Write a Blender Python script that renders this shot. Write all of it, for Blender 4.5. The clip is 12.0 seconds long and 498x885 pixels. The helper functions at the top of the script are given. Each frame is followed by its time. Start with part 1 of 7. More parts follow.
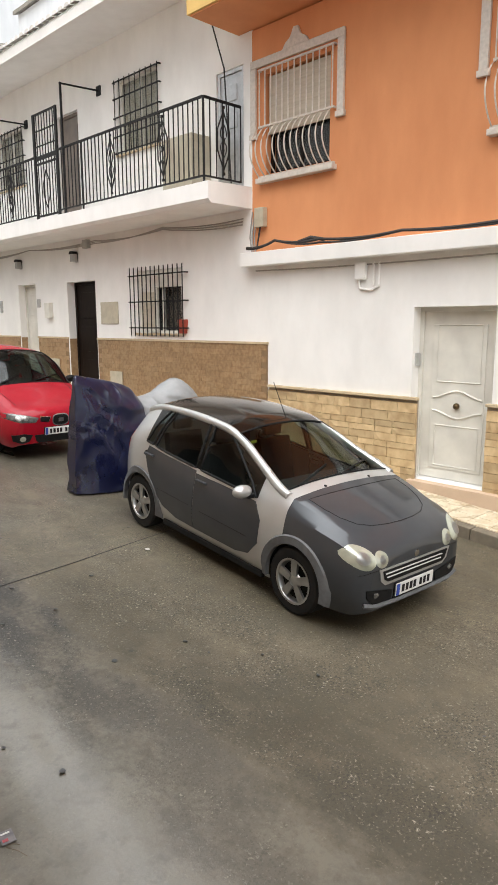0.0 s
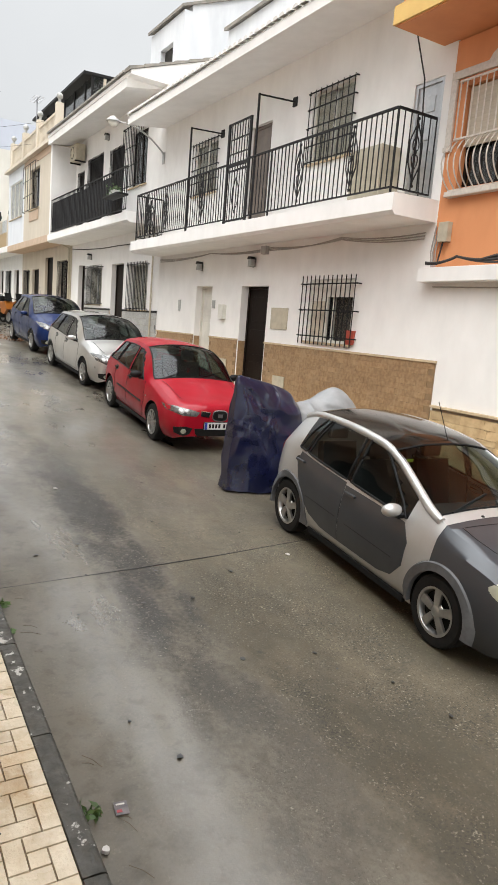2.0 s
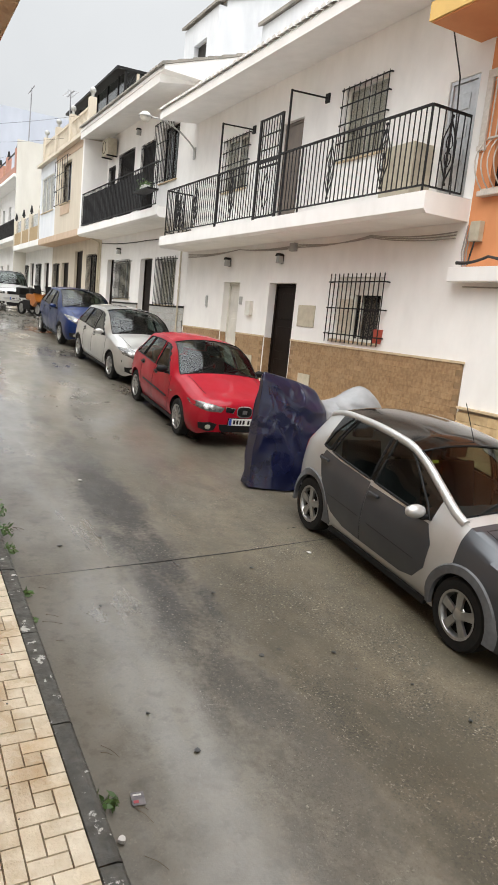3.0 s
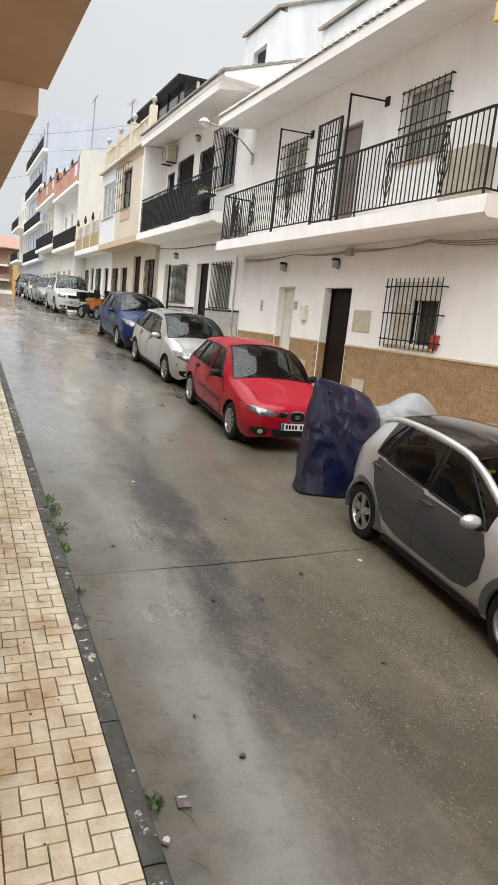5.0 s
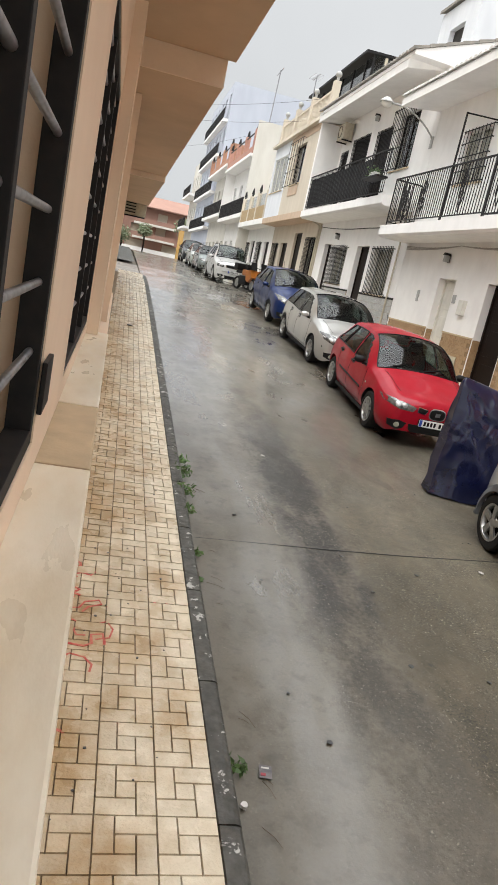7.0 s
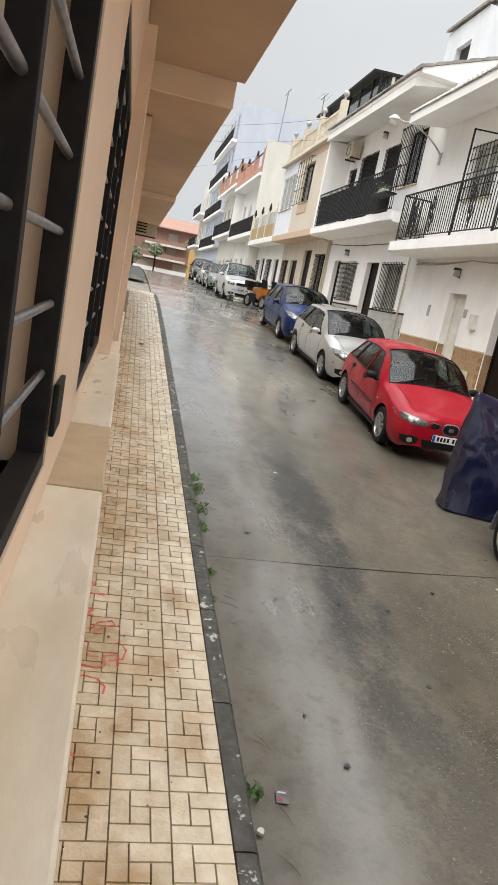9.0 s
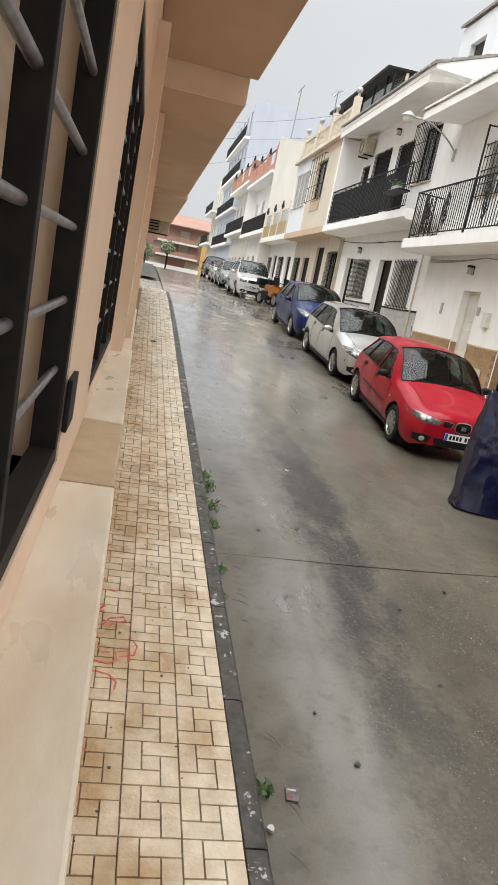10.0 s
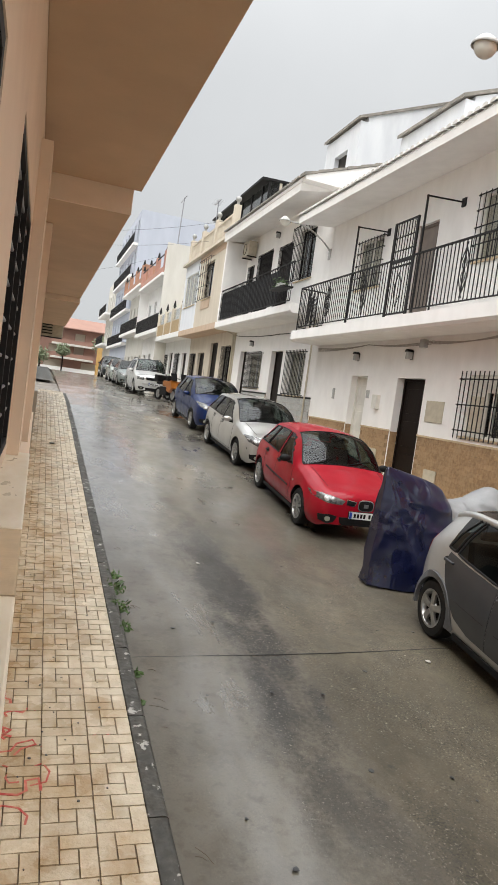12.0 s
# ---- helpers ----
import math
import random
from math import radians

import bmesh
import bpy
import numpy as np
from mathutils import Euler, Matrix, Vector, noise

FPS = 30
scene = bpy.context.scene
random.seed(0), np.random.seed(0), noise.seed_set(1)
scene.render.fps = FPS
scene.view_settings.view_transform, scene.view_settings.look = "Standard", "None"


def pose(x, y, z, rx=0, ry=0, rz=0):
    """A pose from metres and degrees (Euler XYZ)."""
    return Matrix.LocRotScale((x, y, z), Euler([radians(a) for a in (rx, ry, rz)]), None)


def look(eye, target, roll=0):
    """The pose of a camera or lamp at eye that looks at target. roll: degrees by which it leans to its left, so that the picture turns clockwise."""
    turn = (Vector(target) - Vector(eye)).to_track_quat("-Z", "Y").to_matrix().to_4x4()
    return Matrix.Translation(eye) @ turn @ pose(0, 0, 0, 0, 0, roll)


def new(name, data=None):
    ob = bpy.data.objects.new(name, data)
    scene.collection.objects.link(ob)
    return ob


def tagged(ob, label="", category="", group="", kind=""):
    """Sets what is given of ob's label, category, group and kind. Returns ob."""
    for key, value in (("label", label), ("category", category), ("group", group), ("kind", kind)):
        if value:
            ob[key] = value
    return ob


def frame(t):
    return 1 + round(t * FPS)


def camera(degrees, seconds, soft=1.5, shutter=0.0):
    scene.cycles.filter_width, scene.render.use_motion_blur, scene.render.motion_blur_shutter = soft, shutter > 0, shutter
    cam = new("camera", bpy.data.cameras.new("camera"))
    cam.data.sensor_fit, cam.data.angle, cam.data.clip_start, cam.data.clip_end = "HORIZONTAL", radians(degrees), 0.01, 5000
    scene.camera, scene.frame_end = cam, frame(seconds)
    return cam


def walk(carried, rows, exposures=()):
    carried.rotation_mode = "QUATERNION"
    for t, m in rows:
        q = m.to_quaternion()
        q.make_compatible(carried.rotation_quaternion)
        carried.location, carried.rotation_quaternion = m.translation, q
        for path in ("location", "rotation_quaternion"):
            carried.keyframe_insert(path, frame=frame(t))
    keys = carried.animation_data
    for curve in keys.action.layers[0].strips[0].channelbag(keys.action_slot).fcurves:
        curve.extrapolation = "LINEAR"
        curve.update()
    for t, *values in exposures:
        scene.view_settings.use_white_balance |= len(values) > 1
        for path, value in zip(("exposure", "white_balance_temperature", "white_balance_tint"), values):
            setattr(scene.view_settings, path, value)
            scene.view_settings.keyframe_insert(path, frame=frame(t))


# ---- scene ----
cam = camera(40.69, 12.0, soft=1.6)
walk(cam, [
    (0.0, pose(0.000, -0.000, 2.830, 79.82, 0.22, -44.33)),
    (0.5, pose(0.019, 0.036, 2.790, 80.79, 0.01, -42.61)),
    (1.0, pose(0.018, 0.041, 2.787, 81.03, -1.58, -37.08)),
    (1.5, pose(0.025, 0.053, 2.789, 80.36, -4.08, -32.35)),
    (2.0, pose(0.024, 0.069, 2.781, 80.31, -4.58, -30.43)),
    (2.5, pose(0.020, 0.089, 2.770, 80.33, -5.60, -29.18)),
    (3.0, pose(0.018, 0.075, 2.779, 79.84, -5.66, -28.22)),
    (5.0, pose(0.026, 0.077, 2.787, 79.73, -5.91, -23.59)),
    (5.5, pose(0.014, 0.089, 2.792, 78.60, -9.08, -19.59)),
    (6.0, pose(0.016, 0.075, 2.798, 76.25, -10.80, -13.77)),
    (6.5, pose(0.017, 0.071, 2.805, 72.90, -12.00, -10.28)),
    (7.0, pose(0.017, 0.071, 2.803, 76.08, -11.88, -10.71)),
    (9.0, pose(0.016, 0.097, 2.806, 77.31, -11.10, -9.84)),
    (9.5, pose(0.014, 0.099, 2.802, 76.83, -11.34, -8.97)),
    (10.0, pose(0.014, 0.100, 2.802, 76.92, -11.15, -8.83)),
    (10.5, pose(0.028, 0.096, 2.804, 78.47, -9.98, -10.32)),
    (11.0, pose(0.029, 0.090, 2.794, 84.99, -7.06, -13.45)),
    (11.5, pose(0.026, 0.085, 2.796, 84.94, -7.95, -13.35)),
    (12.0, pose(0.025, 0.087, 2.796, 86.18, -7.82, -17.49)),
], exposures=[(0.0, 0.5), (2.5, 0.5), (5.0, 0.44), (6.0, 0.4), (9.5, 0.4), (10.5, 0.42), (11.0, 0.36), (12.0, 0.3)])

# ---- light ----
world = bpy.data.worlds.new("overcast_sky")
scene.world = world
world.use_nodes = True
wn, wl = world.node_tree.nodes, world.node_tree.links
wn.clear()
sky = wn.new("ShaderNodeTexSky")
sky.sky_type, sky.sun_disc = "NISHITA", False
sky.sun_elevation, sky.sun_rotation = radians(50), radians(200)
sky.dust_density, sky.air_density = 4.0, 1.0
grey = wn.new("ShaderNodeHueSaturation")
grey.inputs["Saturation"].default_value = 0.12
wl.new(sky.outputs[0], grey.inputs["Color"])
cl_map = wn.new("ShaderNodeTexCoord")
cl_noise = wn.new("ShaderNodeTexNoise")
cl_noise.inputs["Scale"].default_value, cl_noise.inputs["Detail"].default_value = 2.2, 5.0
wl.new(cl_map.outputs["Generated"], cl_noise.inputs["Vector"])
cl_ramp = wn.new("ShaderNodeValToRGB")
cl_ramp.color_ramp.elements[0].color, cl_ramp.color_ramp.elements[0].position = (7.5, 7.75, 7.95, 1), 0.3
cl_ramp.color_ramp.elements[1].color, cl_ramp.color_ramp.elements[1].position = (9.0, 9.2, 9.35, 1), 0.75
wl.new(cl_noise.outputs[0], cl_ramp.inputs[0])
cl_mix = wn.new("ShaderNodeMix")
cl_mix.data_type = "RGBA"
cl_mix.inputs[0].default_value = 0.8
wl.new(grey.outputs[0], cl_mix.inputs[6])
wl.new(cl_ramp.outputs[0], cl_mix.inputs[7])
wbg = wn.new("ShaderNodeBackground")
wbg.inputs["Strength"].default_value = 0.1
# an overcast sky is even near the horizon and brightest overhead
sky_sep = wn.new("ShaderNodeSeparateXYZ")
wl.new(cl_map.outputs["Generated"], sky_sep.inputs[0])
sky_lift = wn.new("ShaderNodeMapRange")
for i, v in enumerate((0.0, 1.0, 0.75, 6.2)):
    sky_lift.inputs[i + 1].default_value = v
sky_up = wn.new("ShaderNodeMath")
sky_up.operation = "MAXIMUM"
sky_up.inputs[1].default_value = 0.0
wl.new(sky_sep.outputs[2], sky_up.inputs[0])
sky_pow = wn.new("ShaderNodeMath")
sky_pow.operation = "POWER"
sky_pow.inputs[1].default_value = 5.0
wl.new(sky_up.outputs[0], sky_pow.inputs[0])
wl.new(sky_pow.outputs[0], sky_lift.inputs[0])
sky_mul = wn.new("ShaderNodeVectorMath")
sky_mul.operation = "SCALE"
wl.new(cl_mix.outputs[2], sky_mul.inputs[0])
wl.new(sky_lift.outputs[0], sky_mul.inputs["Scale"])
wl.new(sky_mul.outputs[0], wbg.inputs["Color"])
wout = wn.new("ShaderNodeOutputWorld")
wl.new(wbg.outputs[0], wout.inputs["Surface"])

sun = new("sun", bpy.data.lights.new("sun", "SUN"))
sun.data.energy, sun.data.angle, sun.data.color = 1.5, radians(60), (1.0, 0.97, 0.93)
sun.matrix_world = look((0, 0, 22), (13, 11, 0))


# ---- materials ----
def mat(name, col, col2=None, scale=6.0, rough=0.6, rough2=None, bump=0.0, bscale=60.0, metal=0.0, spec=0.5,
        stain=None, stain_scale=0.7, stain_amt=0.5, coat=0.0, stretch=(1, 1, 1), rand=0.0, grime=None, edge=(0.48, 0.72)):
    """A surface with colour at two scales, grain, roughness and relief."""
    m = bpy.data.materials.new(name)
    m.use_nodes = True
    n, l = m.node_tree.nodes, m.node_tree.links
    b = n["Principled BSDF"]
    b.inputs["Metallic"].default_value = metal
    b.inputs["Specular IOR Level"].default_value = spec
    b.inputs["Coat Weight"].default_value = coat
    b.inputs["Coat Roughness"].default_value = 0.04
    tc = n.new("ShaderNodeTexCoord")
    mp = n.new("ShaderNodeMapping")
    mp.inputs["Scale"].default_value = stretch
    where = n.new("ShaderNodeNewGeometry") if rand else None
    l.new(where.outputs["Position"] if rand else tc.outputs["Object"], mp.inputs["Vector"])
    fine = n.new("ShaderNodeTexNoise")
    fine.inputs["Scale"].default_value, fine.inputs["Detail"].default_value = scale, 6.0
    l.new(mp.outputs[0], fine.inputs["Vector"])
    mx = n.new("ShaderNodeMix")
    mx.data_type = "RGBA"
    mx.inputs[6].default_value = (*col, 1)
    mx.inputs[7].default_value = (*(col2 or [c * 0.82 for c in col]), 1)
    rp = n.new("ShaderNodeMapRange")
    rp.inputs[1].default_value, rp.inputs[2].default_value = 0.35, 0.68
    l.new(fine.outputs[0], rp.inputs[0])
    l.new(rp.outputs[0], mx.inputs[0])
    out = mx.outputs[2]
    if stain:
        big = n.new("ShaderNodeTexNoise")
        big.inputs["Scale"].default_value, big.inputs["Detail"].default_value = stain_scale, 8.0
        big.inputs["Roughness"].default_value = 0.65
        l.new(mp.outputs[0], big.inputs["Vector"])
        r2 = n.new("ShaderNodeMapRange")
        r2.inputs[1].default_value, r2.inputs[2].default_value, r2.inputs[4].default_value = *edge, stain_amt
        src = big.outputs[0]
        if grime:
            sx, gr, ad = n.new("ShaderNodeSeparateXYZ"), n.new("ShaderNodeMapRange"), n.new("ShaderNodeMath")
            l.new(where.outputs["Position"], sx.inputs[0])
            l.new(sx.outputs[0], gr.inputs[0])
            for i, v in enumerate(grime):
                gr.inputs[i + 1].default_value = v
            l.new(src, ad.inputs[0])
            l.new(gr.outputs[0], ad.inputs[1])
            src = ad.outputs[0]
        l.new(src, r2.inputs[0])
        m2 = n.new("ShaderNodeMix")
        m2.data_type = "RGBA"
        l.new(r2.outputs[0], m2.inputs[0])
        l.new(out, m2.inputs[6])
        m2.inputs[7].default_value = (*stain, 1)
        out = m2.outputs[2]
    if rand:
        oi = n.new("ShaderNodeObjectInfo")
        hs = n.new("ShaderNodeHueSaturation")
        mr = n.new("ShaderNodeMapRange")
        mr.inputs[3].default_value, mr.inputs[4].default_value = 1 - rand, 1 + rand
        l.new(oi.outputs["Random"], mr.inputs[0])
        l.new(mr.outputs[0], hs.inputs["Value"])
        l.new(out, hs.inputs["Color"])
        out = hs.outputs[0]
    l.new(out, b.inputs["Base Color"])
    if rough2 is None:
        b.inputs["Roughness"].default_value = rough
    else:
        rr = n.new("ShaderNodeMapRange")
        rr.inputs[1].default_value, rr.inputs[2].default_value = 0.35, 0.65
        rr.inputs[3].default_value, rr.inputs[4].default_value = rough, rough2
        rn = n.new("ShaderNodeTexNoise")
        rn.inputs["Scale"].default_value, rn.inputs["Detail"].default_value = stain_scale * 2.3, 6.0
        l.new(mp.outputs[0], rn.inputs["Vector"])
        l.new(rn.outputs[0], rr.inputs[0])
        l.new(rr.outputs[0], b.inputs["Roughness"])
    if bump:
        bn = n.new("ShaderNodeTexNoise")
        bn.inputs["Scale"].default_value, bn.inputs["Detail"].default_value = bscale, 4.0
        l.new(mp.outputs[0], bn.inputs["Vector"])
        bp = n.new("ShaderNodeBump")
        bp.inputs["Strength"].default_value, bp.inputs["Distance"].default_value = bump, 0.01
        l.new(bn.outputs[0], bp.inputs["Height"])
        l.new(bp.outputs[0], b.inputs["Normal"])
    return m


def glass_mat(name, tint=(0.5, 0.55, 0.55), rough=0.02, f0=0.04):
    """Thin tinted glazing: part clear, part mirror."""
    m = bpy.data.materials.new(name)
    m.use_nodes = True
    n, l = m.node_tree.nodes, m.node_tree.links
    n.clear()
    tr, gl, fr, pw, mr, mx, out = (n.new("ShaderNode" + k) for k in ("BsdfTransparent", "BsdfGlossy", "LayerWeight", "Math", "MapRange", "MixShader", "OutputMaterial"))
    tr.inputs[0].default_value = (*tint, 1)
    gl.inputs["Roughness"].default_value = rough
    fr.inputs["Blend"].default_value = 0.5
    pw.operation = "POWER"
    pw.inputs[1].default_value = 5.0
    l.new(fr.outputs["Facing"], pw.inputs[0])
    mr.inputs[3].default_value = f0
    l.new(pw.outputs[0], mr.inputs[0])
    l.new(mr.outputs[0], mx.inputs[0])
    l.new(tr.outputs[0], mx.inputs[1])
    l.new(gl.outputs[0], mx.inputs[2])
    l.new(mx.outputs[0], out.inputs[0])
    return m


WHITE = mat("white_render", (0.88, 0.865, 0.84), (0.83, 0.815, 0.79), 3, 0.85, bump=0.12, bscale=90, stain=(0.5, 0.49, 0.46), stain_scale=0.6, stain_amt=0.2, stretch=(1, 1, 0.55))
WHITE_COOL = mat("cool_white_render", (0.76, 0.78, 0.8), (0.68, 0.7, 0.73), 2, 0.85, bump=0.12, stain=(0.42, 0.44, 0.47), stain_amt=0.3, stretch=(1, 1, 0.3))
CREAM = mat("cream_render", (0.66, 0.59, 0.48), (0.58, 0.51, 0.41), 2, 0.85, bump=0.12, stain=(0.42, 0.36, 0.28), stain_amt=0.35, stretch=(1, 1, 0.3))
PEACH = mat("peach_band", (0.58, 0.43, 0.31), (0.51, 0.38, 0.27), 3, 0.8)
ORANGE = mat("orange_render", (0.72, 0.31, 0.135), (0.67, 0.28, 0.12), 2.6, 0.8, bump=0.15, stain=(0.5, 0.18, 0.07), stain_scale=0.6, stain_amt=0.4, stretch=(1, 1, 0.4))
YELLOW = mat("yellow_band", (0.72, 0.48, 0.16), (0.66, 0.42, 0.14), 3, 0.75)
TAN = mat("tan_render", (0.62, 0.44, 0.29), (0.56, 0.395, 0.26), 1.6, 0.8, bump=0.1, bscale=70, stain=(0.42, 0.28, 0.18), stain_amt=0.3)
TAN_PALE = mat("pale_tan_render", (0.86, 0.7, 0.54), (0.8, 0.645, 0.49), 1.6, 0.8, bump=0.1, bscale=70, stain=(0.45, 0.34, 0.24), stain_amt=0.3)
MARBLE = mat("cream_marble", (0.88, 0.82, 0.68), (0.8, 0.71, 0.54), 5, 0.25, 0.45, stain=(0.55, 0.43, 0.28), stain_scale=2.6, stain_amt=0.5, stretch=(1.5, 0.5, 1), bump=0.05, bscale=120)
STONE = mat("yellow_stone", (0.58, 0.43, 0.24), (0.42, 0.29, 0.15), 7, 0.85, bump=0.7, bscale=14, rand=0.22)
STONE_CAP = mat("stone_cap", (0.58, 0.46, 0.3), None, 8, 0.8, bump=0.2)
TILE_BROWN = mat("brown_stone_tile", (0.36, 0.235, 0.125), (0.25, 0.15, 0.075), 16, 0.5, bump=0.5, bscale=30, stain=(0.44, 0.31, 0.18), stain_scale=3.0, stain_amt=0.5, rand=0.1)
TILE_GROUT = mat("brown_tile_grout", (0.27, 0.18, 0.1), None, 9, 0.9)
TILE_PAT = mat("patterned_tile", (0.5, 0.5, 0.47), (0.3, 0.3, 0.3), 22, 0.35, rand=0.1)
GROUT = mat("grout", (0.42, 0.36, 0.28), None, 9, 0.9)
IRON = mat("black_iron", (0.008, 0.008, 0.009), (0.016, 0.014, 0.013), 20, 0.6, spec=0.3)
IRON_WHITE = mat("white_iron", (0.68, 0.62, 0.55), None, 20, 0.5)
DARK_WOOD = mat("dark_door", (0.009, 0.006, 0.005), (0.017, 0.011, 0.008), 6, 0.5, spec=0.12, stretch=(8, 8, 0.6))
DOOR_WHITE = mat("white_door_paint", (0.74, 0.72, 0.65), None, 3, 0.35)
GREYBOX = mat("grey_plastic", (0.45, 0.45, 0.43), None, 8, 0.5)
CREAMBOX = mat("cream_plastic", (0.52, 0.47, 0.36), None, 8, 0.5)
CABLE = mat("cable_black", (0.03, 0.028, 0.026), None, 20, 0.6)
CABLE_GREY = mat("cable_grey", (0.4, 0.38, 0.35), None, 20, 0.6)
ROOF_TILE = mat("weathered_roof_tile", (0.33, 0.3, 0.26), (0.2, 0.19, 0.17), 5, 0.85, bump=0.3, stain=(0.12, 0.12, 0.1), stain_amt=0.5)
TILE_END = mat("white_tile_end", (0.7, 0.68, 0.65), (0.5, 0.48, 0.45), 5, 0.8)
BRICK_RED = mat("red_brick", (0.46, 0.24, 0.18), (0.38, 0.2, 0.15), 4, 0.85)
TERRACOTTA = mat("terracotta", (0.42, 0.22, 0.14), None, 8, 0.8)
# near-black colour that stands in for the shade of unlit rooms
ROOM_SHADE = mat("unlit_room_black", (0.03, 0.028, 0.026), (0.05, 0.045, 0.04), 3, 0.9)
CURTAIN = mat("beige_blind", (0.56, 0.5, 0.4), (0.48, 0.42, 0.33), 4, 0.8, stretch=(1, 1, 9))
WINGLASS = glass_mat("window_glass", (0.86, 0.88, 0.88))
ALU = mat("aluminium", (0.6, 0.6, 0.6), None, 12, 0.35, metal=0.8)
GALV = mat("galvanised_tube", (0.38, 0.38, 0.4), (0.25, 0.25, 0.26), 30, 0.38, metal=0.85)
GREEN_LEAF = mat("leaf_green", (0.07, 0.14, 0.03), (0.05, 0.09, 0.02), 9, 0.5, rand=0.3)


# ---- building helpers ----
def link(name, bm, material, parent=None, label="", smooth=False):
    me = bpy.data.meshes.new(name)
    bmesh.ops.recalc_face_normals(bm, faces=bm.faces)
    bm.to_mesh(me)
    bm.free()
    for mm in (material if isinstance(material, (list, tuple)) else [material]):
        me.materials.append(mm)
    if smooth:
        for p in me.polygons:
            p.use_smooth = True
        me.set_sharp_from_angle(angle=radians(38))
    ob = new(name, me)
    if parent:
        ob.parent = parent
    if label:
        ob["label"] = label
    return ob


def part(name, bm, material, parent, label="", smooth=False):
    return link(name, bm, material, parent, label, smooth)


def thing(name, m, label, category, group="", kind=""):
    ob = new(name)
    ob.empty_display_size = 0.2
    ob.matrix_basis = m
    return tagged(ob, label, category, group, kind)


def box(x0, x1, y0, y1, z0, z1, bev=0.0, bm=None):
    own = bmesh.new()
    vs = [own.verts.new((x, y, z)) for x in (x0, x1) for y in (y0, y1) for z in (z0, z1)]
    for f in ((0, 1, 3, 2), (4, 6, 7, 5), (0, 4, 5, 1), (2, 3, 7, 6), (0, 2, 6, 4), (1, 5, 7, 3)):
        own.faces.new([vs[i] for i in f])
    if bev:
        bmesh.ops.bevel(own, geom=own.edges[:], offset=bev, segments=2, affect="EDGES", profile=0.6)
    if bm is None:
        return own
    return merge(bm, own)


def merge(bm, other):
    me = bpy.data.meshes.new("tmp")
    other.to_mesh(me)
    other.free()
    bm.from_mesh(me)
    bpy.data.meshes.remove(me)
    return bm


def tube(points, r, n=8, bm=None, closed=False):
    """A round bar along points."""
    bm = bm or bmesh.new()
    pts = [Vector(p) for p in points]
    rings = []
    for i, p in enumerate(pts):
        a = pts[i - 1] if i else (pts[-1] if closed else p)
        b = pts[i + 1] if i + 1 < len(pts) else (pts[0] if closed else p)
        d = (b - a).normalized()
        up = Vector((0, 0, 1)) if abs(d.z) < 0.9 else Vector((1, 0, 0))
        u = d.cross(up).normalized()
        v = d.cross(u)
        rings.append([bm.verts.new(p + r * (math.cos(k * math.tau / n) * u + math.sin(k * math.tau / n) * v)) for k in range(n)])
    pairs = list(zip(rings, rings[1:])) + ([(rings[-1], rings[0])] if closed else [])
    for A, B in pairs:
        for k in range(n):
            bm.faces.new((A[k], A[(k + 1) % n], B[(k + 1) % n], B[k]))
    if not closed:
        bm.faces.new(rings[0])
        bm.faces.new(rings[-1][::-1])
    return bm


def prism(poly, axis, a, b, bm=None):
    """A polygon of (u, v) pushed along an axis from a to b. x: (y, z); y: (x, z); z: (x, y)."""
    bm = bm or bmesh.new()
    put = {"x": lambda u, v, w: (w, u, v), "y": lambda u, v, w: (u, w, v), "z": lambda u, v, w: (u, v, w)}[axis]
    A = [bm.verts.new(put(u, v, a)) for u, v in poly]
    B = [bm.verts.new(put(u, v, b)) for u, v in poly]
    bm.faces.new(A)
    bm.faces.new(B[::-1])
    for i in range(len(poly)):
        j = (i + 1) % len(poly)
        bm.faces.new((A[i], B[i], B[j], A[j]))
    return bm


def pierced(x0, x1, y0, y1, z0, z1, holes=(), bm=None):
    """A wall slab between x0 and x1 with openings (ya, yb, za, zb) that go right through."""
    bm = bm or bmesh.new()
    ys = sorted({y0, y1, *[h[0] for h in holes], *[h[1] for h in holes]})
    zs = sorted({z0, z1, *[h[2] for h in holes], *[h[3] for h in holes]})
    ys, zs = [y for y in ys if y0 <= y <= y1], [z for z in zs if z0 <= z <= z1]

    def solid(i, j):
        if not (0 <= i < len(ys) - 1 and 0 <= j < len(zs) - 1):
            return False
        y, z = (ys[i] + ys[i + 1]) / 2, (zs[j] + zs[j + 1]) / 2
        return not any(h[0] < y < h[1] and h[2] < z < h[3] for h in holes)

    cache = {}

    def v(x, i, j):
        if (x, i, j) not in cache:
            cache[x, i, j] = bm.verts.new((x, ys[i], zs[j]))
        return cache[x, i, j]

    for i in range(len(ys) - 1):
        for j in range(len(zs) - 1):
            if not solid(i, j):
                continue
            bm.faces.new((v(x0, i, j), v(x0, i, j + 1), v(x0, i + 1, j + 1), v(x0, i + 1, j)))
            bm.faces.new((v(x1, i, j), v(x1, i + 1, j), v(x1, i + 1, j + 1), v(x1, i, j + 1)))
            for di, dj, a, b in ((-1, 0, (i, j), (i, j + 1)), (1, 0, (i + 1, j), (i + 1, j + 1)), (0, -1, (i, j), (i + 1, j)), (0, 1, (i, j + 1), (i + 1, j + 1))):
                if not solid(i + di, j + dj):
                    bm.faces.new((v(x0, *a), v(x0, *b), v(x1, *b), v(x1, *a)))
    return bm


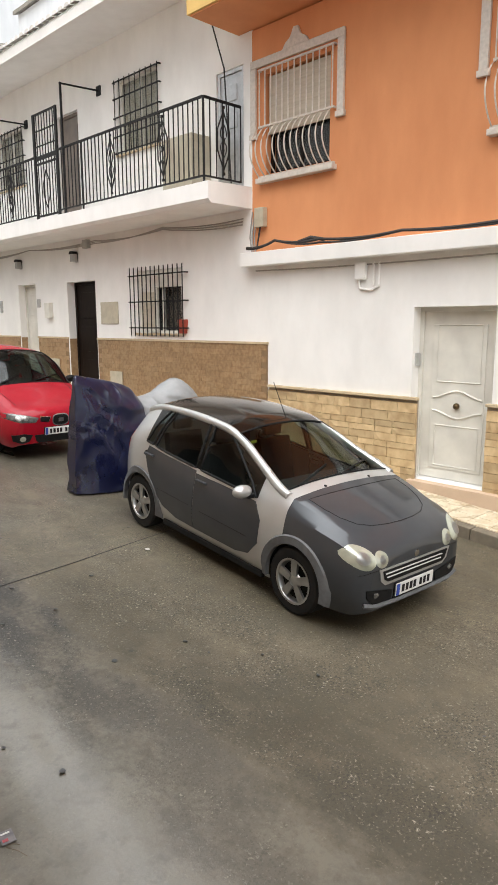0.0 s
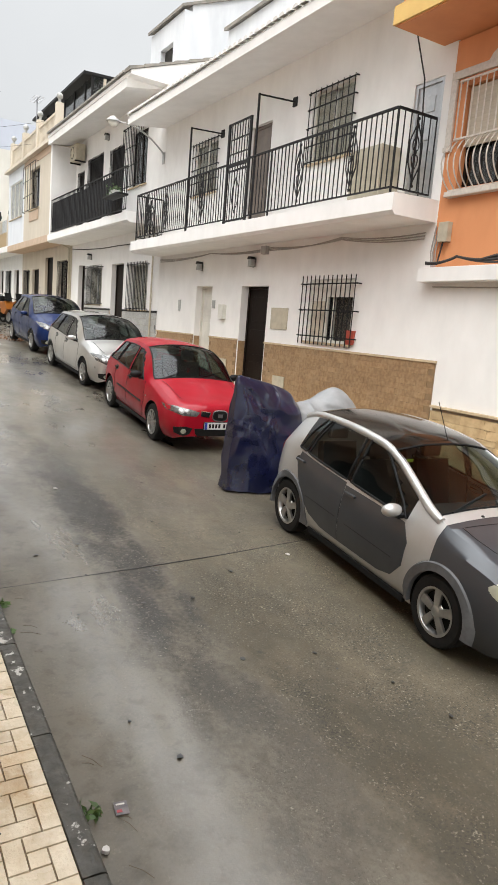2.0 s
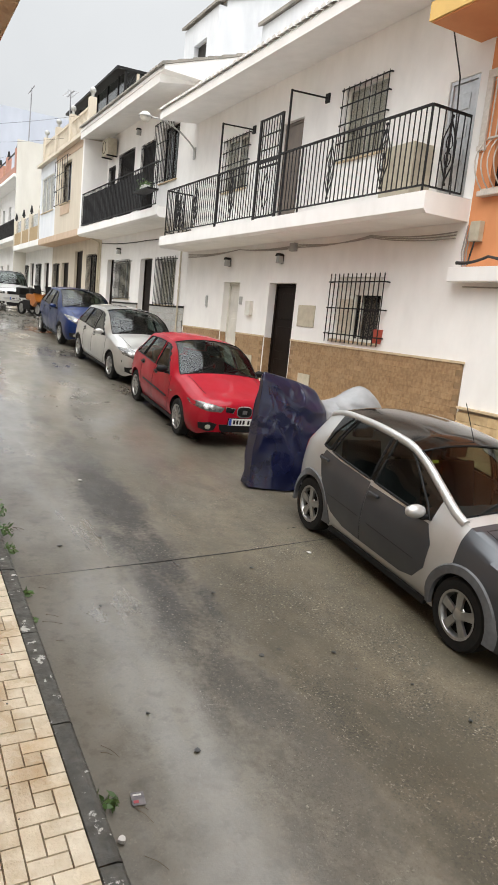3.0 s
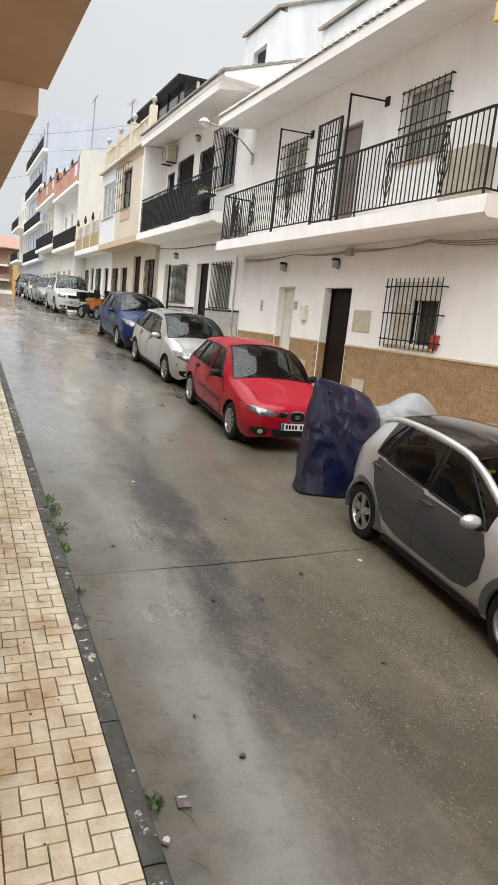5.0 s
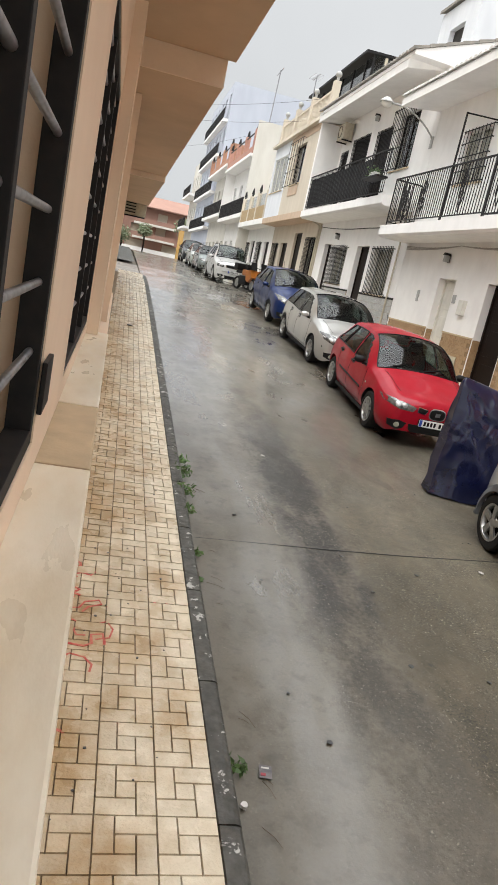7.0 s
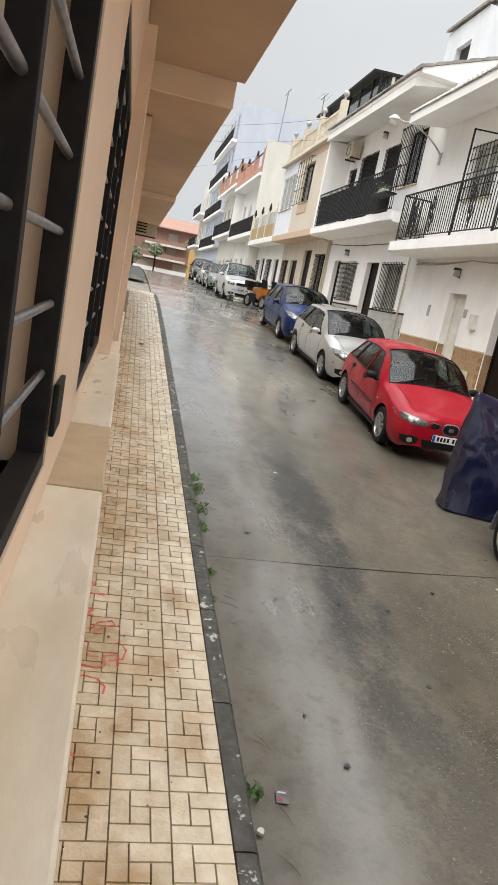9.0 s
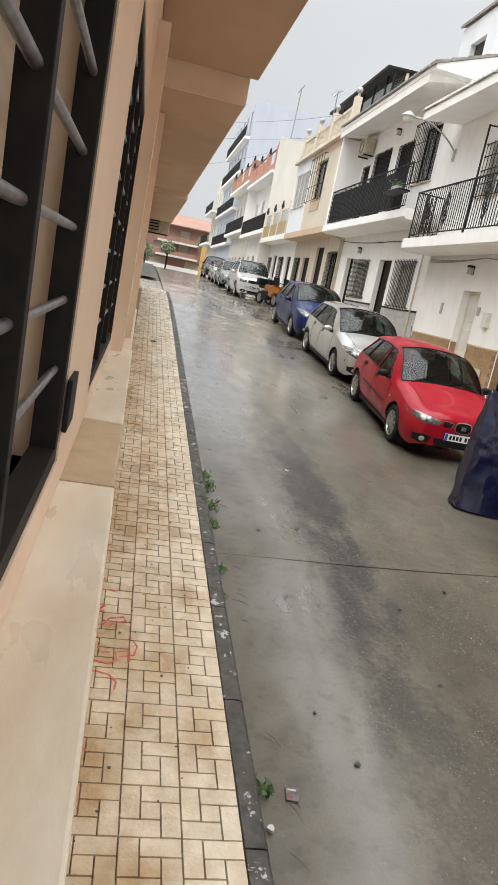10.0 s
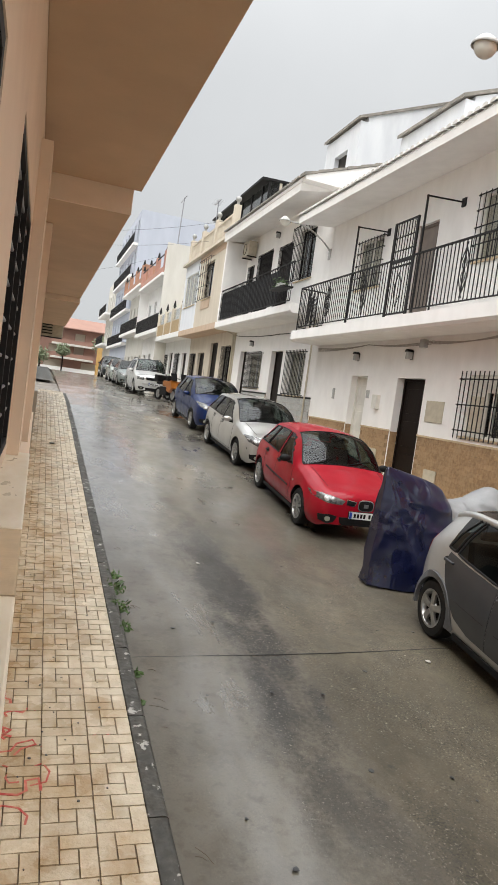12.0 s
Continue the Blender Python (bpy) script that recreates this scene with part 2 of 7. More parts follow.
def gz(y):
    """Height of the road's surface along the street, which climbs and then eases."""
    keys = ((-60, -5.06), (0, 0), (17, 1.435), (22, 1.80), (33, 2.23), (40, 2.46), (51, 2.80), (58, 2.9), (90, 2.75), (400, 2.6))
    for (a, za), (b, zb) in zip(keys, keys[1:]):
        if y <= b:
            return za + (zb - za) * (y - a) / (b - a)
    return keys[-1][1]


def strip(xs, ys, dz=0.0, bm=None, wob=0.0):
    """A sheet that follows the street's climb."""
    bm = bm or bmesh.new()
    rows = []
    for y in ys:
        rows.append([bm.verts.new((x, y, gz(y) + dz + (wob * noise.noise(Vector((x * 0.6, y * 0.6, 0))) if wob else 0))) for x in xs])
    for A, B in zip(rows, rows[1:]):
        for i in range(len(xs) - 1):
            bm.faces.new((A[i], A[i + 1], B[i + 1], B[i]))
    return bm


# ---- ground and street ----
def road_mat():
    m = bpy.data.materials.new("wet_concrete_road")
    m.use_nodes = True
    n, l = m.node_tree.nodes, m.node_tree.links
    b = n["Principled BSDF"]
    tc = n.new("ShaderNodeTexCoord")

    def nz(scale, detail=8.0, stretch=(1, 1, 1), rough=0.6):
        mp = n.new("ShaderNodeMapping")
        mp.inputs["Scale"].default_value = stretch
        l.new(tc.outputs["Object"], mp.inputs["Vector"])
        t = n.new("ShaderNodeTexNoise")
        t.inputs["Scale"].default_value, t.inputs["Detail"].default_value, t.inputs["Roughness"].default_value = scale, detail, rough
        l.new(mp.outputs[0], t.inputs["Vector"])
        return t.outputs[0]

    def rng(src, a, c, lo=0.0, hi=1.0):
        r = n.new("ShaderNodeMapRange")
        for i, v in enumerate((a, c, lo, hi)):
            r.inputs[i + 1].default_value = v
        l.new(src, r.inputs[0])
        return r.outputs[0]

    def mixc(f, a, c):
        x = n.new("ShaderNodeMix")
        x.data_type = "RGBA"
        l.new(f, x.inputs[0])
        for s, v in ((6, a), (7, c)):
            if isinstance(v, tuple):
                x.inputs[s].default_value = (*v, 1)
            else:
                l.new(v, x.inputs[s])
        return x.outputs[2]

    def mth(op, a, c):
        x = n.new("ShaderNodeMath")
        x.operation = op
        for i, v in enumerate((a, c)):
            if isinstance(v, (int, float)):
                x.inputs[i].default_value = v
            else:
                l.new(v, x.inputs[i])
        return x.outputs[0]

    sep = n.new("ShaderNodeSeparateXYZ")
    l.new(tc.outputs["Object"], sep.inputs[0])
    X, Y = sep.outputs[0], sep.outputs[1]
    # distance across the street from the wheel track's line, with ragged wandering borders
    wander = mth("ADD", mth("MULTIPLY", mth("SUBTRACT", nz(0.9, 6, (1, 0.4, 1)), 0.5), 0.6), mth("MULTIPLY", mth("SUBTRACT", nz(4.5, 9, (1, 0.7, 1), 0.75), 0.5), 0.8))
    u = mth("ADD", mth("SUBTRACT", X, mth("MULTIPLY", Y, 0.035)), wander)
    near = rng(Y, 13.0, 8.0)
    # worn pale track with a film of water, a dark coarse strip beside it, drier olive concrete beyond
    film = mth("MULTIPLY", mth("MULTIPLY", rng(u, 1.0, 1.45), rng(u, 2.0, 1.6)), rng(Y, 2.6, 4.8, 0.55, 1.0))
    gutter = rng(u, 1.25, 1.0)
    coarse = mth("MULTIPLY", mth("MULTIPLY", rng(u, 1.6, 1.85), rng(u, 2.45, 2.3)), rng(mth("ADD", mth("MULTIPLY", nz(1.3, 6, (1.3, 0.5, 1)), 0.75), mth("MULTIPLY", nz(24, 4), 0.25)), 0.4, 0.5))
    coarse = mth("MULTIPLY", coarse, mth("MULTIPLY", near, rng(Y, 2.8, 5.0, 0.4, 1.0)))
    olive = mth("MULTIPLY", rng(u, 2.3, 2.55), near)
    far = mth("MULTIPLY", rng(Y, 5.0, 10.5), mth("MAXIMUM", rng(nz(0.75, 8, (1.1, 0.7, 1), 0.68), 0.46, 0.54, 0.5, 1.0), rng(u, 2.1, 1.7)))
    big, mid = nz(0.45, 6, (1.3, 0.5, 1)), nz(2.2, 8)
    col = mixc(rng(big, 0.35, 0.65), (0.098, 0.086, 0.064), (0.132, 0.117, 0.088))
    col = mixc(mth("MULTIPLY", gutter, 0.7), col, (0.115, 0.1, 0.078))
    col = mixc(mth("MULTIPLY", olive, 0.85), col, mixc(rng(nz(1.1, 7, (1.2, 0.6, 1), 0.65), 0.4, 0.6), (0.108, 0.087, 0.055), (0.07, 0.057, 0.035)))
    # paler base far up the road paints in sky sheen on the wet surface
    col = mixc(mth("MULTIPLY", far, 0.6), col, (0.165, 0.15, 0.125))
    col = mixc(rng(mid, 0.46, 0.62, 0, 0.4), col, (0.06, 0.053, 0.038))
    # a damp mossy patch lies beside the coarse strip at the lower end
    damp = mth("MULTIPLY", mth("MULTIPLY", rng(Y, 6.2, 3.6), rng(X, 4.6, 3.0)), rng(nz(0.9, 8, (1.3, 0.8, 1), 0.7), 0.33, 0.5))
    col = mixc(mth("MULTIPLY", damp, mth("MULTIPLY", olive, 0.85)), col, (0.04, 0.034, 0.02))
    blot = mth("MULTIPLY", rng(nz(0.9, 7, (1.3, 0.7, 1), 0.68), 0.55, 0.64), olive)
    col = mixc(mth("MULTIPLY", blot, 0.55), col, (0.036, 0.031, 0.019))
    col = mixc(mth("MULTIPLY", coarse, 0.95), col, (0.015, 0.0125, 0.0095))
    # aggregate: pale chips and dark pores, strongest where the skin has worn off
    worn = mth("MULTIPLY", mth("ADD", mth("MULTIPLY", mth("MAXIMUM", coarse, olive), 0.7), 0.15), rng(nz(1.6, 6), 0.38, 0.6, 0.25, 1.0))
    col = mixc(mth("MULTIPLY", rng(nz(48, 3), 0.59, 0.66, 0, 0.85), worn), col, (0.26, 0.235, 0.18))
    col = mixc(mth("MULTIPLY", rng(nz(24, 3), 0.69, 0.72, 0, 0.8), worn), col, (0.36, 0.33, 0.26))
    col = mixc(mth("MULTIPLY", rng(nz(62, 3), 0.48, 0.4, 0, 0.95), worn), col, (0.018, 0.015, 0.011))
    col = mixc(rng(nz(9, 6), 0.52, 0.68, 0, 0.5), col, (0.05, 0.044, 0.031))
    vor = n.new("ShaderNodeTexVoronoi")
    vor.inputs["Scale"].default_value = 2.1
    l.new(tc.outputs["Object"], vor.inputs["Vector"])
    col = mixc(rng(vor.outputs["Distance"], 0.06, 0.025, 0, 0.7), col, (0.03, 0.026, 0.022))
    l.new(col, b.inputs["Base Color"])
    wetness = mth("MAXIMUM", mth("MAXIMUM", mth("MULTIPLY", film, rng(nz(2.6, 7, (1.6, 0.35, 1), 0.65), 0.34, 0.55, 0.35, 1.0)), far), mth("MULTIPLY", coarse, 0.3))
    rgh = mth("ADD", rng(nz(1.4, 8, (1.2, 0.6, 1)), 0.38, 0.64, 0.5, 0.75), mth("MULTIPLY", wetness, -0.3))
    l.new(mth("MAXIMUM", rgh, 0.1), b.inputs["Roughness"])
    l.new(mth("MAXIMUM", wetness, mth("MULTIPLY", rng(nz(0.7, 7, (1.2, 0.7, 1)), 0.5, 0.66, 0.05, 0.45), mth("SUBTRACT", 1.0, mth("MULTIPLY", olive, 0.7)))), b.inputs["Coat Weight"])
    l.new(rng(Y, 5.0, 12.0, 0.12, 0.09), b.inputs["Coat Roughness"])
    b.inputs["Coat IOR"].default_value = 2.0
    cb = n.new("ShaderNodeBump")
    cb.inputs["Strength"].default_value, cb.inputs["Distance"].default_value = 0.3, 0.006
    l.new(mth("MULTIPLY", nz(34, 3), mth("ADD", mth("MULTIPLY", coarse, 2.2), rng(Y, 5.0, 12.0, 0.6, 0.42))), cb.inputs["Height"])
    l.new(cb.outputs[0], b.inputs["Coat Normal"])
    b.inputs["Specular IOR Level"].default_value = 0.4
    bp = n.new("ShaderNodeBump")
    bp.inputs["Strength"].default_value, bp.inputs["Distance"].default_value = 0.6, 0.008
    hgt = mth("ADD", mth("MULTIPLY", nz(55, 4), mth("ADD", mth("MULTIPLY", worn, 0.9), 0.15)), mth("MULTIPLY", nz(9, 4), 0.4))
    l.new(hgt, bp.inputs["Height"])
    l.new(bp.outputs[0], b.inputs["Normal"])
    return m


ROAD = road_mat()
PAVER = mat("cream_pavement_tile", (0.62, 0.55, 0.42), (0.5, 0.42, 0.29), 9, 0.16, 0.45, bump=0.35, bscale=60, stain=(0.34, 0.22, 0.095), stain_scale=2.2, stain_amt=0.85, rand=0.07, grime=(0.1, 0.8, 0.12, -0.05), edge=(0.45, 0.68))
PAVE_JOINT = mat("pavement_joint", (0.2, 0.14, 0.08), None, 9, 0.8)
KERB = mat("wet_kerb_stone", (0.07, 0.067, 0.056), (0.035, 0.034, 0.028), 14, 0.45, 0.75, bump=0.7, bscale=28, stain=(0.5, 0.49, 0.46), stain_scale=9, stain_amt=0.85, rand=0.12, edge=(0.6, 0.63))
EARTH = mat("earth_ground", (0.2, 0.17, 0.13), (0.14, 0.12, 0.1), 0.4, 0.9, bump=0.2)

ys = [-60 + i * 1.0 for i in range(120)] + [60, 75, 90, 130, 200, 400]
tagged(link("ground", strip([-400, -100, -20, 0, 8, 20, 100, 400], [-400, -60, 0, 17, 22, 33, 40, 51, 58, 130, 400], -0.12), EARTH), "damp bare earth under and beyond the street", "ground", kind="structure")
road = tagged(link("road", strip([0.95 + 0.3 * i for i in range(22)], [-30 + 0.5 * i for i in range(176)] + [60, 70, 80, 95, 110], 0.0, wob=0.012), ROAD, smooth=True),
              "wet stained grey-brown concrete street that climbs", "road", kind="structure")
CROSS = mat("wet_side_street", (0.13, 0.11, 0.09), (0.18, 0.15, 0.12), 0.7, 0.25, 0.5, bump=0.2)
tagged(link("side_street", strip([-40, -20, 0.9], [25.9, 28, 30, 32.5], 0.004), CROSS), "wet concrete side street joining the climbing road", "road", kind="structure")
tagged(link("junction", strip([-60, -20, 1, 7, 30, 60], [97, 103, 112], 0.006), CROSS), "wet junction at the top of the street", "road", kind="structure")

KX, SKEW = 0.86, 0.004
pav = tagged(link("pavement", strip([-0.3, KX + 0.02], [-6 + i for i in range(32)], 0.085), PAVE_JOINT), "cream tiled pavement beside a tan house wall", "pavement", kind="structure")
bmx = strip([7.25, 8.3], [-6 + i for i in range(66)], 0.13)
pav2 = tagged(link("pavement_opposite", bmx, PAVER), "pale cement-tiled pavement below white house fronts", "pavement", kind="structure")
kerb_far = tagged(new("kerb_opposite"), "grey concrete kerb stones along the parked cars", "kerb", kind="structure")
kerb_near = tagged(new("kerb"), "dark wet kerb stones with flaking white paint", "kerb", kind="structure")

# ---- house fronts across the street ----
XA = 8.1
HA = [(13.09, 14.29, 1.26, 3.74), (15.82, 16.74, 1.45, 3.77), (10.1, 11.5, 2.62, 3.84), (10.66, 11.98, 6.12, 7.48), (13.5, 14.42, 5.0, 7.3), (16.03, 17.35, 6.12, 7.44), (8.4, 9.05, 5.0, 6.9)]


def house(name, label):
    return thing(name, Matrix.Identity(4), label, "house")


def grille(parent, x, y0, y1, z0, z1, step=0.12, rails=(0.12, 0.5, 0.88), r=0.011, material=None, name="window_grille", feet=True):
    """A window guard of upright bars and flat cross rails, standing off the wall."""
    material = material or IRON
    g = bmesh.new()
    n = max(2, round((y1 - y0) / step))
    for i in range(n + 1):
        y = y0 + (y1 - y0) * i / n
        tube([(x, y, z0), (x, y, z1)], r, 6, g)
    for k in rails:
        z = z0 + (z1 - z0) * k
        box(x - 0.006, x + 0.006, y0 - 0.05, y1 + 0.05, z - 0.012, z + 0.012, 0, g)
        if feet:
            for y in (y0 - 0.05, y1 + 0.05):
                box(x - 0.006, x + 0.12, y - 0.008, y + 0.008, z - 0.012, z + 0.012, 0, g)
    return part(name, g, material, parent, "black iron bars" if material is IRON else "white painted iron bars")


def window(parent, x, y0, y1, z0, z1, frame_mat=None, blind=False, sill=True, name="window", depth=0.14, split=1):
    """Window frame, panes, sill, and a blind or a near-black panel that paints the unlit room's shade, set back in an
    opening.
    """
    frame_mat = frame_mat or DARK_WOOD
    xf = x + depth
    w = part(name, pierced(xf, xf + 0.05, y0, y1, z0, z1, [(y0 + 0.05 + (y1 - y0 - 0.05) * k / (split + 1), y0 + (y1 - y0 - 0.05) * (k + 1) / (split + 1), z0 + 0.05, z1 - 0.05) for k in range(split + 1)]), frame_mat, parent)
    for k in range(split + 1):
        a, b = y0 + 0.05 + (y1 - y0 - 0.05) * k / (split + 1), y0 + (y1 - y0 - 0.05) * (k + 1) / (split + 1)
        g = part("pane", box(xf + 0.02, xf + 0.026, a - 0.01, b + 0.01, z0 + 0.04, z1 - 0.04), WINGLASS, w)
        g.visible_shadow = False
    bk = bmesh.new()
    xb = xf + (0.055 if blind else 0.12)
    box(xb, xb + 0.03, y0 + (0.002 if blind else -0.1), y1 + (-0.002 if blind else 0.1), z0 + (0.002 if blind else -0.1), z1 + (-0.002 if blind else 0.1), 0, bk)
    part("blind" if blind else "room_shade_panel", bk, CURTAIN if blind else ROOM_SHADE, w)
    if sill:
        part("sill", box(x - 0.05, x + depth, y0 - 0.06, y1 + 0.06, z0 - 0.04, z0 - 0.002, 0.008), STONE_CAP, parent, "pale stone sill")
    return w


def panel_door(parent, x, y0, y1, z0, z1, material, knob=True, depth=0.18, panels=2, name="door"):
    """A door leaf with raised panels in its frame, set back in an opening."""
    xd = x + depth
    fr = part("door_frame", pierced(xd - 0.03, xd + 0.05, y0, y1, z0, z1, [(y0 + 0.06, y1 - 0.06, z0, z1 - 0.06)]), material, parent)
    d = part(name, box(xd, xd + 0.045, y0 + 0.062, y1 - 0.062, z0 + 0.01, z1 - 0.062), material, parent)
    h = (z1 - z0 - 0.2) / panels
    for k in range(panels):
        za = z0 + 0.15 + k * h
        part("panel", box(xd - 0.014, xd + 0.005, y0 + 0.2, y1 - 0.2, za, za + h - 0.18, 0.01), material, d)
    if knob:
        k = bmesh.new()
        bmesh.ops.create_uvsphere(k, u_segments=12, v_segments=8, radius=0.035, matrix=Matrix.Translation((xd - 0.06, y0 + 0.16, z0 + 1.0)))
        part("knob", k, ALU, d, smooth=True)
    return d


def balcony_bars(parent, x, y0, y1, z0, z1, step=0.125, r=0.011, ornaments=(), name="balustrade", along="y", posts=()):
    """A run of railing: a flat top rail, a bottom rail, thin bars, and scrolled lozenges."""
    p = lambda s, z: (x, s, z) if along == "y" else (s, x, z)
    def rail(z, hh):
        if along == "y":
            return box(x - 0.02, x + 0.02, y0, y1, z - hh, z + hh, 0.004)
        return box(y0, y1, x - 0.02, x + 0.02, z - hh, z + hh, 0.004)

    rl = part(name, rail(z1, 0.018), IRON, parent)
    part("bottom_rail", rail(z0, 0.012), IRON, rl)
    n = round((y1 - y0) / step)
    for i in range(n + 1):
        s = y0 + (y1 - y0) * i / n
        thick = any(abs(s - q) < step / 2 for q in posts)
        b = bmesh.new()
        tube([p(s, z0 - (0.12 if thick else 0)), p(s, z1)], 0.02 if thick else r, 6, b)
        part("baluster", b, IRON, rl)
    for s in ornaments:
        o = bmesh.new()
        zc, hh, ww = (z0 + z1) / 2, (z1 - z0) * 0.38, 0.13
        tube([p(s, zc - hh - 0.06), p(s, zc + hh + 0.06)], 0.012, 6, o)
        for sg in (-1, 1):
            tube([p(s, zc - hh), p(s + sg * ww * 0.45, zc - hh * 0.72), p(s + sg * ww, zc - hh * 0.35), p(s + sg * ww, zc + hh * 0.35), p(s + sg * ww * 0.45, zc + hh * 0.72), p(s, zc + hh)], 0.012, 6, o)
            for up in (-1, 1):
                # a heart of two curls above and below the middle
                tube([p(s + sg * (0.012 + (0.075 - 0.008 * k) * math.sin(0.55 * k)), zc + up * (0.03 + 0.11 * (1 - math.cos(0.5 * k)) - 0.012 * max(0, k - 6))) for k in range(10)], 0.01, 6, o)
        for zz in (zc - hh - 0.06, zc, zc + hh + 0.06):
            if along == "y":
                box(x - 0.016, x + 0.016, s - 0.022, s + 0.022, zz - 0.022, zz + 0.022, 0.006, o)
            else:
                box(s - 0.022, s + 0.022, x - 0.016, x + 0.016, zz - 0.022, zz + 0.022, 0.006, o)
        part("ornament", o, IRON, rl, "scrolled iron lozenge")
    return rl


def wall_lamp(y, z, x=8.1):
    t = thing("wall_lamp", pose(x, y, z), "small dark carriage lamp fixed to a white wall", "lamp", "wall lamps")
    part("back_plate", box(-0.02, 0.0, -0.05, 0.05, -0.1, 0.1, 0.006), IRON, t)
    part("lamp_glass", prism([(-0.07, -0.09), (0.07, -0.09), (0.05, 0.07), (-0.05, 0.07)], "x", -0.14, -0.025), GREYBOX, t)
    part("cap", prism([(-0.09, 0.07), (0.09, 0.07), (0.03, 0.13), (-0.03, 0.13)], "x", -0.16, -0.01), IRON, t)


def roof_tiles(parent, x0, x1, y0, y1, z0, z1, step=0.22, material=None, end=True):
    """Curved clay tiles in rows up a slope, with their round mouths at the eave."""
    n = round((y1 - y0) / step)
    g = bmesh.new()
    for i in range(n):
        y = y0 + (i + 0.5) * (y1 - y0) / n
        A, B = [], []
        for k in range(7):
            a = math.pi * k / 6
            A.append(g.verts.new((x0, y - 0.098 * math.cos(a), z0 + 0.07 * math.sin(a))))
            B.append(g.verts.new((x1, y - 0.07 * math.cos(a), z1 + 0.06 * math.sin(a))))
        for k in range(6):
            g.faces.new((A[k], A[k + 1], B[k + 1], B[k]))
        g.faces.new(A)
    ob = part("roof_tiles", g, material or ROOF_TILE, parent, smooth=False)
    ob["kind"] = "stuff"
    return ob


# white house with the long balcony
hA = house("house", "white rendered two-storey house with a long iron-railed balcony")
part("wall", pierced(XA, XA + 0.3, 8.2, 19.35, 0.3, 8.34, HA), WHITE, hA)
part("side_wall", box(XA + 0.3, XA + 6, 8.2, 8.4, 0.3, 8.6), WHITE, hA)
part("side_wall", box(XA + 0.3, XA + 6, 19.15, 19.35, 0.3, 8.6), WHITE, hA)
part("rear_wall", box(XA + 6, XA + 6.2, 8.2, 19.35, 0.3, 8.6), WHITE, hA)
part("roof", prism([(6.95, 8.33), (7.0, 8.42), (XA + 3, 9.2), (XA + 6.3, 8.5), (XA + 6.3, 8.36), (XA, 8.3)], "y", 8.05, 19.5), WHITE, hA)
part("eave", prism([(6.95, 8.16), (6.95, 8.34), (XA, 8.36), (XA, 8.3)], "y", 8.05, 19.5), WHITE, hA)
roof_tiles(hA, 6.9, XA + 3, 8.1, 19.5, 8.40, 9.24, 0.22, TILE_END)
SLABX = 7.16
part("balcony_slab", prism([(SLABX, 4.72), (SLABX, 4.98), (XA, 5.0), (XA, 4.66), (SLABX + 0.06, 4.66)], "y", 8.22, 19.42), WHITE, hA)
rx = 7.28
balcony_bars(hA, rx, 8.45, 12.06, 5.1, 6.26, ornaments=(9.5, 11.05), posts=(8.45,))
balcony_bars(hA, rx, 13.95, 19.3, 5.1, 6.26, ornaments=(15.1, 17.2, 18.5), posts=(15.9, 19.3))
balcony_bars(hA, rx, 12.06, 12.95, 5.1, 6.26, posts=(12.06, 12.95))
balcony_bars(hA, 8.45, rx, 8.08, 5.1, 6.26, ornaments=(7.7,), along="x")
balcony_bars(hA, 19.3, rx, 8.08, 5.1, 6.26, ornaments=(7.7,), along="x")
# gate in the balcony railing, taller than the rail
gate = part("tall_railing_gate", box(rx - 0.02, rx + 0.02, 12.945, 13.015, 5.0, 7.1), IRON, hA, "black iron grille gate taller than the railing")
part("gate_post", box(rx - 0.02, rx + 0.02, 13.865, 13.935, 5.0, 7.1), IRON, gate)
for z, hh in ((5.06, 0.02), (6.1, 0.02), (6.22, 0.04), (7.08, 0.02), (6.45, 0.01), (6.75, 0.01)):
    part("gate_rail", box(rx - 0.012, rx + 0.012, 13.016, 13.864, z - hh, z + hh), IRON, gate)
for i in range(1, 8):
    y = 12.98 + 0.92 * i / 8
    part("gate_bar", tube([(rx, y, 5.05), (rx, y, 7.08)], 0.011, 6), IRON, gate)
gt = bmesh.new()
for sg in (-1, 1):
    tube([(rx - 0.015, 13.44, 5.2), (rx - 0.015, 13.44 + sg * 0.13, 5.45), (rx - 0.015, 13.44 + sg * 0.13, 5.7), (rx - 0.015, 13.44, 5.95)], 0.012, 6, gt)
part("ornament", gt, IRON, gate, "scrolled iron lozenge")
for yp, zt, ye in ((15.9, 7.45, 14.2), (12.73, 7.47, 11.25)):
    b = bmesh.new()
    box(rx - 0.018, rx + 0.018, yp - 0.018, yp + 0.018, 5.0, zt, 0, b)
    tube([(rx, yp, zt - 0.02), (XA - 0.02, yp - 0.1, zt - 0.01)], 0.018, 6, b)
    box(XA - 0.03, XA, yp - 0.17, yp - 0.03, zt - 0.1, zt + 0.08, 0, b)
    part("awning_bracket", b, IRON, hA, "black iron post and arm of an awning")
grille(hA, XA - 0.1, 9.95, 11.63, 2.56, 3.9, 0.135)
window(hA, XA, 10.1, 11.5, 2.62, 3.84, DOOR_WHITE, split=1, depth=0.1)
part("shutter_box", box(XA + 0.03, XA + 0.095, 10.104, 11.496, 3.5, 3.836, 0.008), DOOR_WHITE, hA, "white roller-shutter box")
part("casement", box(XA + 0.04, XA + 0.09, 10.92, 11.496, 2.63, 3.498, 0.006), DOOR_WHITE, hA, "white casement with a drawn blind")
part("blind", box(XA + 0.03, XA + 0.042, 11.0, 11.42, 2.72, 3.42), CURTAIN, hA, "pale blind")
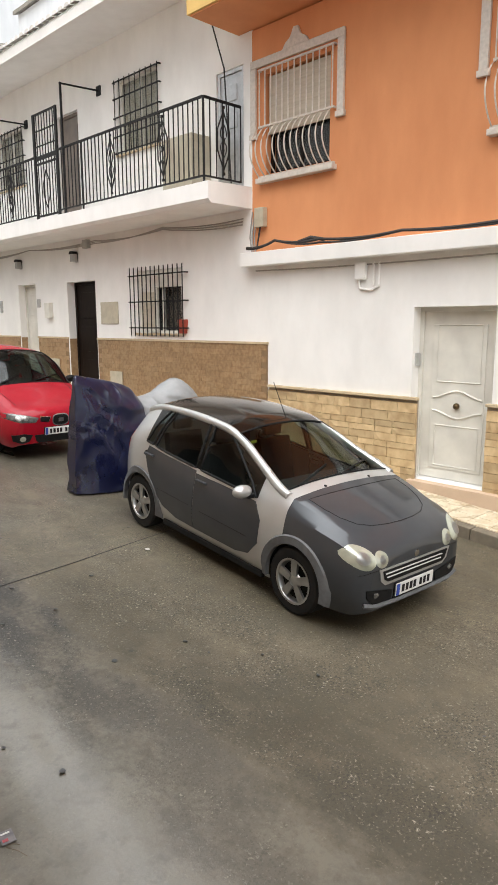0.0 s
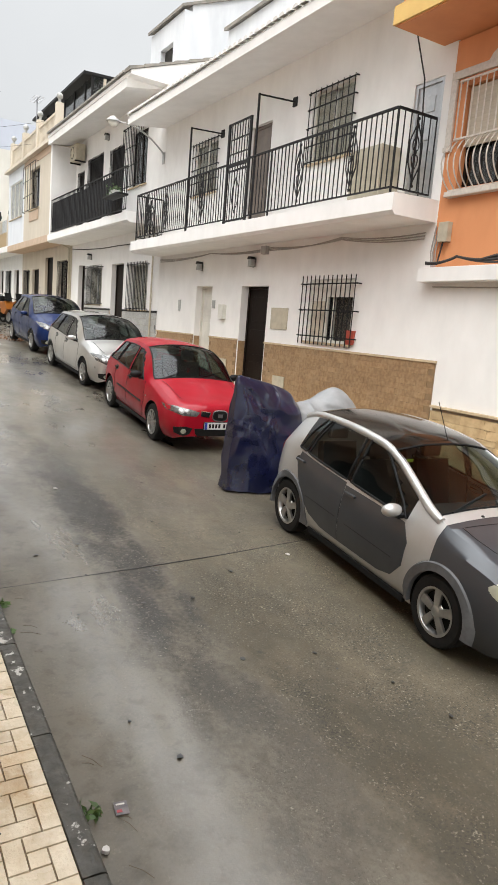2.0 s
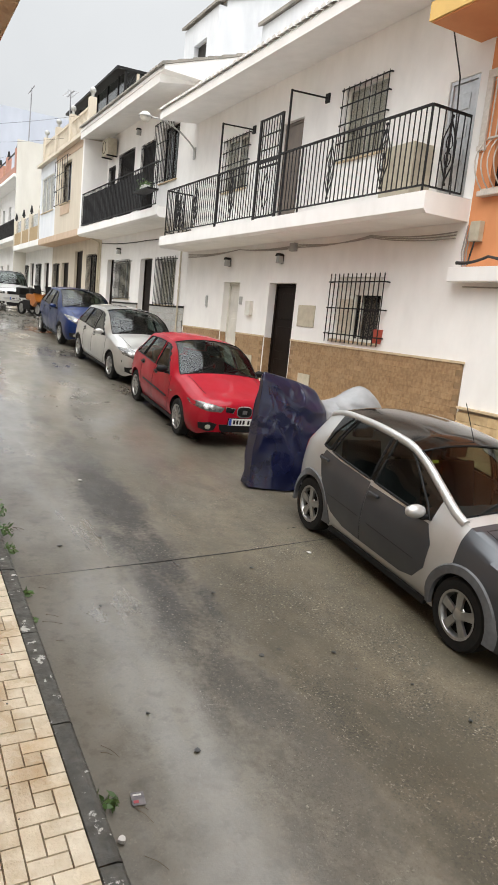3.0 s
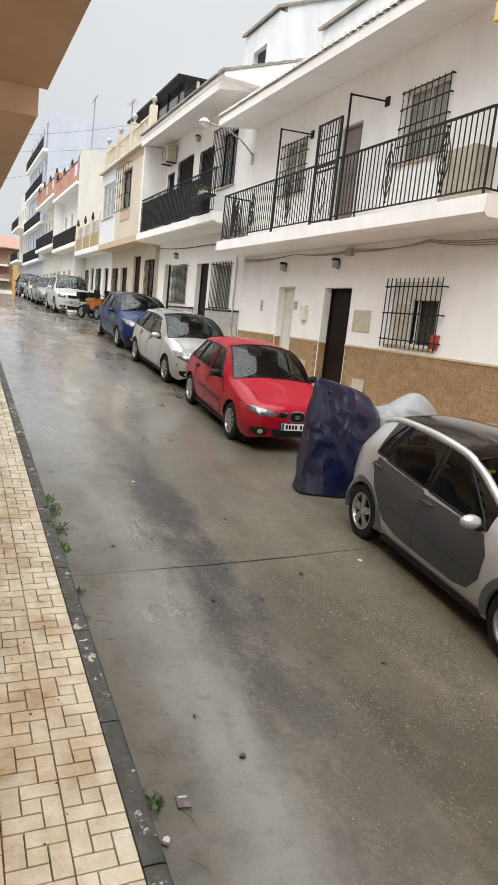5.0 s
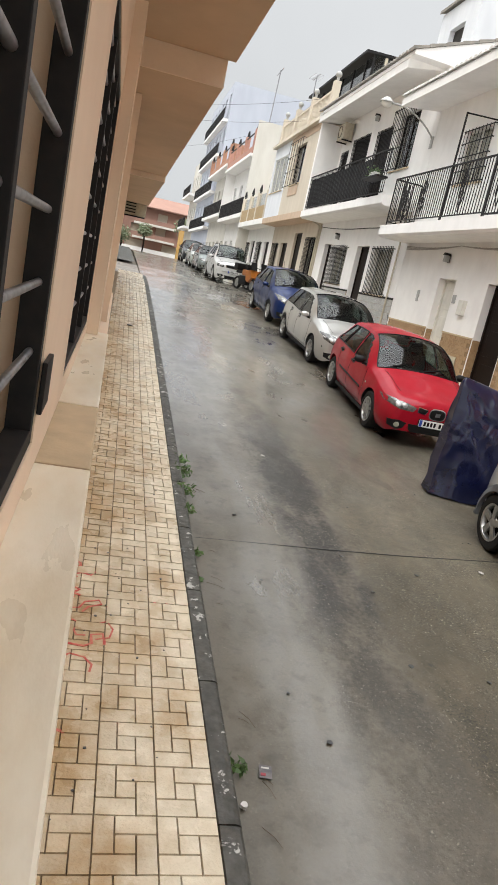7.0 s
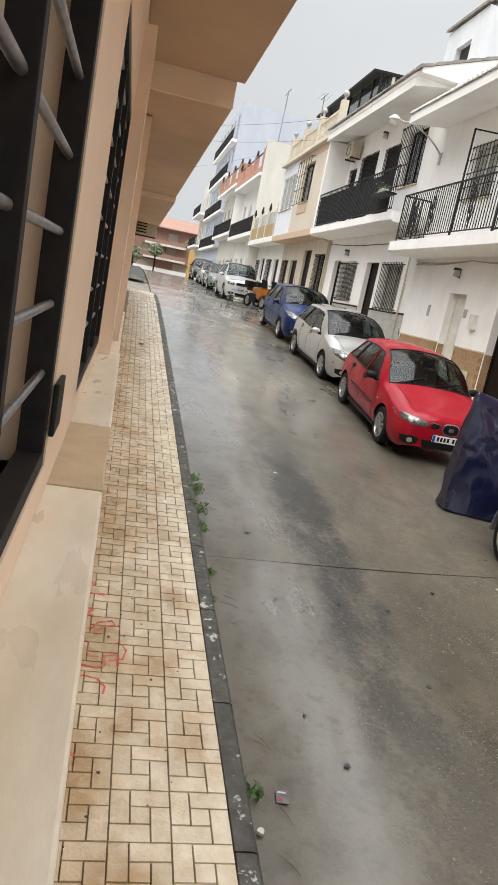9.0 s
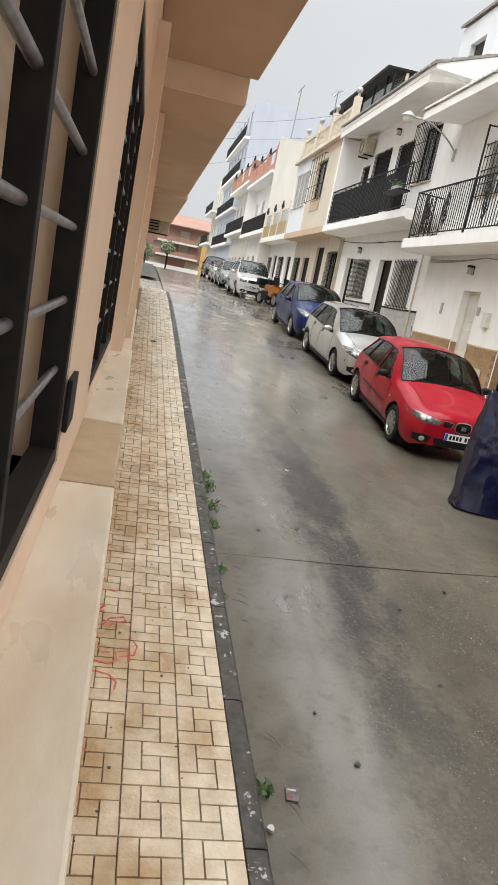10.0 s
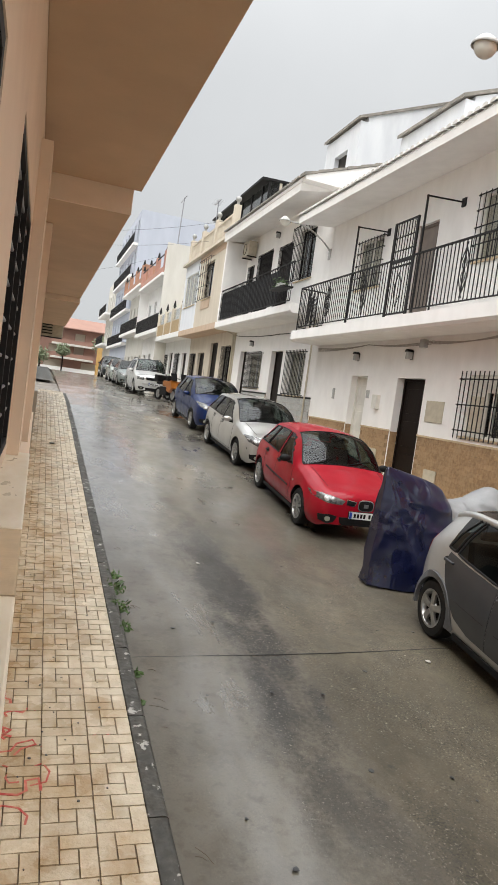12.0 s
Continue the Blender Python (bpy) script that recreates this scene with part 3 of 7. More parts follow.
grille(hA, XA - 0.05, 10.62, 12.02, 6.1, 7.5, 0.17, r=0.009, rails=(0.03, 0.25, 0.5, 0.75, 0.97))
window(hA, XA, 10.66, 11.98, 6.12, 7.48, DOOR_WHITE, blind=True, depth=0.08)
grille(hA, XA - 0.05, 15.99, 17.39, 6.1, 7.46, 0.17, r=0.009, rails=(0.03, 0.25, 0.5, 0.75, 0.97))
window(hA, XA, 16.03, 17.35, 6.12, 7.44, DOOR_WHITE, blind=True, depth=0.08)
panel_door(hA, XA, 13.09, 14.29, 1.26, 3.74, DARK_WOOD, depth=0.22, panels=3)
panel_door(hA, XA, 15.82, 16.74, 1.45, 3.77, DOOR_WHITE, depth=0.2, panels=3)
panel_door(hA, XA, 13.5, 14.42, 5.0, 7.3, mat("taupe_door_paint", (0.2, 0.165, 0.135), (0.15, 0.12, 0.1), 4, 0.45), depth=0.12, knob=False)
panel_door(hA, XA, 8.4, 9.05, 5.0, 6.9, ALU, depth=0.05, knob=False, panels=4)
part("meter_box", box(XA - 0.02, XA, 12.22, 12.88, 2.8, 3.26, 0.006), CREAMBOX, hA, "grey meter cupboard door")
part("meter_box", box(XA - 0.055, XA - 0.03, 12.1, 12.55, 1.48, 1.8, 0.006), CREAMBOX, hA, "small cream meter cupboard door")
part("meter_box", box(XA - 0.055, XA - 0.03, 14.75, 15.2, 1.6, 1.98, 0.006), CREAMBOX, hA, "small cream meter cupboard door")
part("letter_box", box(XA - 0.1, XA, 15.0, 15.25, 2.95, 3.3, 0.01), DOOR_WHITE, hA)
part("intercom", box(XA - 0.03, XA, 15.6, 15.74, 3.2, 3.4, 0.006), GREYBOX, hA)
part("door_bell", box(XA - 0.03, XA, 17.7, 17.82, 3.1, 3.4, 0.006), GREYBOX, hA)
part("low_cupboard", box(XA - 0.45, XA - 0.02, 9.2, 10.0, 5.0, 5.95, 0.01), CREAMBOX, hA, "pale yellow-green cupboard on the balcony")
for y in (13.8, 16.5):
    wall_lamp(y, 4.26)

# ---- orange house ----
XO = 8.1
hO = house("house", "orange upper storey over a white ground floor with stone base")
HO = [(3.9, 5.08, 0.66, 3.02)]
part("ground_floor_wall", pierced(XO, XO + 0.3, -6.0, 8.2, -0.6, 3.72, HO), WHITE, hO)
HO2 = [(6.6, 7.9, 5.14, 6.62), (2.72, 4.0, 5.14, 6.62)]
part("upper_wall", pierced(XO, XO + 0.3, -6.0, 8.2, 3.94, 7.32, HO2), ORANGE, hO)
part("band", box(XO - 0.22, XO + 0.3, -6.0, 8.28, 3.72, 3.94, 0.01), WHITE, hO, "white painted ledge")
part("balcony_slab", box(7.1, XO + 0.3, -6.0, 8.5, 7.34, 7.42), ORANGE, hO)
part("slab_edge", box(7.06, 7.1, -6.0, 8.54, 7.36, 7.62), YELLOW, hO, "yellow slab edge")
part("slab_edge", box(7.1, XO + 0.3, 8.5, 8.54, 7.36, 7.62), YELLOW, hO, "yellow slab edge")
part("second_floor_wall", box(XO, XO + 0.3, -6.0, 8.2, 7.7, 10.2), ORANGE, hO)
part("roof", box(XO + 0.3, XO + 6, -6.0, 8.19, 10.0, 10.2), GREYBOX, hO)
part("upper_floor", box(7.15, XO + 0.3, -6.0, 8.45, 7.42, 7.7), ORANGE, hO)
for y0, y1 in ((6.6, 7.9), (2.72, 4.0)):
    window(hO, XO, y0, y1, 5.14, 6.62, DARK_WOOD, blind=False, depth=0.12, sill=False)
    part("roller_blind", box(XO + 0.06, XO + 0.09, y0 + 0.02, y1 - 0.02, 5.75, 6.6), CURTAIN, hO, "half-lowered cream roller blind")
    g = bmesh.new()
    for i in range(13):
        y = y0 - 0.08 + (y1 - y0 + 0.16) * i / 12
        tube([(XO - 0.06, y, 6.68), (XO - 0.06, y, 5.85)] + [(XO - 0.06 - 0.22 * math.sin(math.pi * k / 8) ** 0.8, y, 5.85 - 0.75 * k / 8) for k in range(1, 9)], 0.011, 6, g)
    for z, dx in ((6.68, 0.06), (5.85, 0.06), (5.1, 0.06)):
        box(XO - dx - 0.012, XO - dx + 0.012, y0 - 0.1, y1 + 0.1, z - 0.014, z + 0.014, 0, g)
        for yy in (y0 - 0.1, y1 + 0.1):
            box(XO - dx, XO, yy - 0.01, yy + 0.01, z - 0.014, z + 0.014, 0, g)
    part("window_grille", g, IRON_WHITE, hO, "white iron bars bellied out at the bottom")
    tr = bmesh.new()
    box(XO - 0.05, XO - 0.002, y0 - 0.27, y1 + 0.3, 6.74, 6.86, 0.012, tr)
    for yy in (y0 - 0.27, y1 + 0.18):
        box(XO - 0.05, XO - 0.002, yy, yy + 0.12, 5.78, 6.74, 0.012, tr)
        box(XO - 0.06, XO - 0.002, yy - 0.02, yy + 0.14, 5.7, 5.78, 0.01, tr)
    yc = (y0 + y1) / 2
    prism([(yc - 0.26, 6.86), (yc + 0.26, 6.86), (yc + 0.2, 6.94), (yc + 0.1, 7.0), (yc + 0.04, 7.12), (yc - 0.04, 7.12), (yc - 0.1, 7.0), (yc - 0.2, 6.94)], "x", XO - 0.045, XO - 0.002, tr)
    part("window_surround", tr, IRON_WHITE, hO, "cream moulded surround with a shell crest")
    part("sill", box(XO - 0.12, XO + 0.1, y0 - 0.14, y1 + 0.12, 5.0, 5.08, 0.015), IRON_WHITE, hO)
dO = panel_door(hO, XO, 3.9, 5.08, 0.66, 3.02, DOOR_WHITE, depth=0.2, panels=1, knob=False)
sw = bmesh.new()
for zz, up in ((1.8, 0.1), (1.62, -0.09)):
    tube([(XO + 0.185, 4.12 + 0.72 * k / 20, zz + up * (0.5 - 0.5 * math.cos(math.tau * k / 20))) for k in range(21)], 0.016, 6, sw)
for za, zb in ((0.86, 1.42), (2.02, 2.78)):
    tube([(XO + 0.188, 4.16, za), (XO + 0.188, 4.8, za), (XO + 0.188, 4.8, zb), (XO + 0.188, 4.16, zb)], 0.014, 6, sw, True)
part("moulding", sw, DOOR_WHITE, dO)
kb = bmesh.new()
bmesh.ops.create_uvsphere(kb, u_segments=12, v_segments=8, radius=0.045, matrix=Matrix.Translation((XO + 0.15, 4.47, 1.7)))
part("door_knob", kb, mat("bronze", (0.12, 0.08, 0.04), None, 9, 0.35, metal=0.9), dO, smooth=True)
part("intercom", box(XO + 0.06, XO + 0.16, 5.05, 5.079, 2.22, 2.4, 0.006), GREYBOX, hO)
part("door_step", box(XO - 0.14, XO + 0.28, 3.2, 5.02, 0.3, 0.655, 0.01), PEACH, hO, "terracotta-coloured door step")
part("stone_cap", box(XO - 0.075, XO - 0.002, 4.94, 7.8, 1.76, 1.8, 0.006), STONE_CAP, hO)
part("stone_cap", box(XO - 0.075, XO - 0.002, 1.0, 3.95, 1.76, 1.8, 0.006), STONE_CAP, hO)
part("junction_box", box(XO - 0.1, XO, 7.86, 8.06, 4.34, 4.64, 0.01), CREAMBOX, hO)
part("junction_box", box(XO - 0.07, XO, 5.86, 6.06, 3.42, 3.66, 0.03), WHITE, hO)
part("conduit", tube([(XO - 0.02, 6.0, 3.42), (XO - 0.02, 5.98, 3.3), (XO - 0.02, 5.8, 3.27), (XO - 0.02, 5.66, 3.32), (XO - 0.02, 5.66, 3.66)], 0.02, 6), WHITE, hO, smooth=True)
part("conduit", tube([(XO - 0.02, 5.75, 3.66), (XO - 0.02, 5.75, 3.34)], 0.02, 6), WHITE, hO, smooth=True)


# ---- white house with the screened balcony ----
hB = house("house", "white rendered house with a black screened balcony and tiled base")
HB = [(20.3, 21.9, 3.07, 4.5), (22.47, 23.69, 2.1, 4.6), (24.75, 26.6, 3.2, 4.55), (26.85, 27.75, 2.3, 4.7),
      (20.85, 22.35, 6.97, 8.7), (22.9, 24.3, 5.86, 8.5), (25.1, 26.9, 5.86, 8.6), (27.4, 28.2, 5.86, 8.3)]
part("wall", pierced(XA, XA + 0.3, 19.36, 28.75, 1.2, 9.5, HB), WHITE, hB)
part("roof", prism([(6.98, 9.52), (6.98, 9.63), (11.0, 11.0), (11.0, 9.5), (XA, 9.5)], "y", 19.5, 28.75), WHITE, hB)
part("eave", prism([(7.0, 9.27), (7.0, 9.64), (XA, 9.64), (XA, 9.45)], "y", 19.9, 28.75), WHITE, hB)
roof_tiles(hB, 6.9, 11.0, 19.9, 28.7, 9.65, 11.04, 0.24)
for i in range(9):
    xa = 6.9 + 0.455 * i
    part("verge_tile", prism([(xa, 9.64 + 0.341 * (xa - 6.98)), (xa + 0.44, 9.64 + 0.341 * (xa - 6.54)), (xa + 0.44, 9.7 + 0.341 * (xa - 6.54)), (xa, 9.73 + 0.341 * (xa - 6.98))], "y", 19.46, 19.86), ROOF_TILE, hB)
part("end_wall", box(7.12, XA, 28.55, 28.75, 5.85, 9.3), WHITE, hB)
part("balcony_slab", prism([(7.06, 5.6), (7.06, 5.84), (XA, 5.86), (XA, 5.54), (7.14, 5.54)], "y", 19.5, 28.75), WHITE, hB)
balcony_bars(hB, 7.14, 19.9, 28.5, 5.95, 7.15, step=0.16)
scr = bmesh.new()
pv = [[scr.verts.new((7.17 + 0.012 * math.sin(i * 1.9) + 0.01 * math.sin(i * 0.7), 21.2 + i * 0.1, z)) for z in (5.92, 6.5, 7.05)] for i in range(73)]
for a, b in zip(pv, pv[1:]):
    for k in range(2):
        scr.faces.new((a[k], b[k], b[k + 1], a[k + 1]))
so = part("screening_cloth", scr, mat("black_cloth", (0.012, 0.012, 0.013), (0.025, 0.025, 0.026), 14, 0.85), hB, "black woven screening tied to the railing")
so.modifiers.new("thick", "SOLIDIFY").thickness = 0.006
for h in HB[:1] + HB[2:3]:
    window(hB, XA, *h, blind=True, frame_mat=GREYBOX)
    grille(hB, XA - 0.07, h[0] - 0.06, h[1] + 0.06, h[2] - 0.05, h[3] + 0.08, 0.13, rails=(0.05, 0.95))
for h in (HB[1], HB[3]):
    panel_door(hB, XA, *h, DARK_WOOD, depth=0.2, panels=3)
window(hB, XA, *HB[4])
grille(hB, XA - 0.22, 20.75, 22.45, 6.9, 8.8, 0.14, rails=(0.02, 0.35, 0.65, 0.98))
for h in HB[5:]:
    panel_door(hB, XA, *h, DARK_WOOD, depth=0.1, knob=False)
    grille(hB, XA - 0.02, h[0], h[1], h[2], h[3], 0.13, rails=(0.05, 0.5, 0.95), feet=False)
wall_lamp(24.6, 9.0)
wall_lamp(26.1, 4.95)
part("base_border", box(XA - 0.03, XA - 0.002, 19.4, 22.46, 3.0, 3.06, 0.004), IRON, hB, "dark tile border")
part("base_border", box(XA - 0.03, XA - 0.002, 23.7, 26.84, 3.0, 3.06, 0.004), IRON, hB, "dark tile border")
part("base_border", box(XA - 0.03, XA - 0.002, 27.76, 28.7, 3.0, 3.06, 0.004), IRON, hB, "dark tile border")
part("base_backing", pierced(XA - 0.008, XA - 0.002, 19.4, 28.7, 1.4, 3.0, [(22.46, 23.7, 1.4, 3.0), (26.84, 27.76, 1.4, 3.0)]), GROUT, hB)
for y in (19.8, 28.68):
    tube_pipe = part("downpipe", tube([(XA - 0.06, y, 2.0), (XA - 0.06, y, 5.5)], 0.03, 8), CREAMBOX, hB, smooth=True)
# plant shelf at the balcony's end
part("plant_shelf", box(6.75, 7.1, 19.6, 20.9, 6.28, 6.33), IRON, hB)

ac = thing("air_conditioner", pose(7.86, 27.6, 8.62), "cream outdoor air-conditioning unit bracketed to a balcony wall", "air conditioner")
part("case", box(-0.18, 0.18, -0.42, 0.42, 0, 0.6, 0.02), CREAMBOX, ac)
part("fan_guard", tube([(-0.185, 0.1 + 0.22 * math.cos(a * 0.4), 0.3 + 0.22 * math.sin(a * 0.4)) for a in range(16)], 0.012, 5, None, True), IRON, ac)
part("bracket", box(-0.2, 0.22, -0.35, -0.31, -0.05, -0.003), IRON, ac)
part("bracket", box(-0.2, 0.22, 0.31, 0.35, -0.05, -0.003), IRON, ac)

# roof rooms behind the eaves
hR = house("roof_room", "white rendered roof room with a tiled edge above the houses")
part("wall", pierced(10.5, 10.8, 24.1, 27.2, 9, 13.7, [(25.0, 26.2, 12.2, 12.9)]), WHITE_COOL, hR)
part("side_wall", prism([(10.8, 9), (16, 9), (16, 15.98), (10.8, 13.92)], "y", 24.1, 24.4), WHITE_COOL, hR)
part("opening_shade_panel", box(10.7, 10.75, 24.9, 26.3, 12.1, 13.0), ROOM_SHADE, hR)
part("roof", prism([(10.38, 13.74), (10.38, 13.84), (16.2, 16.14), (16.2, 16.02)], "y", 24.03, 27.3), ROOF_TILE, hR)
hR2 = house("roof_room", "white rendered stair tower with a tiled edge above the houses")
part("wall", box(10.5, 10.8, 17.1, 20.6, 8.6, 11.9), WHITE_COOL, hR2)
part("side_wall", prism([(10.8, 8.6), (15, 8.6), (15, 13.6), (10.8, 12.03)], "y", 17.1, 17.4), WHITE_COOL, hR2)
part("roof", prism([(10.38, 11.9), (10.38, 12.0), (15.2, 13.82), (15.2, 13.7)], "y", 17.03, 20.7), ROOF_TILE, hR2)
hG = house("conservatory", "dark-roofed glazed roof terrace room")
part("roof", prism([(8.45, 12.42), (8.45, 12.52), (11.2, 12.6), (11.2, 12.5)], "y", 29.2, 38.2), IRON, hG)
hg_posts = (29.3, 30.2, 31.8, 33.4, 35.0, 36.6, 38.1)
for y in hg_posts:
    part("post", box(8.8, 8.88, y - 0.04, y + 0.04, 9.9, 12.42), IRON, hG)
for ya, yb in zip(hg_posts, hg_posts[1:]):
    part("pane", box(8.83, 8.85, ya + 0.05, yb - 0.05, 10.6, 12.4), WINGLASS, hG)
    part("low_panel", box(8.82, 8.86, ya + 0.05, yb - 0.05, 9.9, 10.59), GREYBOX, hG)
for xa, xb in ((8.9, 9.3), (9.42, 9.9), (10.02, 10.5), (10.62, 11.08)):
    part("pane", box(xa, xb, 29.28, 29.3, 11.2, 12.38), WINGLASS, hG)
    part("post", box(xb + 0.002, xb + 0.115, 29.25, 29.33, 9.9, 12.42), CREAM, hG)
part("side_panel", box(8.9, 11.08, 29.27, 29.31, 9.9, 11.18), WHITE_COOL, hG)
part("rear_wall", box(11.1, 11.2, 29.2, 38.2, 9.9, 12.45), WHITE_COOL, hG)
part("terrace_floor", box(8.4, 14, 28.76, 38.3, 9.73, 9.86), GREYBOX, hG)

# ---- cream house with overhanging upper floor ----
hC = house("house", "weathered cream house with an overhanging upper floor and balustraded roof")
CX = 7.3
part("ground_wall", pierced(XA, XA + 0.3, 28.76, 38.1, 1.9, 5.7, [(29.35, 30.8, 3.1, 5.0), (31.8, 33.2, 2.25, 5.25), (34.4, 35.8, 2.35, 4.8), (36.4, 37.6, 3.4, 4.8)]), CREAM, hC)
part("upper_wall", pierced(CX, CX + 0.25, 28.8, 34.3, 5.95, 9.5, [(31.3, 33.2, 7.25, 9.0)]), CREAM, hC)
part("upper_wall", pierced(CX, CX + 0.25, 34.3, 37.9, 5.95, 9.5, [(34.7, 37.5, 7.2, 8.9)]), WHITE_COOL, hC, "white panelled bay")
part("overhang", box(CX - 0.02, XA, 28.8, 37.95, 5.66, 5.95, 0.01), PEACH, hC, "peach painted slab edge")
part("side_wall", box(CX + 0.25, XA + 4, 28.8, 29.0, 5.95, 9.6), CREAM, hC)
part("cornice", prism([(CX - 0.22, 9.5), (CX - 0.22, 9.6), (CX - 0.1, 9.72), (XA + 2, 9.72), (XA + 2, 9.5)], "y", 28.8, 38.0), CREAM, hC)
part("band", box(CX - 0.02, CX, 28.8, 34.3, 9.2, 9.495), PEACH, hC)
part("apron", box(CX - 0.03, CX - 0.002, 31.4, 33.1, 6.75, 7.15, 0.01), PEACH, hC)
window(hC, CX, 31.3, 33.2, 7.25, 9.0)
grille(hC, CX - 0.25, 31.1, 33.4, 7.15, 9.1, 0.42, rails=(0, 0.33, 0.66, 1.0), r=0.012)
window(hC, CX, 34.7, 37.5, 7.2, 8.9, DOOR_WHITE, split=2, depth=0.03, blind=True)
for y0, y1, z0, z1 in ((29.35, 30.8, 3.1, 5.0), (36.4, 37.6, 3.4, 4.8)):
    window(hC, XA, y0, y1, z0, z1)
    grille(hC, XA - 0.06, y0, y1, z0, z1, 0.15, rails=(0.05, 0.95))
for h in ((31.8, 33.2, 2.25, 5.25), (34.4, 35.8, 2.35, 4.8)):
    panel_door(hC, XA, *h, DARK_WOOD, depth=0.15, panels=2)
for y in (29.0, 32.2, 35.0, 37.7):
    part("parapet_pillar", box(CX + 0.02, CX + 0.3, y - 0.15, y + 0.15, 9.72, 11.0, 0.015), CREAM, hC)
    f = bmesh.new()
    bmesh.ops.create_uvsphere(f, u_segments=12, v_segments=8, radius=0.13, matrix=Matrix.Translation((CX + 0.16, y, 11.26)))
    tube([(CX + 0.16, y, 11.0), (CX + 0.16, y, 11.2)], 0.06, 8, f)
    part("ball_finial", f, GREYBOX, hC, smooth=True)
part("parapet_rail", box(CX + 0.08, CX + 0.24, 29.16, 37.54, 10.62, 10.72), CREAM, hC)
part("parapet_base", box(CX + 0.08, CX + 0.24, 29.16, 37.54, 9.72, 9.95), CREAM, hC)
for i in range(40):
    y = 29.3 + i * 0.205
    if min(abs(y - q) for q in (29.0, 32.2, 35.0, 37.7)) > 0.22:
        part("baluster", prism([(y - 0.04, 9.95), (y + 0.04, 9.95), (y + 0.065, 10.2), (y + 0.03, 10.45), (y + 0.04, 10.62), (y - 0.04, 10.62), (y - 0.03, 10.45), (y - 0.065, 10.2)], "x", CX + 0.1, CX + 0.2), CREAM, hC)
dp = part("downpipe", tube([(CX - 0.06, 28.95, 9.6), (CX - 0.06, 28.95, 5.7), (XA - 0.08, 28.9, 5.45), (XA - 0.08, 28.9, 2.2)], 0.05, 8), CREAMBOX, hC, smooth=True)

# ---- house with the brick balcony ----
hD = house("house", "white house with a low brick balcony and urn finials")
part("ground_wall", pierced(XA, XA + 0.3, 38.1, 46.0, 2.2, 6.0, [(38.9, 40.1, 2.5, 4.9), (40.9, 42.2, 3.3, 4.9), (43.2, 44.3, 2.6, 5.0), (44.8, 45.7, 3.4, 4.9)]), WHITE, hD)
part("upper_wall", pierced(XA + 0.9, XA + 1.2, 38.1, 46.0, 6.0, 9.4, [(40, 41.6, 6.2, 8.6), (43, 44.4, 6.2, 8.6)]), WHITE, hD)
part("balcony_slab", box(CX, XA + 0.9, 38.0, 45.9, 5.7, 6.0, 0.01), WHITE, hD)
part("brick_parapet", box(CX + 0.02, CX + 0.2, 38.0, 45.9, 6.0, 6.72, 0.01), mat("buff_brick", (0.45, 0.33, 0.18), (0.34, 0.24, 0.13), 9, 0.85, bump=0.3), hD)
for y in (38.2, 40.8, 43.2, 45.7):
    part("pillar", box(CX, CX + 0.24, y - 0.14, y + 0.14, 6.0, 7.5, 0.012), CREAM, hD)
    u = bmesh.new()
    bmesh.ops.create_cone(u, segments=10, radius1=0.1, radius2=0.03, depth=0.36, cap_ends=True, matrix=Matrix.Translation((CX + 0.12, y, 7.8)))
    tube([(CX + 0.12, y, 7.5), (CX + 0.12, y, 7.64)], 0.05, 8, u)
    part("urn", u, IRON, hD, smooth=True)
for a, b in ((38.36, 40.64), (40.96, 43.04), (43.36, 45.54)):
    part("glass_screen", box(CX + 0.1, CX + 0.12, a, b, 6.74, 7.4), WINGLASS, hD)
for h in ((38.9, 40.1, 2.5, 4.9), (43.2, 44.3, 2.6, 5.0)):
    panel_door(hD, XA, *h, DARK_WOOD, depth=0.15)
for h in ((40.9, 42.2, 3.3, 4.9), (44.8, 45.7, 3.4, 4.9)):
    window(hD, XA, *h)
    grille(hD, XA - 0.06, *h, 0.16, rails=(0.05, 0.95))
for h in ((40, 41.6, 6.2, 8.6), (43, 44.4, 6.2, 8.6)):
    window(hD, XA + 0.9, *h, sill=False)


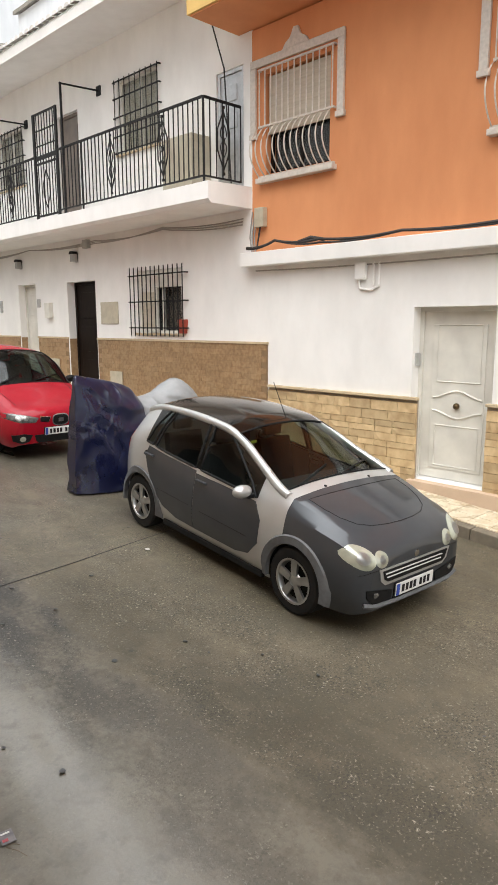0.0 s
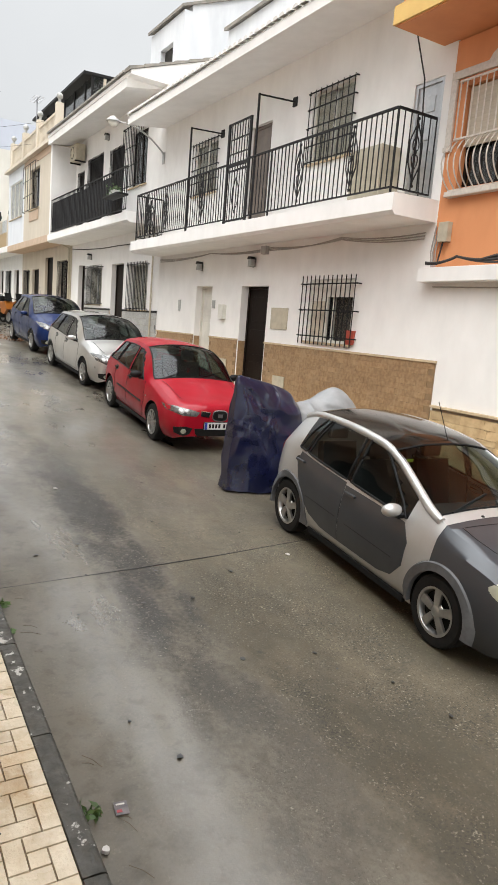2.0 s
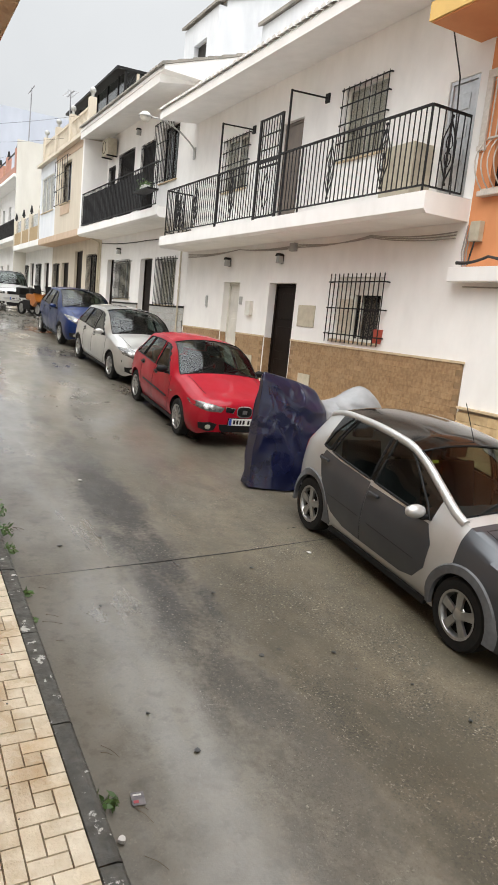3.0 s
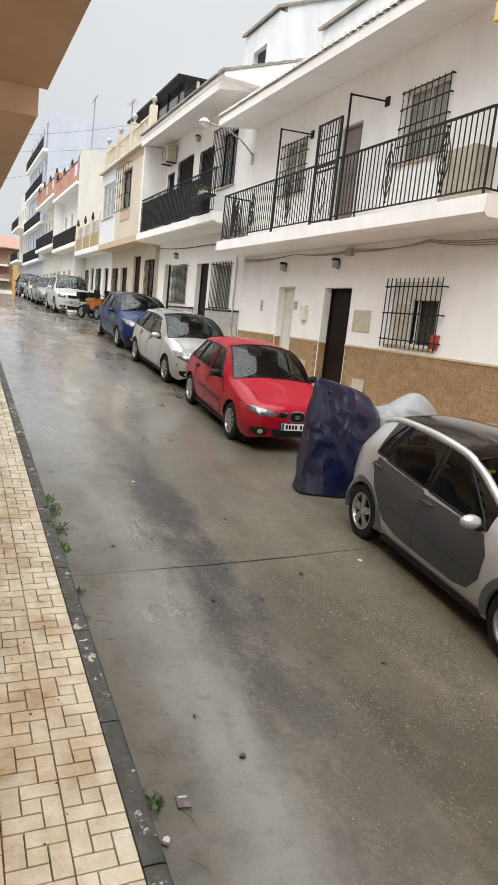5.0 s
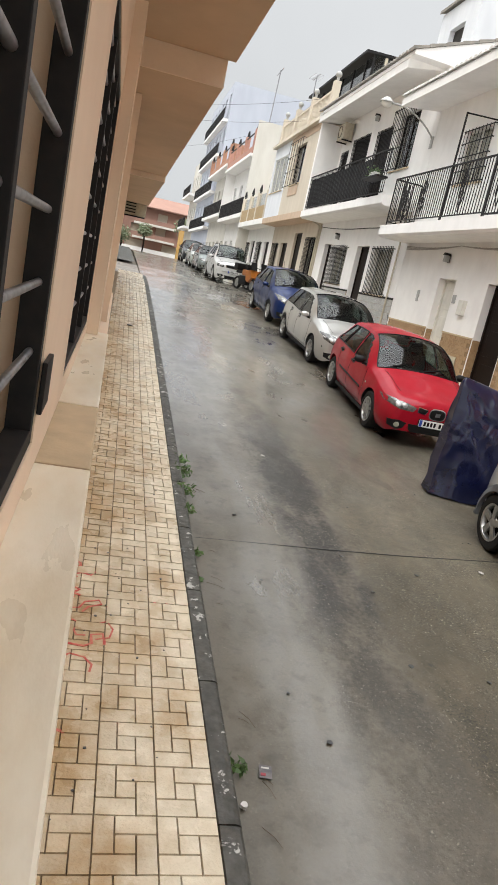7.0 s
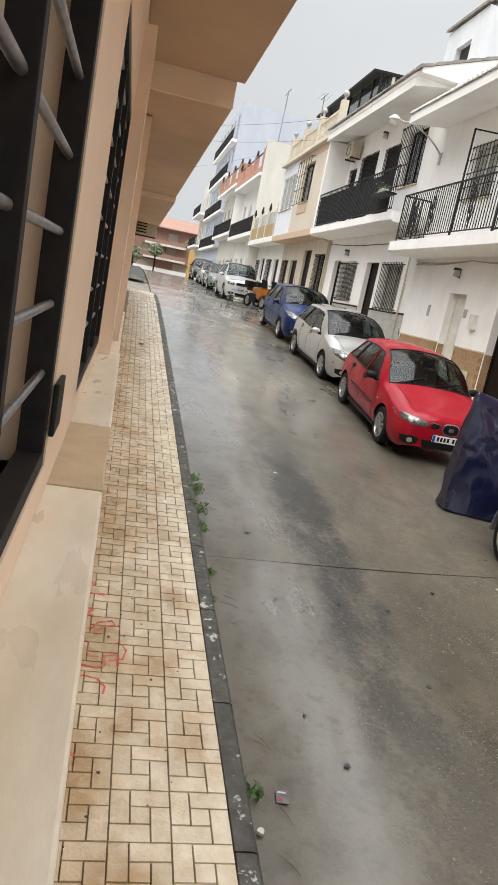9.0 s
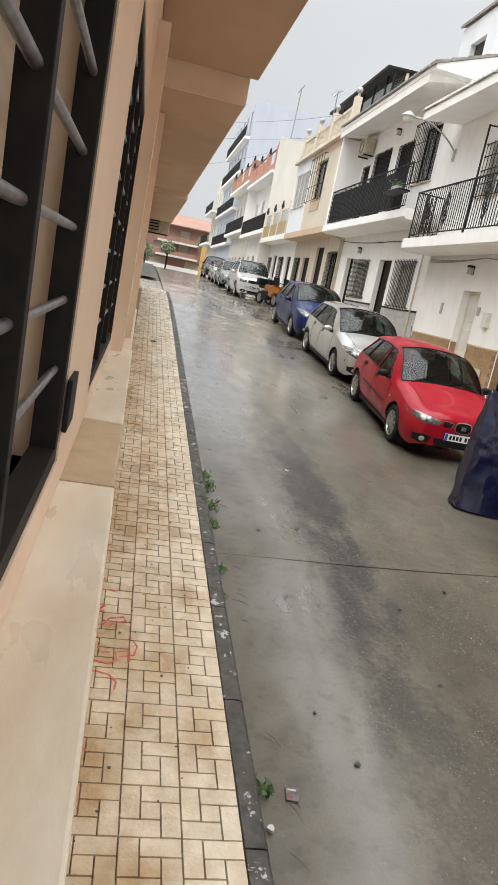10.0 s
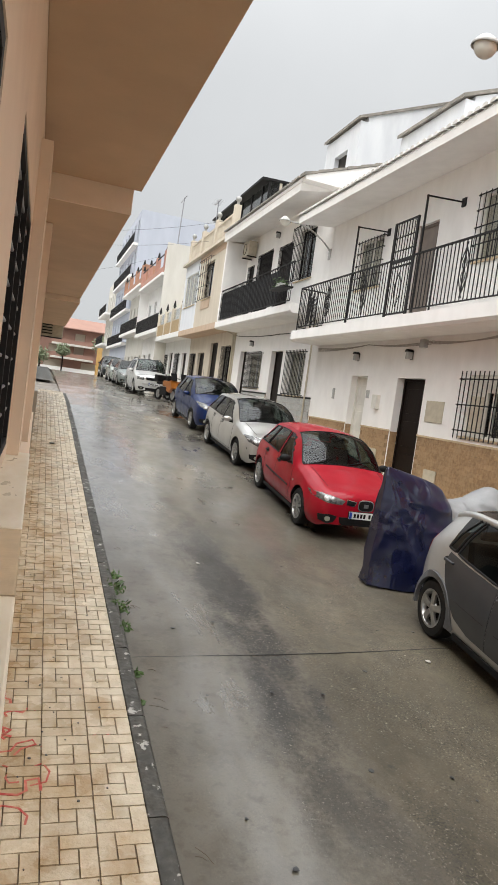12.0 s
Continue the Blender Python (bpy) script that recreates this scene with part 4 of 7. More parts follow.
def far_house(name_label, y0, y1, storeys, wall, slab_z, depth=9.0, parapet=None, top=None, balconies=True, x=8.1, front=7.3, awn=True):
    """A terraced house farther up the street: storeys, openings, balconies, parapet."""
    h = house("house", name_label)
    hs, op = [], []
    zt = top
    base = 2.6
    lv = [base] + slab_z + [zt]
    for k in range(storeys):
        za, zb = lv[k], lv[k + 1]
        n = max(2, round((y1 - y0) / 2.6))
        for i in range(n):
            yc = y0 + (i + 0.5) * (y1 - y0) / n
            door = (i + k) % 2 == 0
            op.append((yc - 0.5, yc + 0.5, za + (0.15 if door else 1.1), min(za + 2.5, zb - 0.4)))
    part("wall", pierced(x, x + 0.3, y0, y1, 2.4, zt, op), wall, h)
    part("side_wall", box(x + 0.3, x + depth, y0, y0 + 0.25, 2.4, zt), wall, h)
    part("side_wall", box(x + 0.3, x + depth, y1 - 0.25, y1, 2.4, zt), wall, h)
    part("roof", box(x + 0.3, x + depth, y0 + 0.25, y1 - 0.25, zt - 0.3, zt - 0.1), GREYBOX, h)
    for o in op:
        window(h, x, *o, sill=False)
    for k, z in enumerate(slab_z):
        if balconies:
            part("balcony_slab", box(front, x, y0 + 0.1, y1 - 0.1, z - 0.25, z), WHITE, h)
            tr = bmesh.new()
            box(front + 0.03, front + 0.07, y0 + 0.2, y1 - 0.2, z + 0.98, z + 1.04, 0, tr)
            n = round((y1 - y0 - 0.4) / 0.22)
            for i in range(n + 1):
                yy = y0 + 0.2 + (y1 - y0 - 0.4) * i / n
                box(front + 0.035, front + 0.06, yy - 0.035, yy + 0.035, z + 0.05, z + 0.98, 0, tr)
            part("balcony_railing", tr, IRON, h)
    if parapet:
        part("eave_slab", box(front - 0.1, x, y0, y1, zt - 0.2, zt, 0.01), WHITE, h)
        part("parapet", box(front, front + 0.15, y0, y1, zt, zt + 0.45, 0.01), parapet, h)
        part("side_parapet", box(front + 0.15, x + 0.3, y0, y0 + 0.15, zt, zt + 1.6, 0.01), parapet, h)
        n = max(3, round((y1 - y0) / 3))
        for i in range(n):
            yy = y0 + 0.2 + i * (y1 - y0 - 0.4) / (n - 1)
            part("pillar", box(front - 0.01, front + 0.3, yy - 0.2, yy + 0.2, zt + 0.45, zt + 1.5, 0.01), parapet, h)
            u = bmesh.new()
            bmesh.ops.create_cone(u, segments=8, radius1=0.12, radius2=0.05, depth=0.42, cap_ends=True, matrix=Matrix.Translation((front + 0.15, yy, zt + 1.7)))
            part("urn", u, IRON, h, smooth=True)
        tr = bmesh.new()
        box(front + 0.05, front + 0.1, y0 + 0.2, y1 - 0.2, zt + 1.3, zt + 1.38, 0, tr)
        part("parapet_rail", tr, IRON, h)
    return h


CREAM_PALE = mat("pale_cream_render", (0.67, 0.65, 0.59), (0.6, 0.57, 0.51), 1, 0.85, stain=(0.45, 0.42, 0.36), stain_amt=0.4, stretch=(1, 1, 0.25))
BLUE_WHITE = mat("blue_white_render", (0.5, 0.53, 0.6), (0.45, 0.48, 0.55), 1, 0.85, stain=(0.4, 0.44, 0.5), stain_amt=0.35, stretch=(1, 1, 0.3))
OCHRE = mat("ochre_render", (0.6, 0.36, 0.1), (0.5, 0.3, 0.09), 1, 0.85)
h2 = far_house("pale house with black balcony rails and a red parapet", 46.05, 57.0, 2, WHITE, [6.65], parapet=BRICK_RED, top=10.4)
part("party_wall", box(7.35, 17, 45.95, 46.04, 2.4, 12.4), CREAM_PALE, h2, "blank cream party wall")
part("party_wall", box(7.35, XA, 56.9, 57.0, 6.65, 10.4), WHITE, h2)
far_house("pale house with dark balcony rails and urns on a cream parapet", 57.1, 69.0, 2, CREAM_PALE, [7.2], parapet=TERRACOTTA, top=11.0)
far_house("tall blue-white rendered apartment house", 69.1, 85.0, 5, BLUE_WHITE, [6.6, 10.0, 13.4, 16.6], top=19.9, depth=18, front=7.6)
far_house("cream apartment house with open balconies", 85.1, 95.0, 3, CREAM_PALE, [7.0, 10.8], top=15.0, front=7.0)
far_house("low ochre yellow rendered house", 95.1, 104.0, 1, OCHRE, [], top=7.0)
aer = thing("roof_aerial", pose(8.6, 49.5, 12.3), "thin metal television aerial mast on a roof", "aerial", "roof aerials")
part("mast", tube([(0, 0, 0), (0.1, 0.05, 4.2)], 0.04, 6), GALV, aer)
part("boom", tube([(0.1, -0.9, 4.1), (0.1, 1.1, 4.1)], 0.03, 5), GALV, aer)
aer2 = thing("roof_aerial", pose(7.6, 33.5, 10.7), "thin metal television aerial mast on a roof", "aerial", "roof aerials")
part("mast", tube([(0, 0, 0), (0, 0, 1.6)], 0.025, 6), GALV, aer2)
part("boom", tube([(0, -0.6, 1.5), (0, 0.6, 1.5)], 0.018, 5), GALV, aer2)
for k in range(6):
    part("element", tube([(-0.25, -0.5 + k * 0.2, 1.5), (0.25, -0.5 + k * 0.2, 1.5)], 0.01, 4), GALV, aer2)

# ---- the building that closes the street ----
hE = house("apartment_building", "long red-brick apartment block with pale balcony bands")
op = [(x - 0.8, x + 0.8, z, z + 1.25) for x in (-22, -18, -14, -10, -6, -2, 2, 6, 10, 14, 18, 22) for z in (5.95, 8.1)]
be = pierced(0, 0.4, -26, 26, 2.6, 9.9, op + [(x - 1.4, x + 1.4, 3.0, 4.7) for x in (-20, -14, -8, -2, 4, 10, 16)])
bmesh.ops.rotate(be, verts=be.verts, matrix=Matrix.Rotation(radians(90), 3, "Z"))
bmesh.ops.translate(be, verts=be.verts, vec=(0, 115, 0))
# distance haze is put into this brick's paler base colour
HAZY_BRICK = mat("hazed_brick", (0.33, 0.19, 0.145), (0.28, 0.165, 0.13), 0.6, 0.9)
part("wall", be, HAZY_BRICK, hE)
part("interior", box(-26, 26, 115.45, 115.6, 2.6, 9.9), CURTAIN, hE, "drawn shutters and curtains")
for z in (4.95, 7.15):
    for xb in (-22, -13, -4, 5, 14):
        part("balcony_band", box(xb - 3.4, xb + 3.4, 113.8, 115, z, z + 0.32, 0.02), CREAM_PALE, hE)
        part("balcony_rail", box(xb - 3.36, xb + 3.36, 113.82, 113.9, z + 0.32, z + 0.95), HAZY_BRICK, hE)
part("ground_floor_front", box(-26, 26, 114.4, 114.58, 2.7, 3.6), WHITE, hE)
part("roof", prism([(113.9, 9.9), (113.9, 10.05), (119, 12.0), (124, 9.9)], "x", -26.5, 26.5), HAZY_BRICK, hE)
HILL = mat("far_hill", (0.2, 0.24, 0.22), (0.28, 0.3, 0.28), 0.01, 0.95)
hl = bmesh.new()
pr = [hl.verts.new((-260 + i * 20, 330 + 12 * math.sin(i), 2)) for i in range(27)]
pt = [hl.verts.new((-260 + i * 20, 345, 24 + 7 * math.sin(i * 0.9) + 5 * math.sin(i * 0.37))) for i in range(27)]
for i in range(26):
    hl.faces.new((pr[i], pr[i + 1], pt[i + 1], pt[i]))
tagged(link("backdrop_hills", hl, HILL), "hazy green hills behind the town", "hills", kind="structure")
back = house("apartment_building", "yellow rendered block behind the red-brick building")
part("wall", box(-6, 6, 150, 160, 2.7, 13.6), OCHRE, back)
part("roof", box(-6.4, 6.4, 149.6, 160.4, 13.6, 14.0), TERRACOTTA, back)


# greyed, paler leaf green carries the haze of distance in its colour
FAR_LEAF = mat("hazed_green_leaf", (0.17, 0.2, 0.11), (0.13, 0.16, 0.09), 3, 0.7)


def tree(x, y, z, h, r, label, seed):
    rnd = random.Random(seed)
    t = thing("tree", pose(x, y, z), label, "tree", "trees at the street's end")
    part("trunk", tube([(0, 0, 0), (0.1, 0, h * 0.3), (0.0, 0.1, h * 0.62)], 0.12, 8), DARK_WOOD, t)
    lf = bmesh.new()
    for k in range(420):
        d = Vector((rnd.gauss(0, 1), rnd.gauss(0, 1), rnd.gauss(0, 0.8))).normalized() * r * rnd.uniform(0.35, 1.05)
        c = Vector((0, 0, h * 0.75)) + d
        u = Vector((rnd.gauss(0, 1), rnd.gauss(0, 1), rnd.gauss(0, 1))).normalized() * 0.22
        w = u.orthogonal().normalized() * 0.12
        lf.faces.new([lf.verts.new(v) for v in (c - u, c + w, c + u, c - w)])
    part("crown", lf, FAR_LEAF, t)
    for s in (0.7, 2.3, 4.0):
        part("limb", tube([(0, 0.05, h * 0.5), (math.cos(s) * r * 0.5, math.sin(s) * r * 0.5, h * 0.75)], 0.05, 6), DARK_WOOD, t)


tree(3.4, 111, 2.8, 4.6, 1.15, "small round street tree before a brick apartment block", 3)
tree(9.0, 106, 2.8, 6.5, 1.6, "dark green street tree before the brick block", 5)
tree(0.0, 108, 2.8, 3.0, 1.3, "low yellow-green shrub at the street's end", 8)
tree(-3.0, 108, 2.8, 3.0, 1.4, "low yellow-green shrub at the street's end", 9)


# ---- street lamps ----
def street_lamp(head, wall_pt):
    t = thing("street_lamp", pose(*head), "grey domed street lamp on a curved wall arm", "street lamp", "street lamps")
    hd = bmesh.new()
    bmesh.ops.create_uvsphere(hd, u_segments=18, v_segments=10, radius=0.18)
    bmesh.ops.scale(hd, verts=hd.verts, vec=(1.1, 0.9, 0.62))
    bmesh.ops.delete(hd, geom=[v for v in hd.verts if v.co.z < -0.02], context="VERTS")
    part("shade", hd, GREYBOX, t, "grey domed metal shade", smooth=True).modifiers.new("thick", "SOLIDIFY").thickness = 0.008
    gl = bmesh.new()
    bmesh.ops.create_uvsphere(gl, u_segments=16, v_segments=8, radius=0.145)
    bmesh.ops.scale(gl, verts=gl.verts, vec=(1.1, 0.9, 1.05))
    part("diffuser", gl, DOOR_WHITE, t, "milky glass bowl", smooth=True)
    d = Vector(wall_pt) - Vector(head)
    part("arm", tube([(0.2, 0, 0.03)] + [(d.x * s + 0.0, d.y * s, 0.05 + (d.z - 0.05) * s ** 2.4) for s in (0.3, 0.5, 0.7, 0.85, 0.95)] + [(d.x - 0.02, d.y, d.z)], 0.025, 8), GREYBOX, t, smooth=True)
    part("wall_plate", box(d.x - 0.03, d.x, d.y - 0.08, d.y + 0.08, d.z - 0.25, d.z + 0.08, 0.01), GREYBOX, t)


street_lamp((6.6, 19.75, 8.22), (8.1, 19.5, 7.56))
street_lamp((5.0, 7.9, 7.67), (8.1, 7.2, 9.1))

# ---- our side: tan house with barred windows, under balconies ----
WX = -0.14
hN = house("house", "tan rendered house with iron-barred windows and a marble ledge")
HN = [(-1.2, 2.0, 2.22, 3.62), (3.15, 5.5, 2.2, 3.85), (9.5, 12.0, 2.9, 4.2)]
part("wall", pierced(WX - 0.3, WX, -4, 14.5, 2.105, 5.9, HN), TAN_PALE, hN)
part("plinth", box(WX - 0.3, -0.02, -4, 6.0, -0.4, 2.045), TAN_PALE, hN)
part("plinth", box(WX - 0.3, 0.03, 6.0, 14.5, 0.3, 1.9), TAN_PALE, hN)
for a, b in ((-1.6, 0.2), (0.2, 2.2), (2.205, 3.1), (3.105, 5.85)):
    part("ledge", box(WX - 0.02, 0.035, a + 0.003, b - 0.003, 2.05, 2.1, 0.008), MARBLE if a != 2.205 else STONE_CAP, hN, "cream marble ledge slab")
part("inner_sill", box(WX - 0.3, WX - 0.005, -1.2, 2.0, 2.16, 2.22), GREYBOX, hN)
part("inner_sill", box(WX - 0.3, WX - 0.005, 3.15, 5.5, 2.14, 2.2), GREYBOX, hN)
part("pilaster", box(WX, -0.05, 5.6, 6.4, 2.103, 4.52), TAN_PALE, hN)
part("pilaster", box(WX, 0.0, 8.6, 9.2, 1.9, 4.52), TAN_PALE, hN)
part("pilaster", box(WX, 0.0, 12.4, 13.0, 1.9, 4.5), TAN_PALE, hN)
# near-black board with the unlit room's shade in its colour
part("interior", box(WX - 1.2, WX - 1.1, -3, 8, 1.5, 4.5), ROOM_SHADE, hN)
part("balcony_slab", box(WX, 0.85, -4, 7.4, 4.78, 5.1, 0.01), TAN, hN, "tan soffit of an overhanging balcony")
# unseen upper part, kept low so more sky light reaches the opposite fronts
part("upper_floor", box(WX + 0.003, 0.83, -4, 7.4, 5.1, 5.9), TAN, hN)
part("rear_wall", box(-6, -5.8, -4, 14.5, -0.4, 5.7), TAN, hN)
part("roof", box(-6, WX - 0.3, -4, 14.5, 5.7, 5.9), GREYBOX, hN)


def our_grille(y0, y1, z0, z1, step, rod):
    fr = bmesh.new()
    for (a, b, c, d) in ((y0, y0 + 0.05, z0, z1), (y1 - 0.05, y1, z0, z1), (y0 + 0.05, y1 - 0.05, z0, z0 + 0.05), (y0 + 0.05, y1 - 0.05, z1 - 0.05, z1)):
        box(WX - 0.075, WX - 0.005, a, b, c, d, 0.003, fr)
    g = part("window_grille", fr, IRON, hN, "black painted steel frame with round galvanised bars")
    n = round((y1 - y0) / step)
    for i in range(1, n):
        y = y0 + (y1 - y0) * i / n
        part("flat_bar", box(WX - 0.065, WX - 0.01, y - 0.02, y + 0.02, z0 + 0.05, z1 - 0.05, 0.003), IRON, g)
    z = z0 + 0.27
    while z < z1 - 0.05:
        part("round_bar", tube([(WX - 0.035, y0 + 0.05, z), (WX - 0.035, y1 - 0.05, z)], 0.011, 10), GALV, g, smooth=True)
        z += rod
    return g


g1 = our_grille(-1.2, 2.0, 2.22, 3.62, 0.8, 0.185)
part("latch", box(WX + 0.001, WX + 0.016, 1.98, 2.16, 2.31, 2.46, 0.004), IRON, g1)
our_grille(3.15, 5.5, 2.2, 3.85, 0.78, 0.185)
for y0, y1, z0, z1 in HN[:2]:
    part("shutter", box(WX - 0.24, WX - 0.2, y0, y1, z0, z1), CURTAIN, hN, "lowered beige shutter")
window(hN, WX - 0.3, 9.5, 12.0, 2.9, 4.2, sill=False, depth=0.05)
hN2 = house("house", "tan rendered neighbour house with stepped balconies")
# soffit shade is put into darker tan, the ends' light into added paler plates
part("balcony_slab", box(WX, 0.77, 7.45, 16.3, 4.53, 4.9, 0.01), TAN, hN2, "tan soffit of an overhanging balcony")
part("lit_slab_end", box(WX, 0.77, 7.41, 7.447, 4.53, 4.9), TAN_PALE, hN2, "slab end, its brighter light put into a paler tan")
# unseen as well, and cut low to let the sky light through
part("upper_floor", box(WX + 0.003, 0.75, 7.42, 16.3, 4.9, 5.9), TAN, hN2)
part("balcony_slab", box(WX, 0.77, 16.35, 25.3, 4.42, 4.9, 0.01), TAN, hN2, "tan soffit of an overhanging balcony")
part("lit_slab_end", box(WX, 0.77, 16.31, 16.347, 4.42, 4.9), TAN_PALE, hN2, "slab end, its brighter light put into a paler tan")
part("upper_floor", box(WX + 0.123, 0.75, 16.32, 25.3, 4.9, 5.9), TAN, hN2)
part("wall", pierced(WX - 0.3, WX + 0.12, 14.51, 25.3, 0.8, 5.9, [(15.5, 16.6, 1.5, 3.8), (18.5, 20.0, 2.6, 4.1), (21.5, 22.6, 2.0, 4.2)]), TAN_PALE, hN2)
part("rear_wall", box(-6, -5.8, 14.51, 25, 0.5, 5.9), TAN, hN2)
for h in ((15.5, 16.6, 1.5, 3.8), (21.5, 22.6, 2.0, 4.2)):
    part("door", box(WX - 0.05, WX - 0.0, *h), DARK_WOOD, hN2)
window(hN2, WX - 0.2, 18.5, 20.0, 2.6, 4.1, sill=False, depth=0.1)
ac2 = thing("air_conditioner", pose(0.3, 25.48, 4.0), "white outdoor air-conditioning unit bracketed to a wall", "air conditioner")
part("case", box(-0.42, 0.42, -0.16, 0.16, 0, 0.6, 0.02), CREAMBOX, ac2)
for k in range(5):
    part("louvre", box(-0.3, 0.05, -0.18, -0.163, 0.08 + k * 0.1, 0.12 + k * 0.1), IRON, ac2)
part("bracket", box(-0.5, 0.4, -0.1, -0.06, -0.05, -0.003), IRON, ac2)
hN3 = house("house", "pale rendered house beyond the side street")
part("wall", box(-6, -0.3, 33, 60, 1.8, 8.5), CREAM_PALE, hN3)
part("wall", box(-6, -0.6, 60, 95, 2.4, 7.5), WHITE, hN3)
tagged(link("pavement_beyond", strip([-0.35, 0.75], [32.6 + i for i in range(60)], 0.12), KERB), "grey pavement beyond the side street", "pavement", kind="structure")


# ---- cars ----
TYRE = mat("tyre_rubber", (0.008, 0.008, 0.008), (0.014, 0.013, 0.012), 12, 0.75, spec=0.2)
RIM = mat("alloy_rim", (0.44, 0.44, 0.43), (0.3, 0.3, 0.29), 9, 0.3, metal=0.85)
RIM_DARK = mat("brake_dark", (0.006, 0.006, 0.006), None, 9, 0.7, spec=0.2)
CARGLASS = glass_mat("car_glass", (0.34, 0.4, 0.385), 0.0, 0.045)
TRIM = mat("black_trim", (0.007, 0.007, 0.0075), (0.011, 0.011, 0.011), 14, 0.55, spec=0.15)
CABIN = mat("cabin_fabric", (0.03, 0.03, 0.033), (0.05, 0.05, 0.052), 8, 0.85)
LENS = mat("lamp_lens", (0.42, 0.43, 0.36), (0.3, 0.31, 0.24), 9, 0.15, metal=0.3, coat=0.7)
LENS_DARK = mat("dark_lamp_lens", (0.06, 0.06, 0.058), (0.2, 0.2, 0.19), 18, 0.25, metal=0.4, coat=0.6)
CHROME = mat("chrome", (0.6, 0.6, 0.6), None, 9, 0.12, metal=1.0)
BOWL = mat("lamp_bowl", (0.3, 0.3, 0.29), (0.2, 0.2, 0.19), 9, 0.3, metal=0.7)
PLATE = mat("plate_white", (0.72, 0.72, 0.7), None, 9, 0.4)
PLATE_BLUE = mat("plate_blue", (0.02, 0.06, 0.35), None, 9, 0.4)
RED_LENS = mat("red_lens", (0.3, 0.02, 0.02), None, 9, 0.15, coat=1.0)


def paint(name, col, metal=0.0, rough=0.4, coat=1.0):
    return mat(name, col, [c * 0.9 for c in col], 3, rough, rough * 1.3, metal=metal, coat=coat, spec=0.15, stain=[c * 0.8 for c in col], stain_scale=1.5, stain_amt=0.25)


def curve_fn(keys):
    """A smooth monotone curve through (y, value) keys."""
    ks = sorted(keys)
    xs, vs = [k[0] for k in ks], [k[1] for k in ks]
    n = len(ks)
    d = [(vs[i + 1] - vs[i]) / (xs[i + 1] - xs[i]) for i in range(n - 1)]
    m = [d[0]] + [0 if d[i - 1] * d[i] <= 0 else 2 * d[i - 1] * d[i] / (d[i - 1] + d[i]) for i in range(1, n - 1)] + [d[-1]]

    def f(x):
        if x <= xs[0]:
            return vs[0]
        if x >= xs[-1]:
            return vs[-1]
        i = max(k for k in range(n - 1) if xs[k] <= x)
        h = xs[i + 1] - xs[i]
        t = (x - xs[i]) / h
        return (2 * t ** 3 - 3 * t * t + 1) * vs[i] + (t ** 3 - 2 * t * t + t) * h * m[i] + (-2 * t ** 3 + 3 * t * t) * vs[i + 1] + (t ** 3 - t * t) * h * m[i + 1]
    return f


def wheel(parent, x, y, z, r, w, spokes, dark=False, rim=None):
    """Tyre with rounded shoulders, dished rim, hub, spokes and wheel nuts."""
    side = -1 if x < 0 else 1
    wh = part("wheel", tyre_mesh(r, w), TYRE, parent, "black tyre on an alloy wheel", smooth=True)
    wh.location = (x, y, z)
    rr = r * 0.68
    g = bmesh.new()
    prof = [(w * 0.5, rr), (w * 0.5 - 0.004, rr - 0.02), (w * 0.28, rr - 0.035), (w * 0.1, rr - 0.04)]
    lathe(g, [(side * a, b) for a, b in prof], 28)
    part("rim", g, rim or RIM, wh, smooth=True)
    dk = bmesh.new()
    lathe(dk, [(side * w * 0.22, rr - 0.03), (side * w * 0.22, 0.0)], 24)
    part("brake", dk, RIM_DARK, wh)
    hub = bmesh.new()
    lathe(hub, [(side * (w * 0.5 - 0.012), 0.0), (side * (w * 0.5 - 0.012), 0.045), (side * (w * 0.5 - 0.03), 0.07), (side * w * 0.3, 0.075)], 16)
    part("hub", hub, rim or RIM, wh, smooth=True)
    sp = bmesh.new()
    for k in range(spokes):
        a = math.tau * k / spokes + 0.3
        wd = 0.04 if spokes <= 5 else 0.022
        c, s = math.cos(a), math.sin(a)
        xs0, xs1 = side * (w * 0.5 - 0.035), side * (w * 0.5 - 0.01)
        pts = []
        for rad, hw in ((0.05, wd * 0.75), (rr - 0.012, wd)):
            for xx in (xs0, xs1):
                for sg in (-1, 1):
                    pts.append(sp.verts.new((xx, c * rad - s * hw * sg, s * rad + c * hw * sg)))
        for f in ((0, 1, 3, 2), (4, 6, 7, 5), (0, 4, 5, 1), (2, 3, 7, 6), (0, 2, 6, 4), (1, 5, 7, 3)):
            sp.faces.new([pts[i] for i in f])
    part("spokes", sp, rim or RIM, wh)
    return wh


def lathe(bm, prof, n):
    rings = []
    for a, b in prof:
        if b < 1e-6:
            rings.append([bm.verts.new((a, 0, 0))] * n)
        else:
            rings.append([bm.verts.new((a, b * math.cos(k * math.tau / n), b * math.sin(k * math.tau / n))) for k in range(n)])
    for A, B in zip(rings, rings[1:]):
        for k in range(n):
            vs = []
            for v in (A[k], A[(k + 1) % n], B[(k + 1) % n], B[k]):
                if v not in vs:
                    vs.append(v)
            if len(vs) > 2:
                bm.faces.new(vs)
    return bm


def tyre_mesh(r, w):
    g = bmesh.new()
    h = w / 2
    return lathe(g, [(-h * 0.9, r * 0.66), (-h, r * 0.8), (-h * 0.96, r * 0.93), (-h * 0.75, r * 0.995), (0, r), (h * 0.75, r * 0.995), (h * 0.96, r * 0.93), (h, r * 0.8), (h * 0.9, r * 0.66)], 36)


